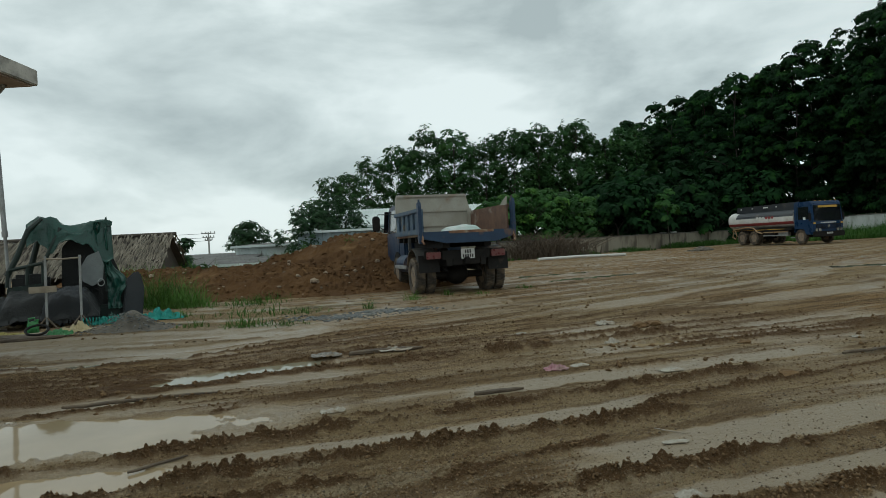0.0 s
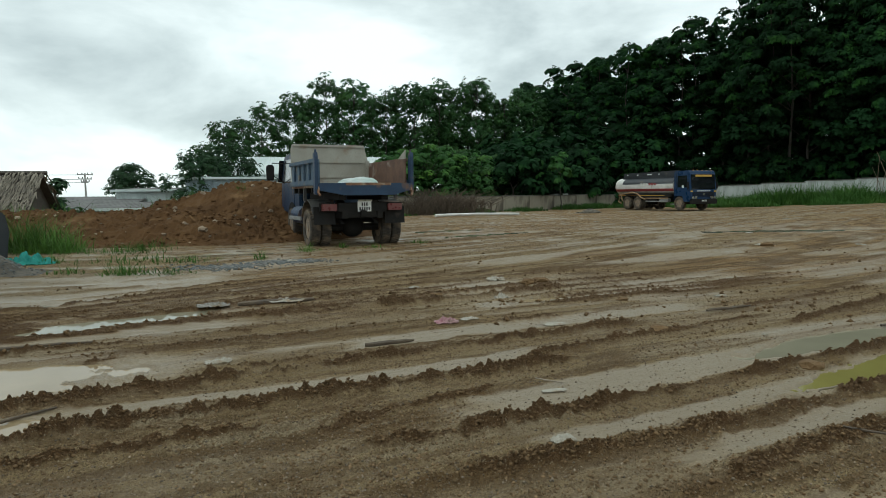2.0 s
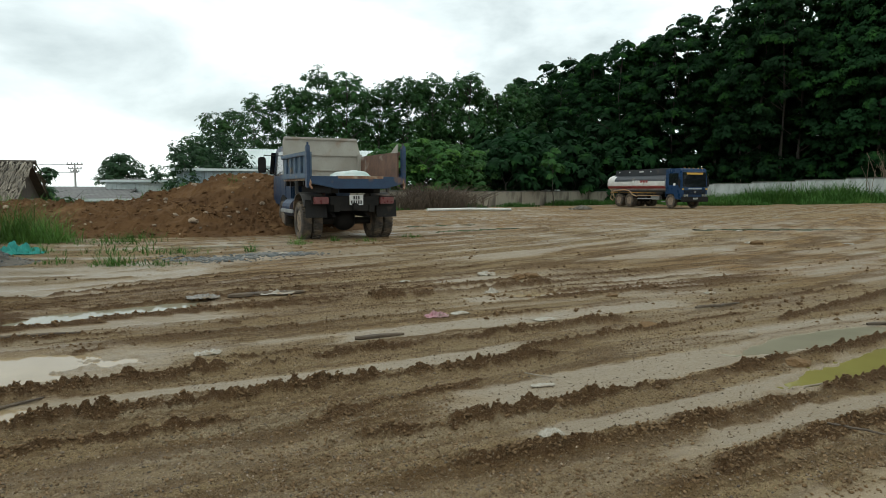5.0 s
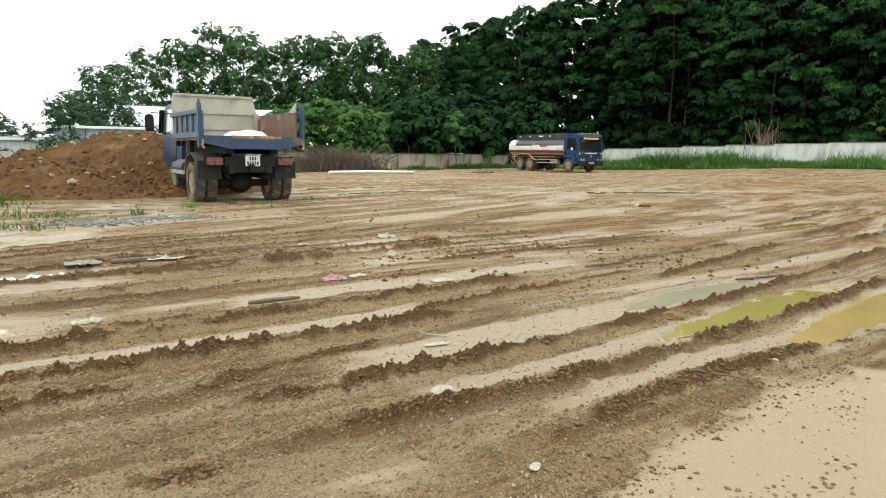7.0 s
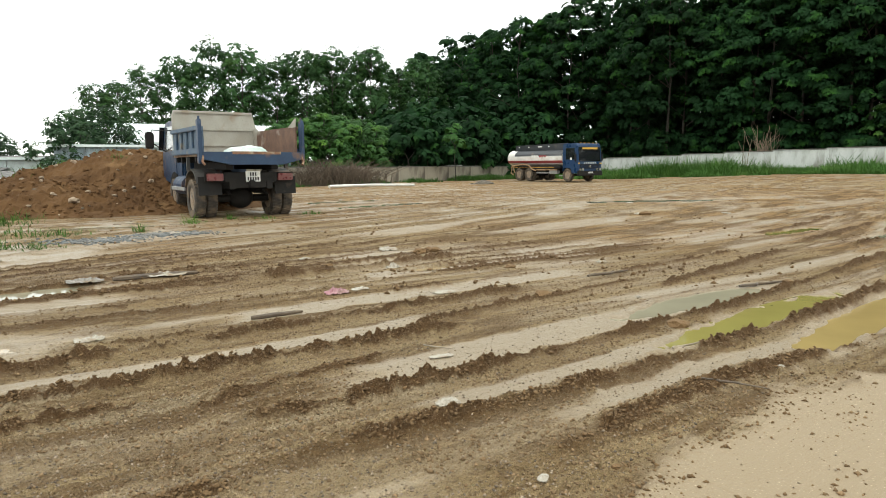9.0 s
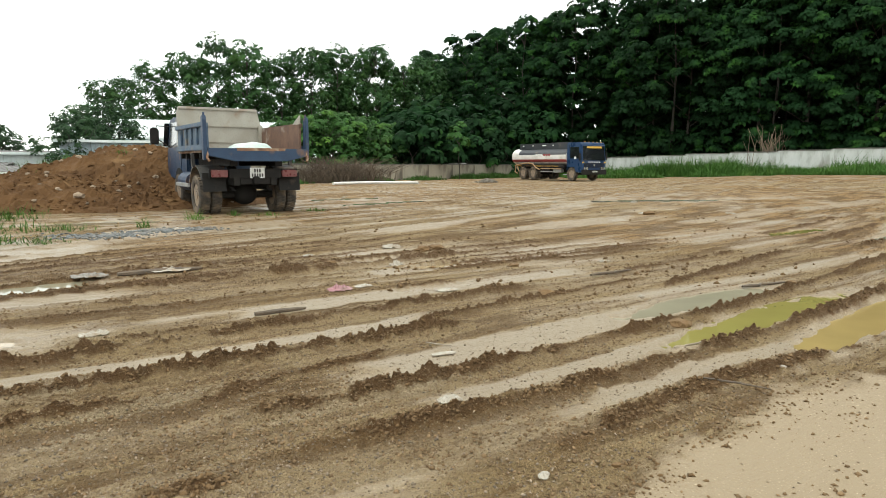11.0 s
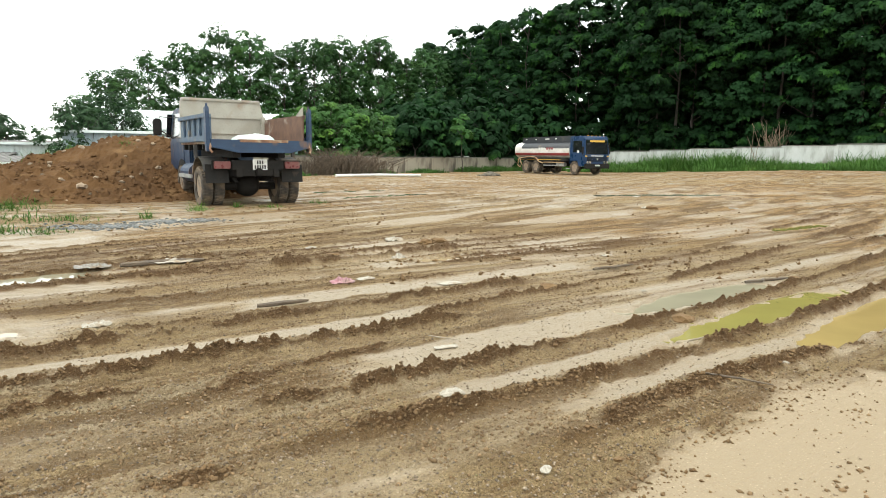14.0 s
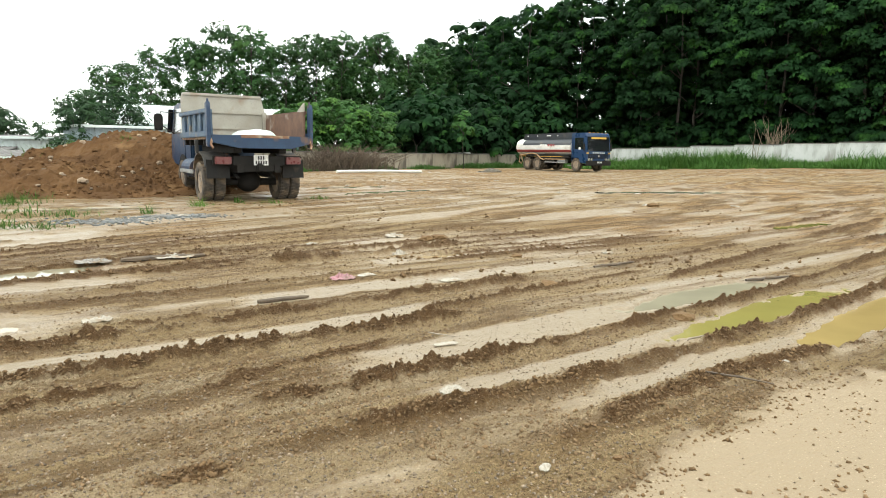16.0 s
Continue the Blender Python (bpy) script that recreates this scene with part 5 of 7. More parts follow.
part("sun_visor", prism([(6.93, 2.44), (7.02, 2.40), (7.03, 2.55), (6.91, 2.60)], "x", -1.05, 1.05, 0.01), glass_dark, tcab)
part("name_strip", box(-0.75, 7.018, 2.41, 0.75, 7.034, 2.55), amber, tcab, "amber strip over the windscreen")
part("grille", box(-1.0, 7.04, 0.98, 1.0, 7.075, 1.30, 0.015), black_steel, tcab)
for k in range(4):
    part("grille_bar", box(-0.95, 7.076, 1.01 + k * 0.07, 0.95, 7.092, 1.035 + k * 0.07), cab_blue, tcab)
part("maker_badge", rod((0, 7.07, 1.16), (0, 7.10, 1.16), 0.09, 14), chrome, tcab)
part("front_bumper", box(-1.22, 7.0, 0.46, 1.22, 7.16, 0.82, 0.03), black_steel, tcab)
for k in range(7):
    part("name_bar", box(-0.62 + k * 0.18, 7.052, 1.36, -0.50 + k * 0.18, 7.064, 1.43), plate_white, tcab)
bars_plate(tcab, 0, 7.17, 0.69, 0.47, 0.11, 1, (5, 5))
for sx in (-1, 1):
    for k in (0.72, 0.98):
        part("headlight", rod((sx * k, 7.06, 0.92), (sx * k, 7.11, 0.92), 0.105, 14), chrome, tcab, "round chrome headlight")
    part("side_window", prism([(5.75, 1.66), (6.75, 1.66), (6.68, 2.5), (5.75, 2.5)], "x", min(sx * 1.196, sx * 1.209), max(sx * 1.196, sx * 1.209)), glass_dark, tcab)
    part("door_seam", box(sx * 1.203 - 0.004, 5.62, 1.1, sx * 1.203 + 0.004, 5.64, 2.65), black_steel, tcab)
    part("door_panel", prism([(5.72, 1.12), (6.85, 1.12), (6.85, 1.5), (5.72, 1.5)], "x", min(sx * 1.198, sx * 1.208), max(sx * 1.198, sx * 1.208)), cab_blue, tcab)
    part("pale_emblem", box(sx * 1.209 - 0.004, 6.2, 1.62, sx * 1.209 + 0.006, 6.42, 1.8), plate_white, tcab)
    part("mirror", box(min(sx * 1.26, sx * 1.42), 6.9, 1.55, max(sx * 1.26, sx * 1.42), 6.98, 2.05, 0.02), black_steel, tcab)
    part("mirror_arm", tube([(sx * 1.18, 6.9, 2.2), (sx * 1.34, 6.94, 2.2), (sx * 1.34, 6.94, 1.5), (sx * 1.18, 6.95, 1.4)], 0.018, 6), black_steel, tcab)
    part("side_lamp", box(min(sx * 1.0, sx * 1.18), 7.03, 1.32, max(sx * 1.0, sx * 1.18), 7.08, 1.42), amber, tcab)
    part("step", box(min(sx * 0.9, sx * 1.22), 5.0, 0.42, max(sx * 0.9, sx * 1.22), 5.34, 0.47), steel_grey, tcab)
for k in range(5):
    part("roof_lamp", box(-0.8 + k * 0.4 - 0.06, 6.82, 2.855, -0.8 + k * 0.4 + 0.06, 6.92, 2.89, 0.01), amber, tcab)


# ---- trees ----
def whorl(n=8, droop=0.45, wide=0.30):
    """A spray of drooping leaves round one point, radius about 1."""
    v, f_ = [], []
    for k in range(n):
        a = math.tau * k / n + 0.35 * math.sin(k * 2.4)
        d = droop * (0.6 + 0.7 * ((k * 37) % 10) / 10)
        rot = Matrix.Rotation(a, 3, "Z")
        b = len(v)
        for p in ((0.08, 0, 0.04), (0.55, wide, 0.10 - d * 0.35), (0.55, -wide, 0.02 - d * 0.35), (1.0, 0, -d)):
            v.append(tuple(rot @ Vector(p)))
        f_ += [(b, b + 2, b + 1), (b + 1, b + 2, b + 3)]
    return np.array(v), np.array(f_)


WHORL = whorl()
SPRIG = whorl(6, 0.3, 0.26)


def crown_arrays(seed, boughs, per, z0, z1, radius, spread, size, shape, top_heavy=1.0, airy=False, shell=0.25):
    """Boughs spread through the crown's shell, each with a domed cluster of leaf sprays. Returns leaves and bough places."""
    r = np.random.default_rng(seed)
    hubs = []
    for _ in range(boughs):
        t = r.random() ** top_heavy
        z = z0 + (z1 - z0) * t
        w = radius * (1.15 - 0.75 * t ** 1.6) * (0.75 + 0.5 * r.random()) if airy else radius * (math.sin(math.pi * min(1, (t * 0.86 + 0.14))) ** 0.6) * (0.8 + 0.35 * r.random())
        q = math.sqrt(r.uniform(shell, 1.0))
        a = r.uniform(0, math.tau)
        hubs.append((w * q * math.cos(a), w * q * math.sin(a), z))
    hubs.append((0, 0, z1))
    hubs = np.array(hubs)
    n = len(hubs) * per
    c_ = np.repeat(hubs, per, 0)
    d = r.normal(size=(n, 3))
    d /= np.linalg.norm(d, axis=1, keepdims=True)
    if shell > 0.5:
        d[:, :2] += 0.75 * c_[:, :2] / np.maximum(np.linalg.norm(c_[:, :2], axis=1, keepdims=True), 0.3)
        d /= np.linalg.norm(d, axis=1, keepdims=True)
    d[:, 2] = d[:, 2] * 0.75 + 0.1 if airy else np.abs(d[:, 2]) * 0.8 - 0.15
    s = spread * r.uniform(0.55, 1.25, len(hubs)).repeat(per)
    place = c_ + d * (s * r.uniform(0.5, 1.05, n) ** 0.5)[:, None]
    lean = np.arctan2(np.hypot(d[:, 0], d[:, 1]), np.maximum(d[:, 2], 0.05)) * 0.55
    t = turn_z(np.arctan2(d[:, 1], d[:, 0]) + math.pi / 2) @ tilt_x(lean) @ turn_z(r.uniform(0, 6.28, n))
    return scatter(shape[0], shape[1], place, t, size * r.uniform(0.7, 1.3, n)), hubs


def make_tree(name, label, category, group, m, seed, tall, bare, radius, boughs, per, spread, size, shape, leaves, girth, top_heavy=1.0, stems=1, limbs=6, airy=False, shell=0.25):
    e = empty(name, m, label, category, group)
    (v, f_), hubs = crown_arrays(seed, boughs, per, bare, tall, radius, spread, size, shape, top_heavy, airy, shell)
    mesh_object("crown", v, f_, leaves, e)
    r = random.Random(seed)
    bm = bmesh.new()
    for s in range(stems):
        off = 0 if stems == 1 else 0.35
        bend = [(r.uniform(-1, 1) * off * k, r.uniform(-1, 1) * off * k) for k in range(5)]
        pts = [(bend[k][0] + r.uniform(-0.12, 0.12) * k * 0.5, bend[k][1] + r.uniform(-0.12, 0.12) * k * 0.5, -0.3 + (tall - 0.3) * k / 4 * 0.95) for k in range(5)]
        tube(pts, [girth, girth * 0.82, girth * 0.6, girth * 0.36, girth * 0.12], 8, bm)
    trunk = part("trunk", bm, bark, e, smooth=True)
    for k in range(0, len(hubs), max(1, len(hubs) // limbs)):
        h = hubs[k]
        zb = max(0.6, h[2] - 0.45 * math.hypot(h[0], h[1]) - 0.5)
        q = [(0, 0, min(zb, tall * 0.85)), (h[0] * 0.5, h[1] * 0.5, (zb + h[2]) / 2 + 0.1), (h[0], h[1], h[2])]
        part("limb", tube(q, [girth * 0.38, girth * 0.25, girth * 0.1], 6), bark, trunk)
    return e


def plant(first, m):
    return copy_thing(first, m)


# rubber plantation behind the east wall: leafy edge rows, then plainer ones further in
ROSETTE = whorl(8, 0.62, 0.30)
rr = random.Random(4)
edge_spots, deep_spots = [], []
for row in range(5):
    for k in range(21):
        t = (k + 0.5 * (row % 2)) / 20.5
        x, y = 29.5 + 18.5 * t + 3.4 + row * 4.3 + rr.uniform(-0.8, 0.8), 63.0 - 44.0 * t + 2.0 + row * 1.6 + rr.uniform(-0.7, 0.7)
        (edge_spots if row < 2 else deep_spots).append((x, y))
for k in range(10):
    for row in range(3):
        (edge_spots if row < 1 else deep_spots).append((29.5 + row * 4.6 + rr.uniform(-0.8, 0.8), 67 + k * 4.3 + rr.uniform(-1, 1)))
edge_kinds, deep_kinds = [], []
for k in range(5):
    x, y = edge_spots[k]
    edge_kinds.append(make_tree("rubber_tree", "tall dark green rubber tree, dense leaf whorls", "tree", "rubber trees", pose(x, y, ground_at(x, y), 0, 0, 70 * k),
                                30 + k, 16.4 + 0.5 * k, 1.0, 3.4, 112, 18, 0.95, 0.28, ROSETTE, leaf_rubber, 0.15, 0.9, 1, 5, shell=0.72))
for k in range(3):
    x, y = deep_spots[k]
    deep_kinds.append(make_tree("rubber_tree", "tall dark green rubber tree inside the plantation", "tree", "rubber trees", pose(x, y, ground_at(x, y), 0, 0, 70 * k),
                                40 + k, 16.4 + 0.6 * k, 1.0, 3.3, 46, 7, 1.0, 0.55, WHORL, leaf_rubber, 0.16, 0.9, 1, 3))
for spots, kinds in ((edge_spots[5:], edge_kinds), (deep_spots[3:], deep_kinds)):
    for x, y in spots:
        q = rr.uniform(0.91, 1.03) if y > 61 else rr.uniform(1.0, 1.12)
        c2 = plant(kinds[rr.randrange(len(kinds))], pose(x, y, ground_at(x, y), 0, 0, rr.uniform(0, 360)))
        c2.scale = (q * 1.05, q * 1.05, q)
# undergrowth between the trunks
shrub = None
for row in range(3):
    for k in range(22):
        t = (k + 0.5 * (row % 2)) / 21
        x, y = 30.5 + 18.0 * t + 4.2 + row * 3.6 + rr.uniform(-0.6, 0.6), 60.5 - 41.0 * t + 1.5 + row * 1.5 + rr.uniform(-0.6, 0.6)
        if shrub is None:
            shrub = make_tree("shrub", "dark leafy shrub under the rubber trees", "shrub", "undergrowth", pose(x, y, ground_at(x, y)), 48, 3.6, 0.3, 1.9, 26, 8, 0.7, 0.40, WHORL, leaf_rubber, 0.05, 1.0, 3, 3)
        else:
            c2 = plant(shrub, pose(x, y, ground_at(x, y), 0, 0, rr.uniform(0, 360)))
            c2.scale = (rr.uniform(0.85, 1.15),) * 3

# the tall thin row on the north side
row_kinds = []
row_spec = [(-9.3, 70, 8.4), (-7.9, 76, 9.6), (-6.3, 80, 11.9), (-4.9, 84, 11.2), (-3.6, 82, 12.9), (-2.3, 80, 12.6), (-1.0, 80, 15.3), (0.4, 84, 14.2), (1.3, 80, 14.2), (2.9, 84, 13.2), (4.0, 80, 13.4), (5.1, 82, 14.0),
            (6.4, 80, 13.8), (7.6, 84, 14.4), (8.5, 80, 14.7), (9.8, 84, 13.6), (11.0, 82, 14.2), (11.8, 80, 14.6), (13.0, 84, 13.4), (14.1, 82, 12.6), (15.3, 84, 13.6), (-10.6, 66, 6.2), (-6.9, 92, 9.8), (3.2, 95, 12), (9.2, 96, 13), (13.6, 95, 13), (16.6, 86, 14.5)]
for k, (az_, dist, tall) in enumerate(row_spec):
    x, y = dist * math.sin(radians(az_)), dist * math.cos(radians(az_))
    if k < 4:
        row_kinds.append((make_tree("tall_tree", "tall slender broadleaf tree with an open crown", "tree", "row of tall trees", pose(x, y, -0.3, 0, 0, 50 * k),
                                    60 + k, tall, tall * 0.22, 2.4, 88, 12, 0.64, 0.255, SPRIG, leaf_row, 0.12, 1.0, 1, 10, True), tall))
    else:
        first, h0 = row_kinds[k % 4]
        c2 = plant(first, pose(x, y, -0.3, 0, 0, rr.uniform(0, 360)))
        q = tall / h0
        c2.scale = (0.55 + 0.5 * q, 0.55 + 0.5 * q, q)

# bushes and small trees behind the north wall
bush_kinds = []
bush_spec = [(4.6, 45, 3.9), (6.2, 46, 4.2), (7.7, 45, 4.5), (9.2, 47, 4.2), (10.6, 48, 4.3), (12.1, 51, 4.0), (3.0, 46, 3.2), (9.0, 54, 5.0), (5.5, 54, 4.8), (11.4, 55, 4.6), (13.4, 56, 4.4)]
for az_, dist, tall in ((14.6, 50, 4.6), (16.0, 49, 5.2), (17.5, 50, 4.6), (15.2, 57, 5.8), (18.6, 55, 4.4), (20.3, 58, 5.0), (21.9, 60, 5.4), (23.6, 63, 5.5), (25.2, 65, 6.0), (17.0, 60, 6.4), (19.5, 66, 7), (22.6, 70, 8), (25.8, 72, 8), (13.0, 62, 6)):
    tn = math.tan(radians(az_))
    reach = (33.5 + 26.1 * (33.5 * tn + 6.0) / (35.2 - 26.1 * tn)) / math.cos(radians(az_))
    dist = max(dist, reach + 2.4 * tall / 3.6 + 0.4)
    x, y = dist * math.sin(radians(az_)), dist * math.cos(radians(az_))
    plant(shrub, pose(x, y, -0.3, 0, 0, rr.uniform(0, 360))).scale = (tall / 3.6,) * 3
for k, (az_, dist, tall) in enumerate(bush_spec):
    x, y = dist * math.sin(radians(az_)), dist * math.cos(radians(az_))
    if k < 3:
        bush_kinds.append((make_tree("bushy_tree", "bushy bright green small tree", "tree", "bushes behind the wall", pose(x, y, -0.3), 80 + k, tall, 0.6, 2.0, 46, 13, 0.60, 0.24, WHORL, leaf_bush, 0.07, 1.0, 3), tall))
    else:
        first, h0 = bush_kinds[k % 3]
        c2 = plant(first, pose(x, y, -0.3, 0, 0, rr.uniform(0, 360)))
        c2.scale = (tall / h0,) * 3
# dark small tree by the sheds, round crown further off
make_tree("small_tree", "dark green small tree beside the sheds", "tree", "", pose(-7.45, 36.4, -0.6), 91, 3.9, 0.6, 1.9, 70, 13, 0.42, 0.16, SPRIG, leaf_dark, 0.06, 0.9, 3, 8, True)
make_tree("small_tree", "dark green small tree beside the sheds", "tree", "", pose(-6.2, 39.6, -0.6), 92, 4.6, 0.9, 1.9, 70, 13, 0.45, 0.17, SPRIG, leaf_dark, 0.06, 0.9, 2, 8, True)
make_tree("round_tree", "distant low tree with a round dark crown", "tree", "", pose(-19.6, 67, -0.6), 93, 4.4, 0.5, 2.7, 60, 22, 0.85, 0.26, SPRIG, leaf_dark, 0.12, 0.8, 3)
make_tree("small_tree", "small dark tree behind the huts", "tree", "", pose(-11.5, 29.5, -0.6), 94, 2.25, 0.4, 0.8, 16, 10, 0.35, 0.22, SPRIG, leaf_dark, 0.05, 0.9, 2)
make_tree("sapling", "thin pale-stemmed sapling by the wall", "tree", "", pose(16.4, 48.0, -0.2), 95, 4.2, 2.0, 0.9, 12, 7, 0.4, 0.26, WHORL, leaf_bush, 0.045, 0.9)
make_tree("sapling", "young tree in front of the plantation", "tree", "", pose(43.5, 35.5, 0.3), 96, 4.6, 2.4, 1.0, 14, 7, 0.45, 0.26, WHORL, leaf_bush, 0.06, 0.9)

# ---- grass ----
BLADE = (np.array([[-0.5, 0, 0], [0.5, 0, 0], [0.36, 0.14, 0.5], [-0.36, 0.14, 0.5], [0.0, 0.5, 0.95]]), np.array([[0, 1, 2], [0, 2, 3], [3, 2, 4]]))


def grass(name, x, y, z, tall, mat_, label, seed, wide=0.02, lean=0.35, kind="stuff"):
    r = np.random.default_rng(seed)
    n = len(x)
    t = turn_z(r.uniform(0, 6.28, n)) @ tilt_x(-np.abs(r.normal(0, lean, n)))
    size = np.stack([wide * r.uniform(0.6, 1.4, n), tall * r.uniform(0.7, 1.2, n), tall], 1)
    v, f_ = scatter(*BLADE, np.stack([x, y, z], 1), t, size)
    return tagged(mesh_object(name, v, f_, mat_), label, "grass", kind=kind)


rg = np.random.default_rng(21)
n_ = 34000
t_ = rg.random(n_)
off = rg.random(n_) ** 0.8 * 6.5
wx, wy = 29.5 + 18.0 * t_, 59.5 - 39.5 * t_
gx_, gy_ = wx - 0.91 * (off + 0.15), wy - 0.41 * (off + 0.15)
dens = fbm(gx_ * 0.35, gy_ * 0.35, 15, 3)
ok = dens + 0.25 * (1 - off / 6.5) > 0.42
gx_, gy_, off, dens = gx_[ok], gy_[ok], off[ok], dens[ok]
hh = (0.6 + 3.4 * np.clip(dens - 0.40, 0, 0.45)) * (0.45 + 0.75 * rg.random(len(gx_))) * (0.3 + 0.7 * sstep(6.5 - off, 0, 4.5))
grass("tall_grass", gx_, gy_, lie(gx_, gy_), hh, grass_wall, "tall green weeds along the white wall", 1, 0.06, 0.4)
n_ = 9000
t_ = rg.random(n_)
off = rg.random(n_) * 1.8
wx, wy = 1.0 + 28 * t_, 38.6 + 20.8 * t_
gx_, gy_ = wx + 0.6 * (off + 0.2), wy - 0.8 * (off + 0.2)
dens = fbm(gx_ * 0.4, gy_ * 0.4, 18, 3)
ok = dens > 0.47
grass("wall_weeds", gx_[ok], gy_[ok], lie(gx_[ok], gy_[ok]), 0.15 + 1.5 * np.clip(dens[ok] - 0.47, 0, 0.4), grass_wall, "low weeds along the grey wall", 2, 0.05, 0.45)


def tuft(cx, cy, rad_, tall, n, seed, label="clump of fresh green grass in the mud", mat_=None, base=None):
    r = np.random.default_rng(seed)
    x, y = cx + r.normal(0, rad_ * 0.5, n), cy + r.normal(0, rad_ * 0.5, n)
    z = ground_z(x, y) if base is None else base(x, y)
    h = tall * (0.35 + 0.75 * r.random(n)) * np.clip(1.15 - np.hypot(x - cx, y - cy) / (rad_ * 1.6), 0.25, 1)
    ob = grass("grass_tuft", x, y, z - 0.01, h, mat_ or grass_green, label, seed, 0.014, 0.6)
    return tagged(ob, group="grass tufts")


for k, (cx_, cy_, rd, tl, n_) in enumerate([(-6.05, 13.9, 0.7, 1.15, 800), (-5.35, 13.5, 0.55, 0.85, 480), (-4.0, 13.3, 0.7, 0.30, 240), (-2.9, 9.4, 0.30, 0.30, 150), (-2.35, 9.35, 0.35, 0.18, 110), (-3.3, 11.2, 0.9, 0.22, 180), (-2.4, 11.0, 0.5, 0.2, 110),
                                            (-1.34, 11.1, 0.12, 0.28, 45), (-0.66, 12.5, 0.18, 0.3, 70), (0.0, 13.1, 0.14, 0.22, 50), (-3.9, 14.6, 0.5, 0.3, 160), (-4.6, 11.3, 0.3, 0.25, 90), (-3.7, 9.6, 0.25, 0.2, 60), (0.6, 12.9, 0.3, 0.15, 60), (1.6, 14.0, 0.3, 0.12, 60)]):
    tuft(cx_, cy_, rd, tl, n_, 100 + k)
for k, (cx_, cy_, rd, tl, n_) in enumerate([(-2.55, 17.9, 0.2, 0.25, 50), (-4.5, 19.9, 1.4, 0.55, 360), (-7.2, 19.9, 1.8, 0.5, 420), (-3.1, 19.6, 0.5, 0.4, 110), (-9.6, 19.2, 1.4, 0.6, 320), (-8.3, 17.0, 0.8, 0.3, 120)]):
    tuft(cx_, cy_, rd, tl, n_, 140 + k, "green weeds growing on the earth heap", None, mound_z)
tuft(0.72, 1.84, 0.03, 0.025, 8, 160, "tiny green seedling in the mud")
tuft(4.05, 2.52, 0.03, 0.12, 8, 161, "thin grass stalks in the mud")


def stems(name, cx, cy, n, wide, tall, seed, label, r0=0.012, lean=0.22, mat_=None):
    """Dry stalks that fork upward."""
    r = random.Random(seed)
    bm = bmesh.new()
    for _ in range(n):
        x, y = r.gauss(0, wide), r.gauss(0, wide * 0.5)
        h = tall * r.uniform(0.5, 1.1)
        lx, ly = r.gauss(0, lean) * h, r.gauss(0, lean * 0.8) * h
        tube([(x, y, -0.1), (x + lx * 0.3, y + ly * 0.3, h * 0.5), (x + lx, y + ly, h)], [r0, r0 * 0.7, r0 * 0.3], 4, bm)
        if r.random() < 0.6:
            tube([(x + lx * 0.3, y + ly * 0.3, h * 0.5), (x + lx * 0.3 + r.gauss(0, 0.2) * h, y + r.gauss(0, 0.1) * h, h * 0.9)], [r0 * 0.6, r0 * 0.25], 4, bm)
    ob = part(name, bm, mat_ or dry_stem)
    ob.location = (cx, cy, ground_at(cx, cy))
    return tagged(ob, label, "dry plant", "dry stems", "stuff")


stems("dry_brush", 5.9, 40.9, 420, 1.1, 1.5, 3, "tangle of dead brown brush against the wall", 0.02, 0.75, brush_brown)
stems("dry_brush", 7.6, 42.0, 260, 0.9, 1.2, 4, "tangle of dead brown brush against the wall", 0.02, 0.75, brush_brown)
stems("dry_brush", 4.2, 39.8, 110, 0.7, 0.9, 5, "tangle of dead brown brush against the wall", 0.02, 0.75, brush_brown)
stems("dead_shrub", 38.9, 41.3, 40, 0.8, 3.6, 6, "bare pale dead shrub behind the wall", 0.035)
stems("dead_shrub", 32.6, 55.6, 7, 0.6, 3.0, 7, "bare pale dead shrub behind the wall", 0.035)
stems("dead_shrub", 34.6, 51.3, 6, 0.8, 2.6, 8, "bare pale dead shrub behind the wall", 0.03)


# ---- loose mud, pebbles, litter ----
rg = np.random.default_rng(51)


def scatter_mud(name, n, r0, r1, a0, a1, smin, smax, power, choose, mat_, label, cat_, seed, sink=0.25, shapes=LUMPS):
    r = np.random.default_rng(seed)
    rad_ = r0 * (r1 / r0) ** r.random(n)
    an = np.radians(r.uniform(a0, a1, n))
    x, y = rad_ * np.sin(an), rad_ * np.cos(an)
    z, ridge, wet, sand, orange, _ = soil(x, y)
    ok = choose(x, y, ridge, wet, sand, r.random(n))
    for px, py, a, b, dirn, _w in PUDDLES:
        c_, s_ = math.cos(radians(dirn)), math.sin(radians(dirn))
        p, q = (x - px) * c_ + (y - py) * s_, -(x - px) * s_ + (y - py) * c_
        ok &= (p / a) ** 2 + (q / b) ** 2 > 1.1
    x, y, z = x[ok], y[ok], z[ok]
    s = smin + (smax - smin) * r.random(len(x)) ** power
    return huddle(name, shapes, x, y, z + s * sink, s, mat_, label, cat_, seed, 0.75, True)


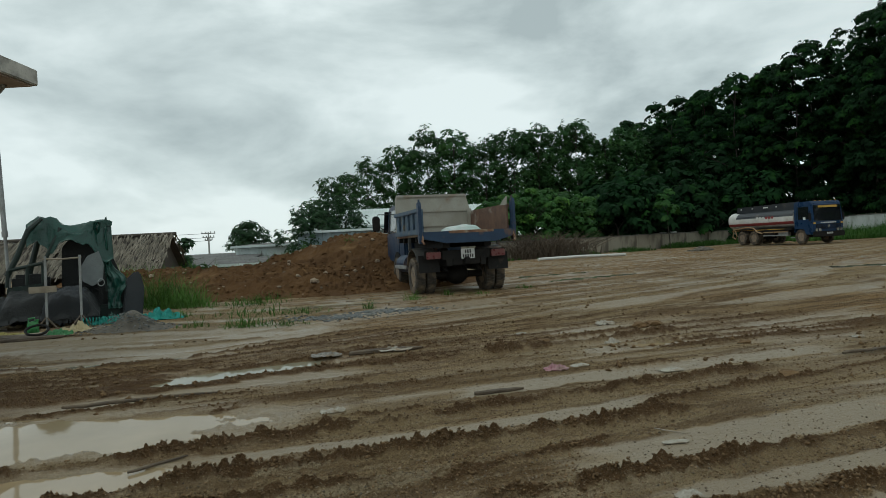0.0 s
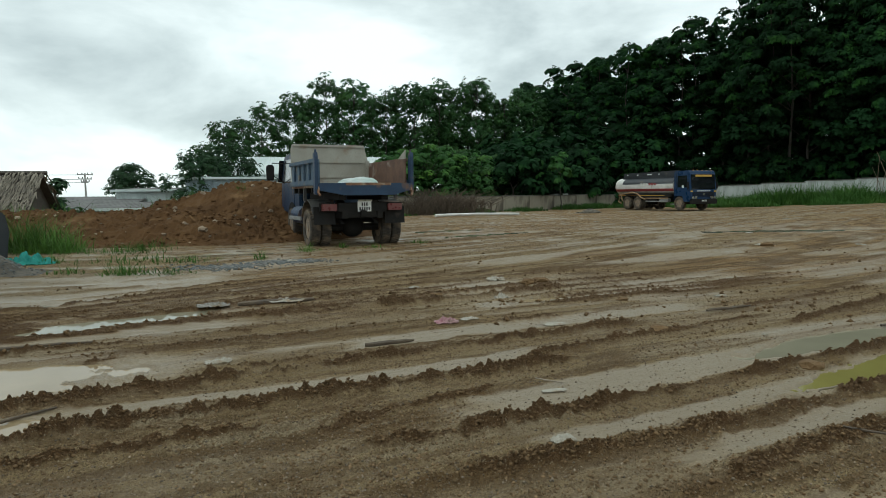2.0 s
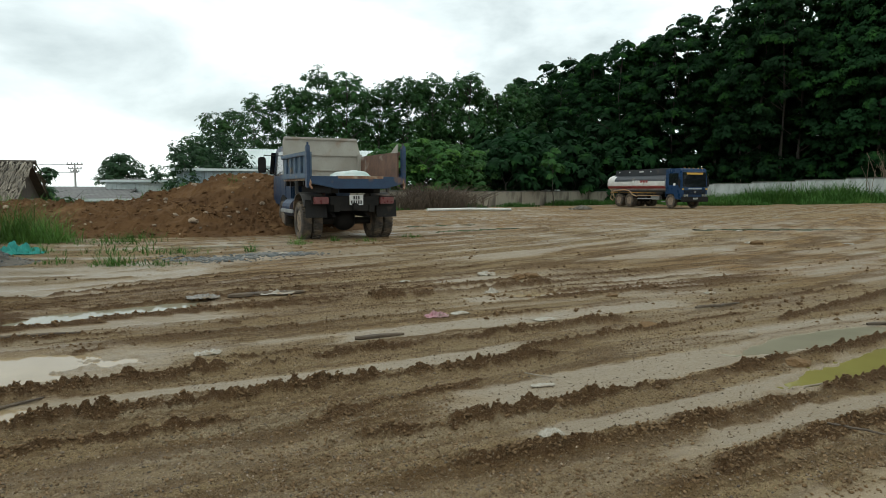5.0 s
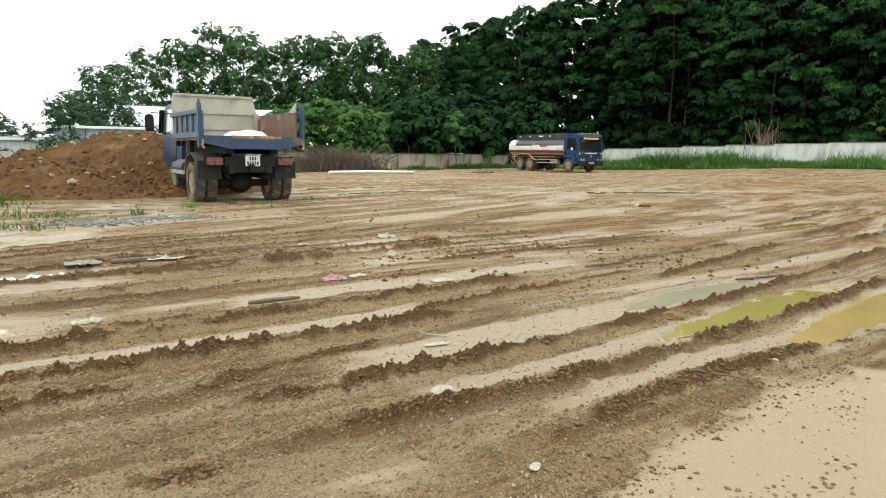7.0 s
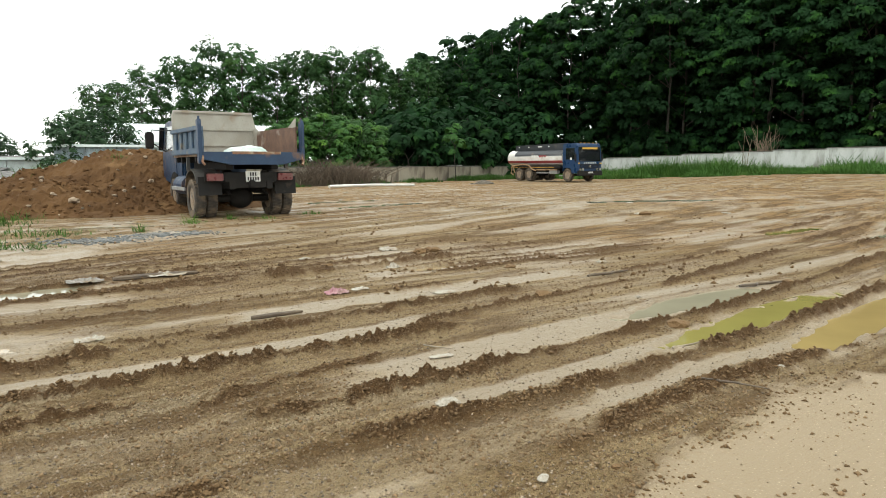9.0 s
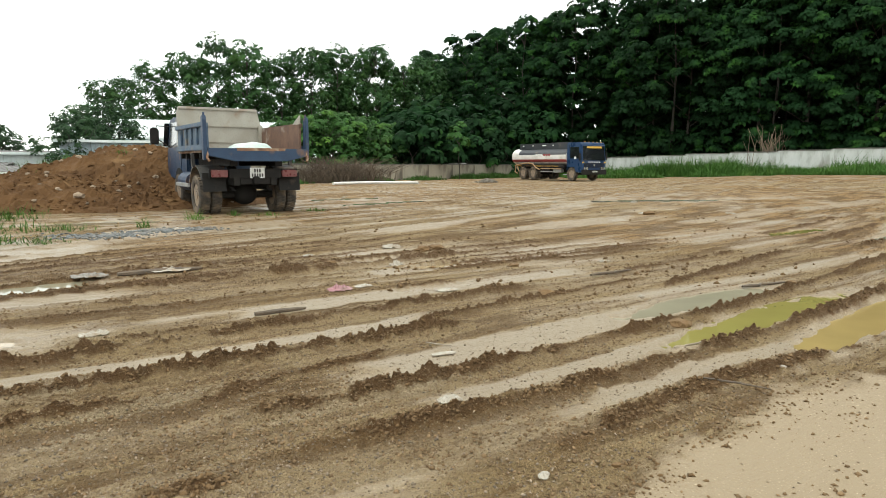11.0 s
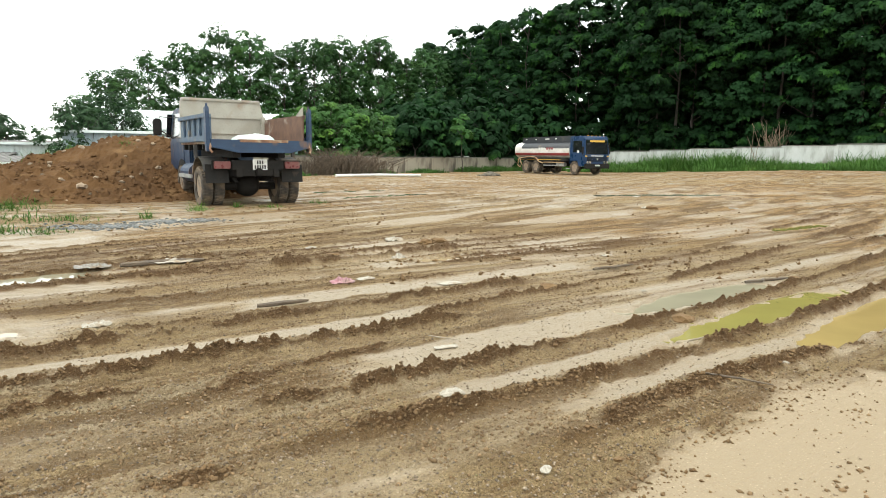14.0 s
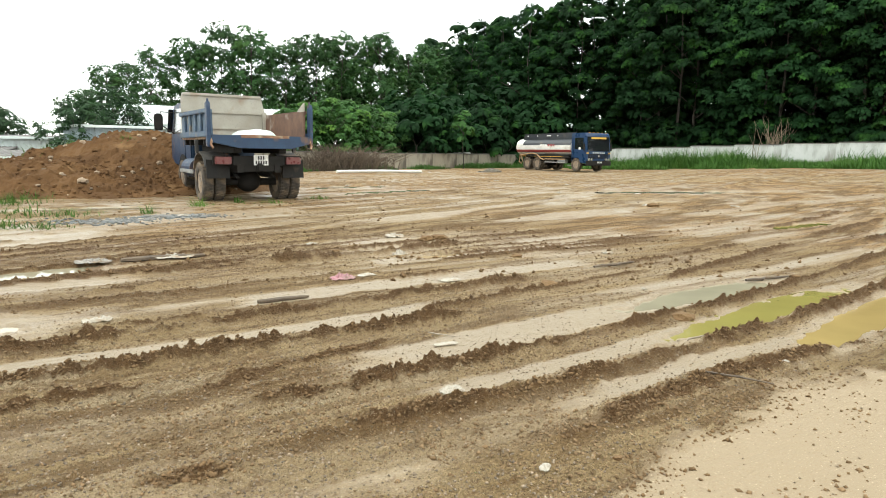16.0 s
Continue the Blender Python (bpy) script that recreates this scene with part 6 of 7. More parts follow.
OCTA = []
for k in range(6):
    q = random.Random(k + 90)
    OCTA.append((np.array([[1, 0, 0], [-1, 0, 0], [0, 1, 0], [0, -1, 0], [0, 0, 1], [0, 0, -1]]) * np.array([[q.uniform(0.6, 1.25)] for _ in range(6)]) + np.array([[q.uniform(-0.25, 0.25) for _ in range(3)] for _ in range(6)]),
                 np.array([[0, 2, 4], [2, 1, 4], [1, 3, 4], [3, 0, 4], [2, 0, 5], [1, 2, 5], [3, 1, 5], [0, 3, 5]])))
scatter_mud("mud_clods", 120000, 1.7, 10, -36, 52, 0.003, 0.013, 2.4, lambda x, y, ri, we, sa, q: (ri > 0.25) & (q < 0.15 + 0.7 * ri), clod_mud, "crumbled mud clods along the ruts", "clods", 61, shapes=OCTA)
scatter_mud("large_mud_clods", 13000, 1.9, 11, -36, 52, 0.006, 0.015, 2.5, lambda x, y, ri, we, sa, q: (ri > 0.45) & (q < 0.15 + 0.5 * ri), clod_mud, "bigger mud clods on the rut ridges", "clods", 66)
scatter_mud("loose_clods", 75000, 1.4, 11, -36, 52, 0.0025, 0.011, 2.8, lambda x, y, ri, we, sa, q: (ri < 0.35) & (fbm(x * 1.2, y * 1.2, 81, 3) + 0.35 * q > 0.56) & (we < 0.6) & (sa < 0.5 + 0.6 * (q > 0.8)), crumb_mud, "small dark crumbs of mud on the flats", "clods", 62, shapes=OCTA)
scatter_mud("gravel", 36000, 1.3, 7, -36, 52, 0.0018, 0.008, 3.0, lambda x, y, ri, we, sa, q: (fbm(x * 0.9, y * 0.9, 14, 3) + 0.25 * q > 0.52) & (ri < 0.6) & (sa < 0.25 + 0.8 * (q > 0.93)), pebble_mix, "small pale gravel pressed into the mud", "gravel", 63, shapes=OCTA)
scatter_mud("far_clods", 14000, 5, 42, -30, 52, 0.006, 0.030, 3.5, lambda x, y, ri, we, sa, q: (q < 0.04 + 0.8 * ri + 0.9 * np.clip(fbm(level(x, y) * 2.2, (x * 0.9 + y * 0.45) * 0.5, 93, 3) - 0.52, 0, 1) * 4), clod_mud, "mud clods further out in the yard", "clods", 64, shapes=OCTA)
scatter_mud("edge_crumbs", 22000, 1.5, 5, 20, 52, 0.003, 0.012, 2.2, lambda x, y, ri, we, sa, q: (sa > 0.01) & (sa < 0.995) & (q < 0.12 + 2.2 * np.clip(fbm(x * 4, y * 4, 83, 3) - 0.45, 0, 1) * (1.1 - sa)), clod_mud, "dark crumbs strewn on the edge of the wet sand", "clods", 67, shapes=OCTA)
# heap and spill of grey gravel
gr = np.random.default_rng(71)


def gravel_spill(name, cx, cy, rx, ry, n, s0, s1, label, seed, hz=0.0, mat_=None):
    r = np.random.default_rng(seed)
    x, y = cx + r.normal(0, rx * 0.5, n), cy + r.normal(0, ry * 0.5, n)
    z = ground_z(x, y) + hz * np.exp(-(((x - cx) / rx) ** 2 + ((y - cy) / ry) ** 2) * 2.2)
    return huddle(name, LUMPS, x, y, z + 0.004, s0 + (s1 - s0) * r.random(n) ** 2, mat_ or gravel_blue, label, "gravel", seed, 0.75)


gravel_spill("gravel_spill", -1.75, 9.95, 0.75, 0.36, 520, 0.010, 0.035, "spilt blue-grey crushed stone", 72)
gravel_spill("gravel_spill", -0.9, 10.5, 0.6, 0.3, 500, 0.012, 0.035, "spilt blue-grey crushed stone", 73)
hx, hy = np.meshgrid(np.linspace(-1.2, 1.2, 60), np.linspace(-0.9, 0.9, 46))
hz_ = 0.24 * np.exp(-(np.abs(hx / 0.34) ** 2 + np.abs(hy / 0.34) ** 2)) + 0.12 * np.exp(-((hx / 0.8) ** 2 + (hy / 0.5) ** 2)) - 0.05 + 0.05 * (fbm(hx * 5, hy * 5, 2, 4) - 0.5)
a_, b_ = np.meshgrid(np.arange(45), np.arange(59), indexing="ij")
hq = np.stack([a_ * 60 + b_, a_ * 60 + b_ + 1, (a_ + 1) * 60 + b_ + 1, (a_ + 1) * 60 + b_], -1).reshape(-1, 4)
heap = mesh_object("sand_heap", np.stack([hx.ravel(), hy.ravel(), hz_.ravel()], 1), hq, sand_grey, smooth=True)
heap.location = (-4.66, 9.75, 0.02)
heap.scale = (0.62, 0.7, 0.85)
tagged(heap, "small heap of grey sand and gravel", "heap")
gravel_spill("heap_gravel", -4.7, 9.7, 0.6, 0.45, 520, 0.006, 0.02, "crushed stone on the sand heap", 74, 0.25)
gravel_spill("rubble", 15.4, 39.6, 0.6, 0.35, 160, 0.05, 0.18, "small pile of pale rubble", 75, 0.2, sand_grey)


def crumple(name, w, d, h, seed, mat_, x, y, turn, label, category, group="litter on the mud", lift=0.004, n=18, base=None):
    """A crumpled sheet with a ragged edge and some thickness."""
    r = np.random.default_rng(seed)
    u, v = np.meshgrid(np.linspace(-1, 1, n), np.linspace(-1, 1, n))
    e = 1 - 0.28 * np.abs(fbm(u * 1.5 + seed, v * 1.5, seed, 3) - 0.35)
    k = np.sqrt(np.maximum(1e-6, 1 - 0.35 * np.minimum(u * u, v * v)))
    z = h * (np.abs(fbm(u * 2.6 + seed * 3, v * 2.6, seed + 5, 4) - 0.5) * 2.6) * np.clip(1.25 - np.hypot(u, v) * 0.8, 0.05, 1)
    top = np.stack([u * w / 2 * e * k, v * d / 2 * e * k, z + 0.004], -1).reshape(-1, 3)
    bot = top - np.array([0, 0, 0.003])
    a, b = np.meshgrid(np.arange(n - 1), np.arange(n - 1), indexing="ij")
    q = np.stack([a * n + b, a * n + b + 1, (a + 1) * n + b + 1, (a + 1) * n + b], -1).reshape(-1, 4)
    rim = np.concatenate([np.arange(n), np.arange(n - 1, n * n, n)[1:], np.arange(n * n - 2, n * n - n - 1, -1), np.arange(n * n - 2 * n, 0, -n)])
    side = np.stack([rim, np.roll(rim, -1), np.roll(rim, -1) + n * n, rim + n * n], -1)
    ob = mesh_object(name, np.concatenate([top, bot]), np.concatenate([q, q[:, ::-1] + n * n, side]), mat_, smooth=False)
    zz = spot(x, y) if base is None else base
    ob.matrix_world = pose(x, y, zz + lift, 0, 0, turn)
    return tagged(ob, label, category, group)


crumple("plastic_scrap", 0.115, 0.075, 0.03, 1, litter_white, 0.85, 2.54, 10, "torn white plastic scrap trodden into mud", "litter")
crumple("cloth_rag", 0.20, 0.17, 0.07, 2, cloth_pink, 0.78, 5.12, 0, "crumpled pink cloth rag on the mud", "rag")
crumple("plastic_scrap", 0.16, 0.10, 0.02, 3, litter_white, 0.98, 5.2, 20, "muddy white plastic scrap on the ground", "litter")
crumple("plastic_scrap", 0.20, 0.12, 0.02, 4, litter_white, 1.58, 4.85, 15, "flattened white plastic bag", "litter")
crumple("plastic_bag", 0.22, 0.2, 0.08, 5, litter_white, 1.77, 7.6, 0, "crumpled off-white plastic bag", "litter")
crumple("plastic_bag", 0.15, 0.15, 0.07, 6, litter_white, 1.52, 6.28, 40, "crumpled off-white plastic bag", "litter")
crumple("plastic_scrap", 0.17, 0.10, 0.04, 7, litter_white, -0.79, 4.16, 15, "torn white plastic beside the rut", "litter")
crumple("paper_scrap", 0.14, 0.05, 0.01, 8, litter_white, 1.03, 3.2, 5, "muddy pale strip of paper", "litter")
crumple("paper_scrap", 0.05, 0.04, 0.015, 9, litter_white, 2.92, 4.23, 5, "small dirty white scrap on the mud", "litter")
crumple("dry_leaf", 0.055, 0.035, 0.012, 10, litter_white, 0.92, 1.79, 50, "pale dead leaf on the mud", "leaf")
crumple("paper_scrap", 0.035, 0.03, 0.015, 11, litter_white, 2.52, 2.46, 5, "small dirty white scrap on the mud", "litter")
crumple("paper_scrap", 0.22, 0.12, 0.05, 12, litter_white, -0.78, 10.5, 5, "white scrap by the puddles", "litter")
crumple("plastic_scrap", 0.35, 0.15, 0.05, 13, litter_white, -0.55, 6.35, 12, "muddy pale plastic strip", "litter")
crumple("plastic_scrap", 0.3, 0.2, 0.06, 14, litter_grey, -1.2, 6.28, 12, "grey plastic sheet half buried in mud", "litter")
crumple("plastic_scrap", 0.12, 0.08, 0.03, 15, litter_white, 0.75, 7.2, 12, "small dirty white scrap on the mud", "litter")
crumple("plastic_scrap", 0.14, 0.08, 0.03, 16, litter_white, 3.6, 5.9, 12, "small dirty white scrap on the mud", "litter")
crumple("plastic_scrap", 0.3, 0.16, 0.05, 17, litter_white, 4.4, 26.5, 12, "white scrap in the yard", "litter")
for k in range(16):
    q = random.Random(k)
    d_, a_2 = q.uniform(11, 38), q.uniform(2, 48)
    crumple("paper_scrap", q.uniform(0.12, 0.3), q.uniform(0.08, 0.2), 0.06, 20 + k, litter_white, d_ * math.sin(radians(a_2)), d_ * math.cos(radians(a_2)), q.uniform(0, 180), "pale scrap lying in the yard", "litter", n=8)


def stick(x0, y0, x1, y1, r, mat_, label, name="stick", z_up=0.012, wav=0.02, seed=1):
    q = random.Random(seed)
    pts = []
    for k in range(7):
        t = k / 6
        x, y = x0 + (x1 - x0) * t, y0 + (y1 - y0) * t
        pts.append((x + q.uniform(-wav, wav), y + q.uniform(-wav, wav), spot(x, y)))
    top = max(p[2] for p in pts) * 0.6 + sum(p[2] for p in pts) / 7 * 0.4
    pts = [(p[0], p[1], top + z_up) for p in pts]
    ob = part(name, tube(pts, [r * 0.8, r, r * 1.05, r, r * 0.9, r * 0.8, r * 0.5], 7), mat_)
    return tagged(ob, label, "stick", "sticks in the mud")


stick(0.12, 4.42, 0.45, 4.52, 0.016, wood_wet, "wet dark broken branch", wav=0.008)
stick(2.28, 2.97, 2.6, 3.05, 0.006, wood_pale, "thin pale stick on the mud", seed=2, wav=0.006)
stick(3.95, 4.33, 4.42, 4.40, 0.012, wood_wet, "wet dark twig by the puddle", seed=3)
stick(2.02, 2.42, 2.2, 2.2, 0.005, wood_wet, "thin wet twig on the mud", seed=4, wav=0.006)
stick(-0.98, 6.22, -0.3, 6.42, 0.025, wood_wet, "dark muddy length of timber", seed=5)
stick(-2.75, 4.55, -1.75, 4.82, 0.013, wood_wet, "long dark branch beside the puddle", seed=6, wav=0.035, z_up=0.004)
stick(-1.62, 3.2, -1.42, 3.42, 0.008, wood_wet, "thin dark stick at the puddle", seed=7, wav=0.006)
stick(1.0, 3.42, 1.12, 3.3, 0.004, wood_pale, "thin pale twig on the mud", seed=8, wav=0.004)
stick(3.0, 5.12, 3.5, 5.28, 0.012, wood_wet, "dark twig on a ridge", seed=9)
for x, y, s in ((2.24, 4.47, 0.075), (2.56, 5.81, 0.06), (7.83, 11.25, 0.13), (2.66, 3.42, 0.08), (1.2, 1.81, 0.022), (3.0, 3.85, 0.05), (2.2, 7.2, 0.10), (2.0, 7.05, 0.09), (0.9, 6.5, 0.06), (4.3, 4.2, 0.05)):
    sv, sf = lump(int(x * 100), 2)
    ob = mesh_object("mud_clod", sv * np.array([s * 1.0, s * 0.75, s * 0.6]), sf, clod_mud)
    ob.location = (x, y, spot(x, y) + s * 0.12)
    tagged(ob, "large wet lump of dark mud", "clod", "large clods")
pipe = part("white_pipe", tube([(4.8, 33.8, ground_at(5, 34) + 0.13), (7.4, 35.6, ground_at(7, 35) + 0.13), (10.2, 37.4, ground_at(10, 37) + 0.07)], 0.075, 12), tank_white)
tagged(pipe, "long white plastic pipe lying by the wall", "pipe")
for k, (x, y, s) in enumerate(((16.8, 51.4, 1.6), (18.0, 52.4, 1.2))):
    ob = part("grave_slab", prism([(-s / 2, 0), (s / 2, 0), (s / 2, 0.9), (s * 0.3, 1.25), (-s / 2, 1.05)], "y", -0.3, 0.3, 0.03), wall_white)
    ob.matrix_world = pose(x, y, ground_at(x, y) + 0.0, 0, 0, 30)
    tagged(ob, "pale masonry block behind the low wall", "masonry", "masonry blocks")

# ---- wrecked cab and the junk round it ----
wr = empty("wrecked_cab", pose(-6.75, 11.9, 0, 0, 0, 28), "wrecked dark green truck cab under torn tarpaulin", "wreck")
part("floor_pan", box(-0.98, -0.70, 0.05, 0.75, 0.6, 0.26, 0.04), cab_wreck_green, wr)
wdoor = part("door", prism([(-0.93, 0.27), (-0.42, 0.27), (-0.38, 0.70), (-0.90, 0.66)], "y", -0.76, -0.70, 0.02), cab_wreck_green, wr, "battered dark green door")
for p0, p1 in (((-0.90, 0.66), (-0.87, 0.94)), ((-0.87, 0.94), (-0.38, 1.04)), ((-0.38, 1.04), (-0.38, 0.70)), ((-0.62, 0.69), (-0.60, 0.98))):
    part("window_frame", rod((p0[0], -0.73, p0[1]), (p1[0], -0.73, p1[1]), 0.028, 8), cab_wreck_green, wdoor)
part("dashboard", box(-0.86, -0.45, 0.5, -0.30, -0.1, 0.86, 0.06), tarp_black, wr)
# black sheet added to stand in for the shade inside the open cab
part("rear_panel", prism([(-0.16, 0.26), (0.72, 0.26), (0.70, 0.9), (0.52, 1.50), (0.1, 1.56), (-0.12, 1.3)], "y", 0.1, 0.16, 0.02), tarp_black, wr)
part("seat_back", prism([(-0.12, 0.3), (0.30, 0.3), (0.26, 0.92), (-0.06, 0.95)], "y", -0.2, -0.05, 0.05), tarp_black, wr)
for pts, rr_ in (([(-0.89, -0.7, 0.85), (-0.74, -0.69, 1.16), (-0.56, -0.66, 1.60), (-0.36, -0.62, 1.78)], 0.045), ([(-0.36, -0.72, 1.04), (-0.22, -0.7, 1.36), (-0.10, -0.66, 1.62)], 0.032), ([(0.58, -0.62, 0.5), (0.56, -0.62, 1.1), (0.46, -0.6, 1.66)], 0.045),
                 ([(-0.80, 0.3, 0.3), (-0.42, 0.25, 1.70)], 0.05), ([(0.72, 0.3, 0.3), (0.52, 0.25, 1.66)], 0.05)):
    part("pillar", tube(pts, rr_, 8), cab_wreck_green, wr)


def drape(name, w, d, z, sag, seed, mat_, parent, m, label="", n=34, tail=0.6):
    """A slack sheet over a frame: crowned, folded, its edges hanging."""
    u, v = np.meshgrid(np.linspace(-1, 1, n), np.linspace(-1, 1, n))
    fold = fbm(u * 2.2 + seed, v * 1.3, seed, 4) - 0.5
    crease = np.abs(fbm(u * 4 + v * 2 + seed, v * 4, seed + 9, 3) - 0.5)
    edge = np.maximum(np.abs(u), np.abs(v))
    zz = z + 0.16 * (1 - u * u) * (1 - v * v) + sag * fold - 0.22 * crease - tail * np.clip(edge - 0.72, 0, 1) ** 1.3 * (1.3 + 2.2 * fold)
    top = np.stack([u * w / 2 * (1 - 0.1 * np.clip(edge - 0.7, 0, 1)) + 0.08 * fold, v * d / 2 + 0.06 * fold, zz], -1).reshape(-1, 3)
    bot = top - np.array([0, 0, 0.006])
    a, b = np.meshgrid(np.arange(n - 1), np.arange(n - 1), indexing="ij")
    q = np.stack([a * n + b, a * n + b + 1, (a + 1) * n + b + 1, (a + 1) * n + b], -1).reshape(-1, 4)
    rim = np.concatenate([np.arange(n), np.arange(n - 1, n * n, n)[1:], np.arange(n * n - 2, n * n - n - 1, -1), np.arange(n * n - 2 * n, 0, -n)])
    side = np.stack([rim, np.roll(rim, -1), np.roll(rim, -1) + n * n, rim + n * n], -1)
    ob = mesh_object(name, np.concatenate([top, bot]), np.concatenate([q, q[:, ::-1] + n * n, side]), mat_, parent, smooth=True)
    ob.matrix_local = m
    if label:
        ob["label"] = label
    return ob


def sheet_mesh(name, top, thick, mat_, parent, label):
    """A folded sheet of some thickness from a grid of places (rows, columns, 3)."""
    m_, n = top.shape[:2]
    top = top.reshape(-1, 3)
    bot = top + np.array([0, thick, -thick])
    a, b = np.meshgrid(np.arange(m_ - 1), np.arange(n - 1), indexing="ij")
    q = np.stack([a * n + b, a * n + b + 1, (a + 1) * n + b + 1, (a + 1) * n + b], -1).reshape(-1, 4)
    k = m_ * n
    rim = np.concatenate([np.arange(n), np.arange(2 * n - 1, k, n), np.arange(k - 2, k - n - 1, -1), np.arange(k - 2 * n, 0, -n)])
    side = np.stack([rim, np.roll(rim, -1), np.roll(rim, -1) + k, rim + k], -1)
    ob = mesh_object(name, np.concatenate([top, bot]), np.concatenate([q, q[:, ::-1] + k, side]), mat_, parent, smooth=True)
    ob["label"] = label
    return ob


# roof tarpaulin: lies back over the bent frame, its torn front edge hanging in scallops
tu, tv = np.meshgrid(np.linspace(0, 1, 60), np.linspace(0, 1, 44))
tx = -0.60 + 1.28 * tu
crest = 1.64 + 0.25 * np.exp(-((tx + 0.28) / 0.26) ** 2) + 0.12 * sstep(tx, 0.0, 0.55)
hem = 1.36 - 0.16 * np.exp(-((tx + 0.24) / 0.09) ** 2) + 0.10 * np.exp(-((tx - 0.08) / 0.12) ** 2) - 0.34 * sstep(tx, 0.25, 0.6)
fold = fbm(tu * 7 + tv * 2.2, tv * 2.4 - tu * 1.5, 7, 4) - 0.5
crease = np.abs(fbm(tu * 5 - tv * 3, tv * 3 + tu * 2, 19, 3) - 0.5)
over, hang = np.clip(tv / 0.55, 0, 1), np.clip((tv - 0.55) / 0.45, 0, 1)
ty = 0.30 - 0.88 * over - 0.16 * hang ** 0.7 + 0.12 * fold
tz_ = crest - 0.10 * (1 - over) * (0.4 + fold) - 0.05 * np.sin(math.pi * over) + (hem - crest + 0.10 * fold) * hang ** 1.3 + 0.13 * fold - 0.16 * crease
sheet_mesh("tarpaulin", np.stack([tx + 0.05 * fold, ty, tz_], -1), 0.006, tarp_green, wr, "torn glossy dark green tarpaulin")
# the part that has slid down over the far side, ending on the ground
tu, tv = np.meshgrid(np.linspace(0, 1, 30), np.linspace(0, 1, 60))
zz_ = 1.70 - 1.50 * tv
left_ = 0.40 + 0.16 * sstep(tv, 0.0, 0.8)
right_ = 0.62 + 0.02 * tv + 0.25 * np.exp(-((tv - 0.70) / 0.14) ** 2) + 0.14 * sstep(tv, 0.7, 1.0)
fold = fbm(tu * 3.2 + tv * 1.2, tv * 5.0, 27, 4) - 0.5
crease = np.abs(fbm(tu * 3 + tv * 4, tv * 3 - tu * 3, 31, 3) - 0.5)
sheet_mesh("tarpaulin_side", np.stack([left_ + (right_ - left_) * tu + 0.08 * fold, -0.70 - 0.12 * tv + 0.30 * fold - 0.15 * crease + 0.1 * tu, zz_ + 0.06 * fold], -1), 0.006, tarp_green, wr, "dark green tarpaulin hanging in folds")
part("tarp_spike", prism([(0.40, 1.70), (0.56, 1.72), (0.61, 1.81), (0.62, 1.73), (0.70, 1.71), (0.69, 1.64), (0.50, 1.60)], "y", -0.66, -0.64), tarp_green, wr)
bm = prism([(0.19, 0.70), (0.34, 0.60), (0.50, 0.70), (0.53, 0.95), (0.46, 1.20), (0.28, 1.12), (0.18, 0.95)], "y", -0.92, -0.905, 0.006)
part("hanging_panel", bm, panel_grey, wr, "dented grey sheet-metal panel")
part("panel_ring", tube([(0.47 + 0.05 * math.cos(t), -0.93, 0.66 + 0.06 * math.sin(t)) for t in np.linspace(0, math.tau, 18)], 0.008, 6), steel_grey, wr)
part("torn_side", prism([(0.42, 0.03), (0.84, 0.03), (0.90, 0.62), (0.78, 0.78), (0.60, 1.30), (0.44, 1.2)], "y", -0.58, -0.55, 0.01), tarp_black, wr, "black torn side sheet")
part("leaning_panel", prism([(0.77, 0.02), (1.10, 0.02), (1.15, 0.50), (1.10, 0.78), (1.02, 0.82), (0.86, 0.68)], "y", -0.76, -0.70, 0.025), panel_slate, wr, "slate-grey leaning panel")
drape("black_sheet", 1.5, 0.9, 0.52, 0.3, 14, tarp_black, wr, pose(-0.3, -0.95, 0, 12, 0, 0), "crumpled black plastic sheet", tail=1.1)
drape("black_sheet", 1.1, 0.9, 0.40, 0.3, 19, tarp_black, wr, pose(-1.25, -0.8, 0, 10, 0, 10), "crumpled black plastic sheet", tail=0.9)
drape("grey_mesh_sheet", 0.75, 0.5, 0.50, 0.2, 22, panel_slate, wr, pose(-0.05, -1.12, 0, 20, 0, 0), "dusty grey mesh sheet", tail=1.2)

stand = empty("pipe_stand", pose(-6.0, 10.33, 0, 0, 0, 28), "rough grey pipe stand with a crossbar", "stand")
for x in (-0.235, 0.235):
    part("upright", rod((x, 0, 0), (x + 0.02, 0, 1.14), 0.019, 8), steel_grey, stand)
    for dx, dy in ((0.16, -0.12), (-0.16, -0.1), (0.0, 0.18)):
        part("foot", rod((x, 0, 0.2), (x + dx, dy, 0.0), 0.014, 6), wood_wet, stand)
part("crossbar", tube([(-0.25, 0, 1.10), (0.0, -0.01, 1.085), (0.28, 0, 1.10)], 0.013, 8), wood_pale, stand)
part("board", box(-0.45, -0.05, 0.58, -0.08, -0.028, 0.68, 0.006), wood_pale, stand)

can_ = empty("jerry_can", pose(-6.05, 9.62, 0.0, 0, 0, 30), "small green plastic jerry can", "can")
part("body", prism([(-0.11, 0.0), (0.11, 0.0), (0.11, 0.22), (0.06, 0.29), (-0.11, 0.26)], "y", -0.07, 0.07, 0.025), can_green, can_, smooth=True)
part("handle", tube([(-0.08, 0, 0.26), (-0.08, 0, 0.33), (0.03, 0, 0.345), (0.05, 0, 0.28)], 0.016, 8), can_green, can_)
part("cap", rod((0.08, 0, 0.26), (0.09, 0, 0.31), 0.025, 10), can_green, can_)
can_.scale = (0.68, 0.68, 0.72)
crumple("cloth_sack", 0.5, 0.36, 0.20, 31, cloth_cream, -5.55, 9.75, 20, "cream cloth sack thrown down", "sack", "junk by the wreck", 0.0)
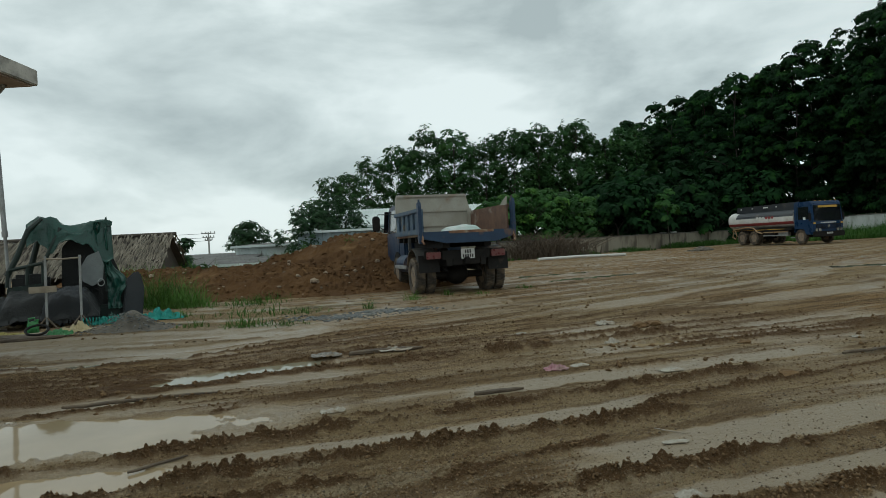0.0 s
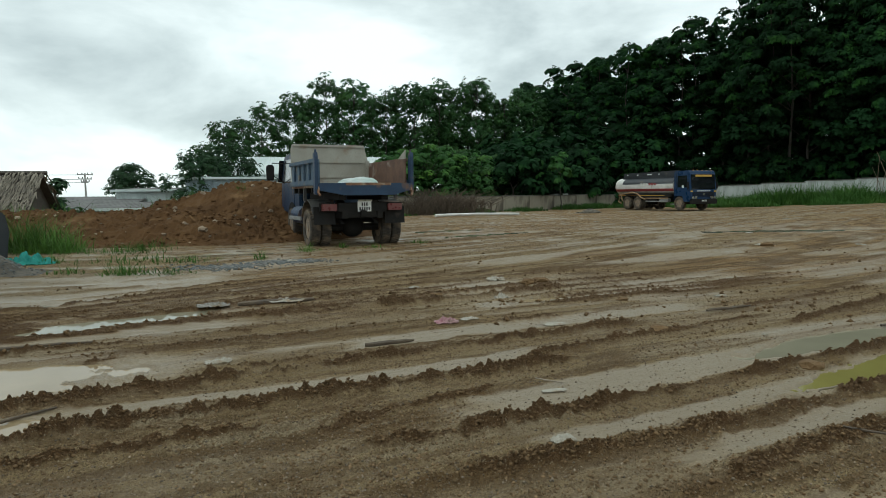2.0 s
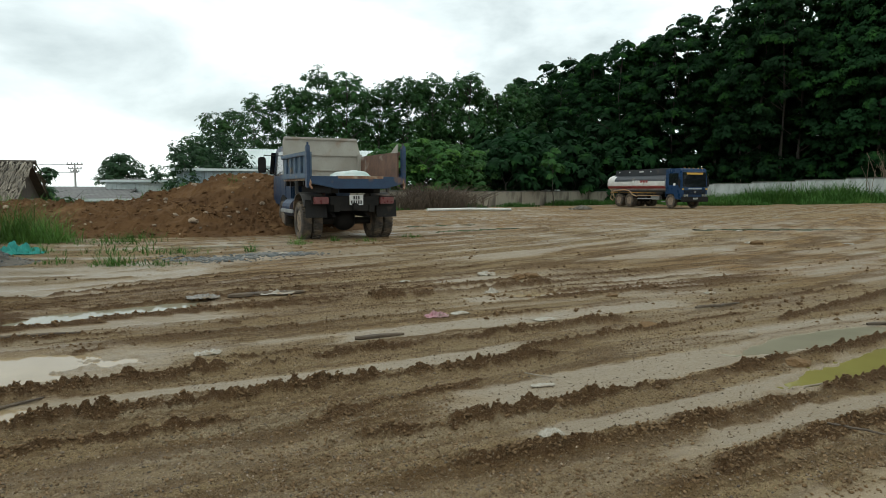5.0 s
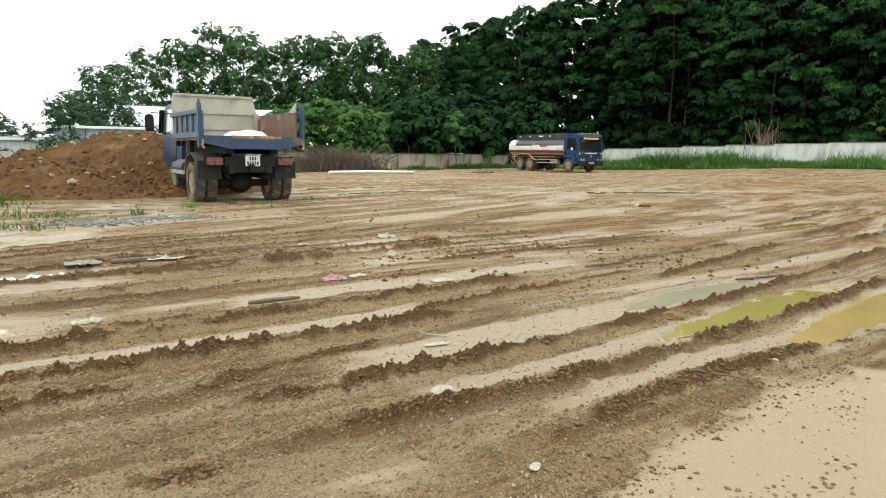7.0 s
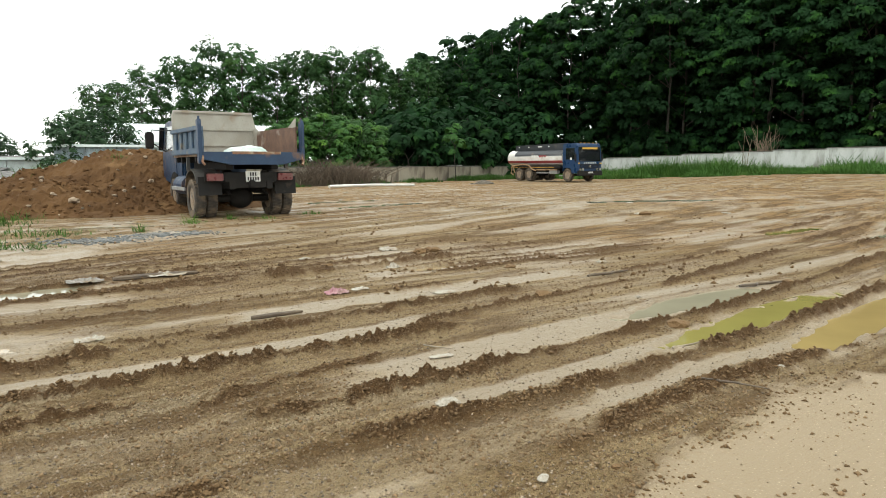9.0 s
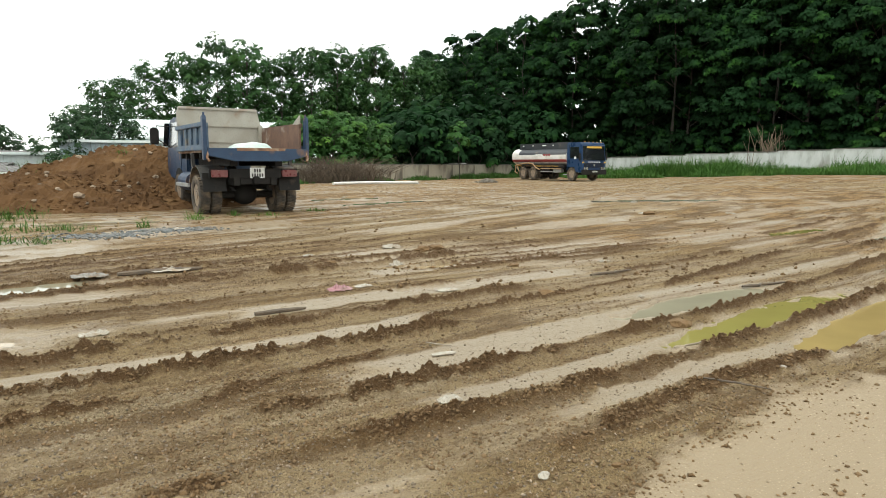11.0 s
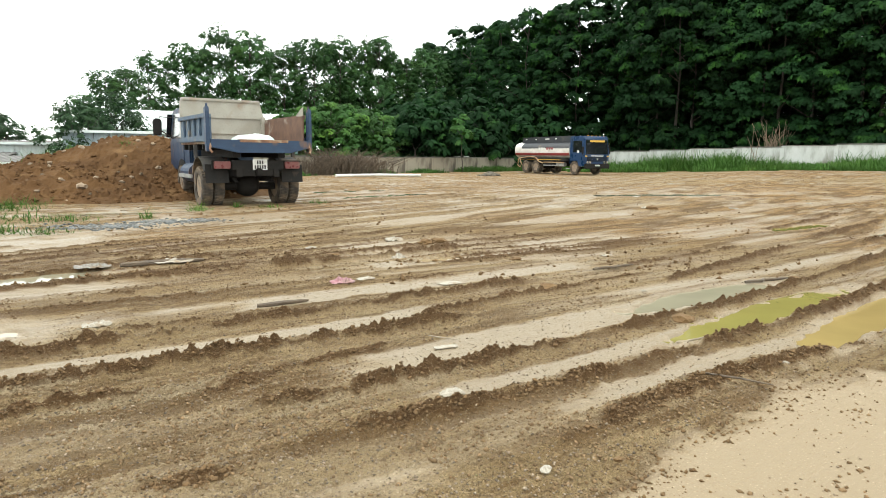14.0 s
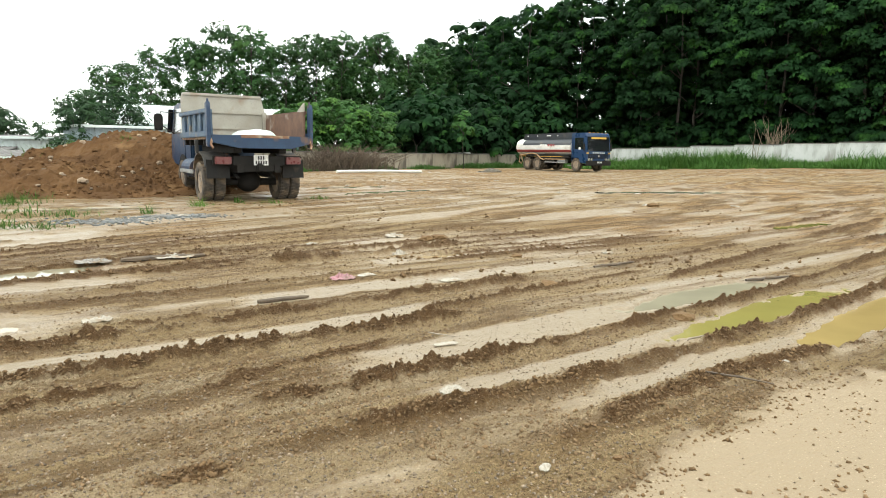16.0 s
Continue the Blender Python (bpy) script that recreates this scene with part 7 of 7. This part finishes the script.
crumple("yellow_cloth", 0.5, 0.2, 0.08, 32, cloth_yellow, -6.35, 9.5, 20, "dirty yellow cloth on the ground", "cloth", "junk by the wreck", 0.02)
crumple("teal_net", 0.95, 0.75, 0.24, 33, net_teal, -4.95, 11.2, 20, "heap of teal plastic netting", "netting", "junk by the wreck", 0.0, 40)
crumple("teal_net", 0.6, 0.5, 0.16, 34, net_teal, -5.55, 10.85, 20, "heap of teal plastic netting", "netting", "junk by the wreck", 0.0, 30)
crumple("green_mesh", 0.7, 0.6, 0.2, 35, tarp_green, -5.65, 11.3, 20, "crumpled dark green plastic mesh", "netting", "junk by the wreck", 0.0, 30)
crumple("green_basket", 0.34, 0.26, 0.18, 36, can_green, -5.45, 9.25, 20, "crushed green plastic basket", "basket", "junk by the wreck", 0.02)
coil = part("spring_coil", tube([(-0.25 + 0.5 * t, 0.06 * math.cos(t * 70), 0.07 + 0.06 * math.sin(t * 70)) for t in np.linspace(0, 1, 110)], 0.008, 5), net_teal)
coil.matrix_world = pose(-5.5, 10.45, 0.01, 0, 0, 25)
tagged(coil, "stretched coil of teal plastic", "coil")
hoop = part("tyre_hoop", tube([(0.14 * math.cos(t), 0.10 * math.sin(t), 0.02 + 0.06 * (1 + math.sin(t))) for t in np.linspace(0, math.tau, 30)], 0.018, 6), black_steel)
hoop.matrix_world = pose(-5.8, 9.3, 0.02, 0, 0, 20)
tagged(hoop, "black rubber hoop leaning on junk", "hoop")
for k, (x0, y0, x1, y1, r, mt, lb) in enumerate(((-6.6, 9.05, -4.85, 10.25, 0.022, wood_pale, "pale wooden pole on the ground"), (-6.2, 8.95, -5.6, 9.4, 0.02, steel_grey, "grey pipe on the ground"), (-5.3, 9.6, -4.95, 9.8, 0.02, wood_pale, "short pale pole on the ground"), (-6.3, 9.0, -5.7, 9.05, 0.05, wood_wet, "dark rotten log on the ground"), (-6.0, 8.8, -5.3, 9.1, 0.035, wood_wet, "dark rotten log on the ground"), (-6.4, 9.3, -5.9, 9.2, 0.03, wood_wet, "dark timber offcut on the ground"))):
    tagged(stick(x0, y0, x1, y1, r, mt, lb, "pole_offcut", 0.02, 0.01, 40 + k), group="junk by the wreck")
crumple("plastic_cup", 0.12, 0.1, 0.1, 41, litter_white, -4.62, 11.35, 20, "crushed white plastic cup", "litter")
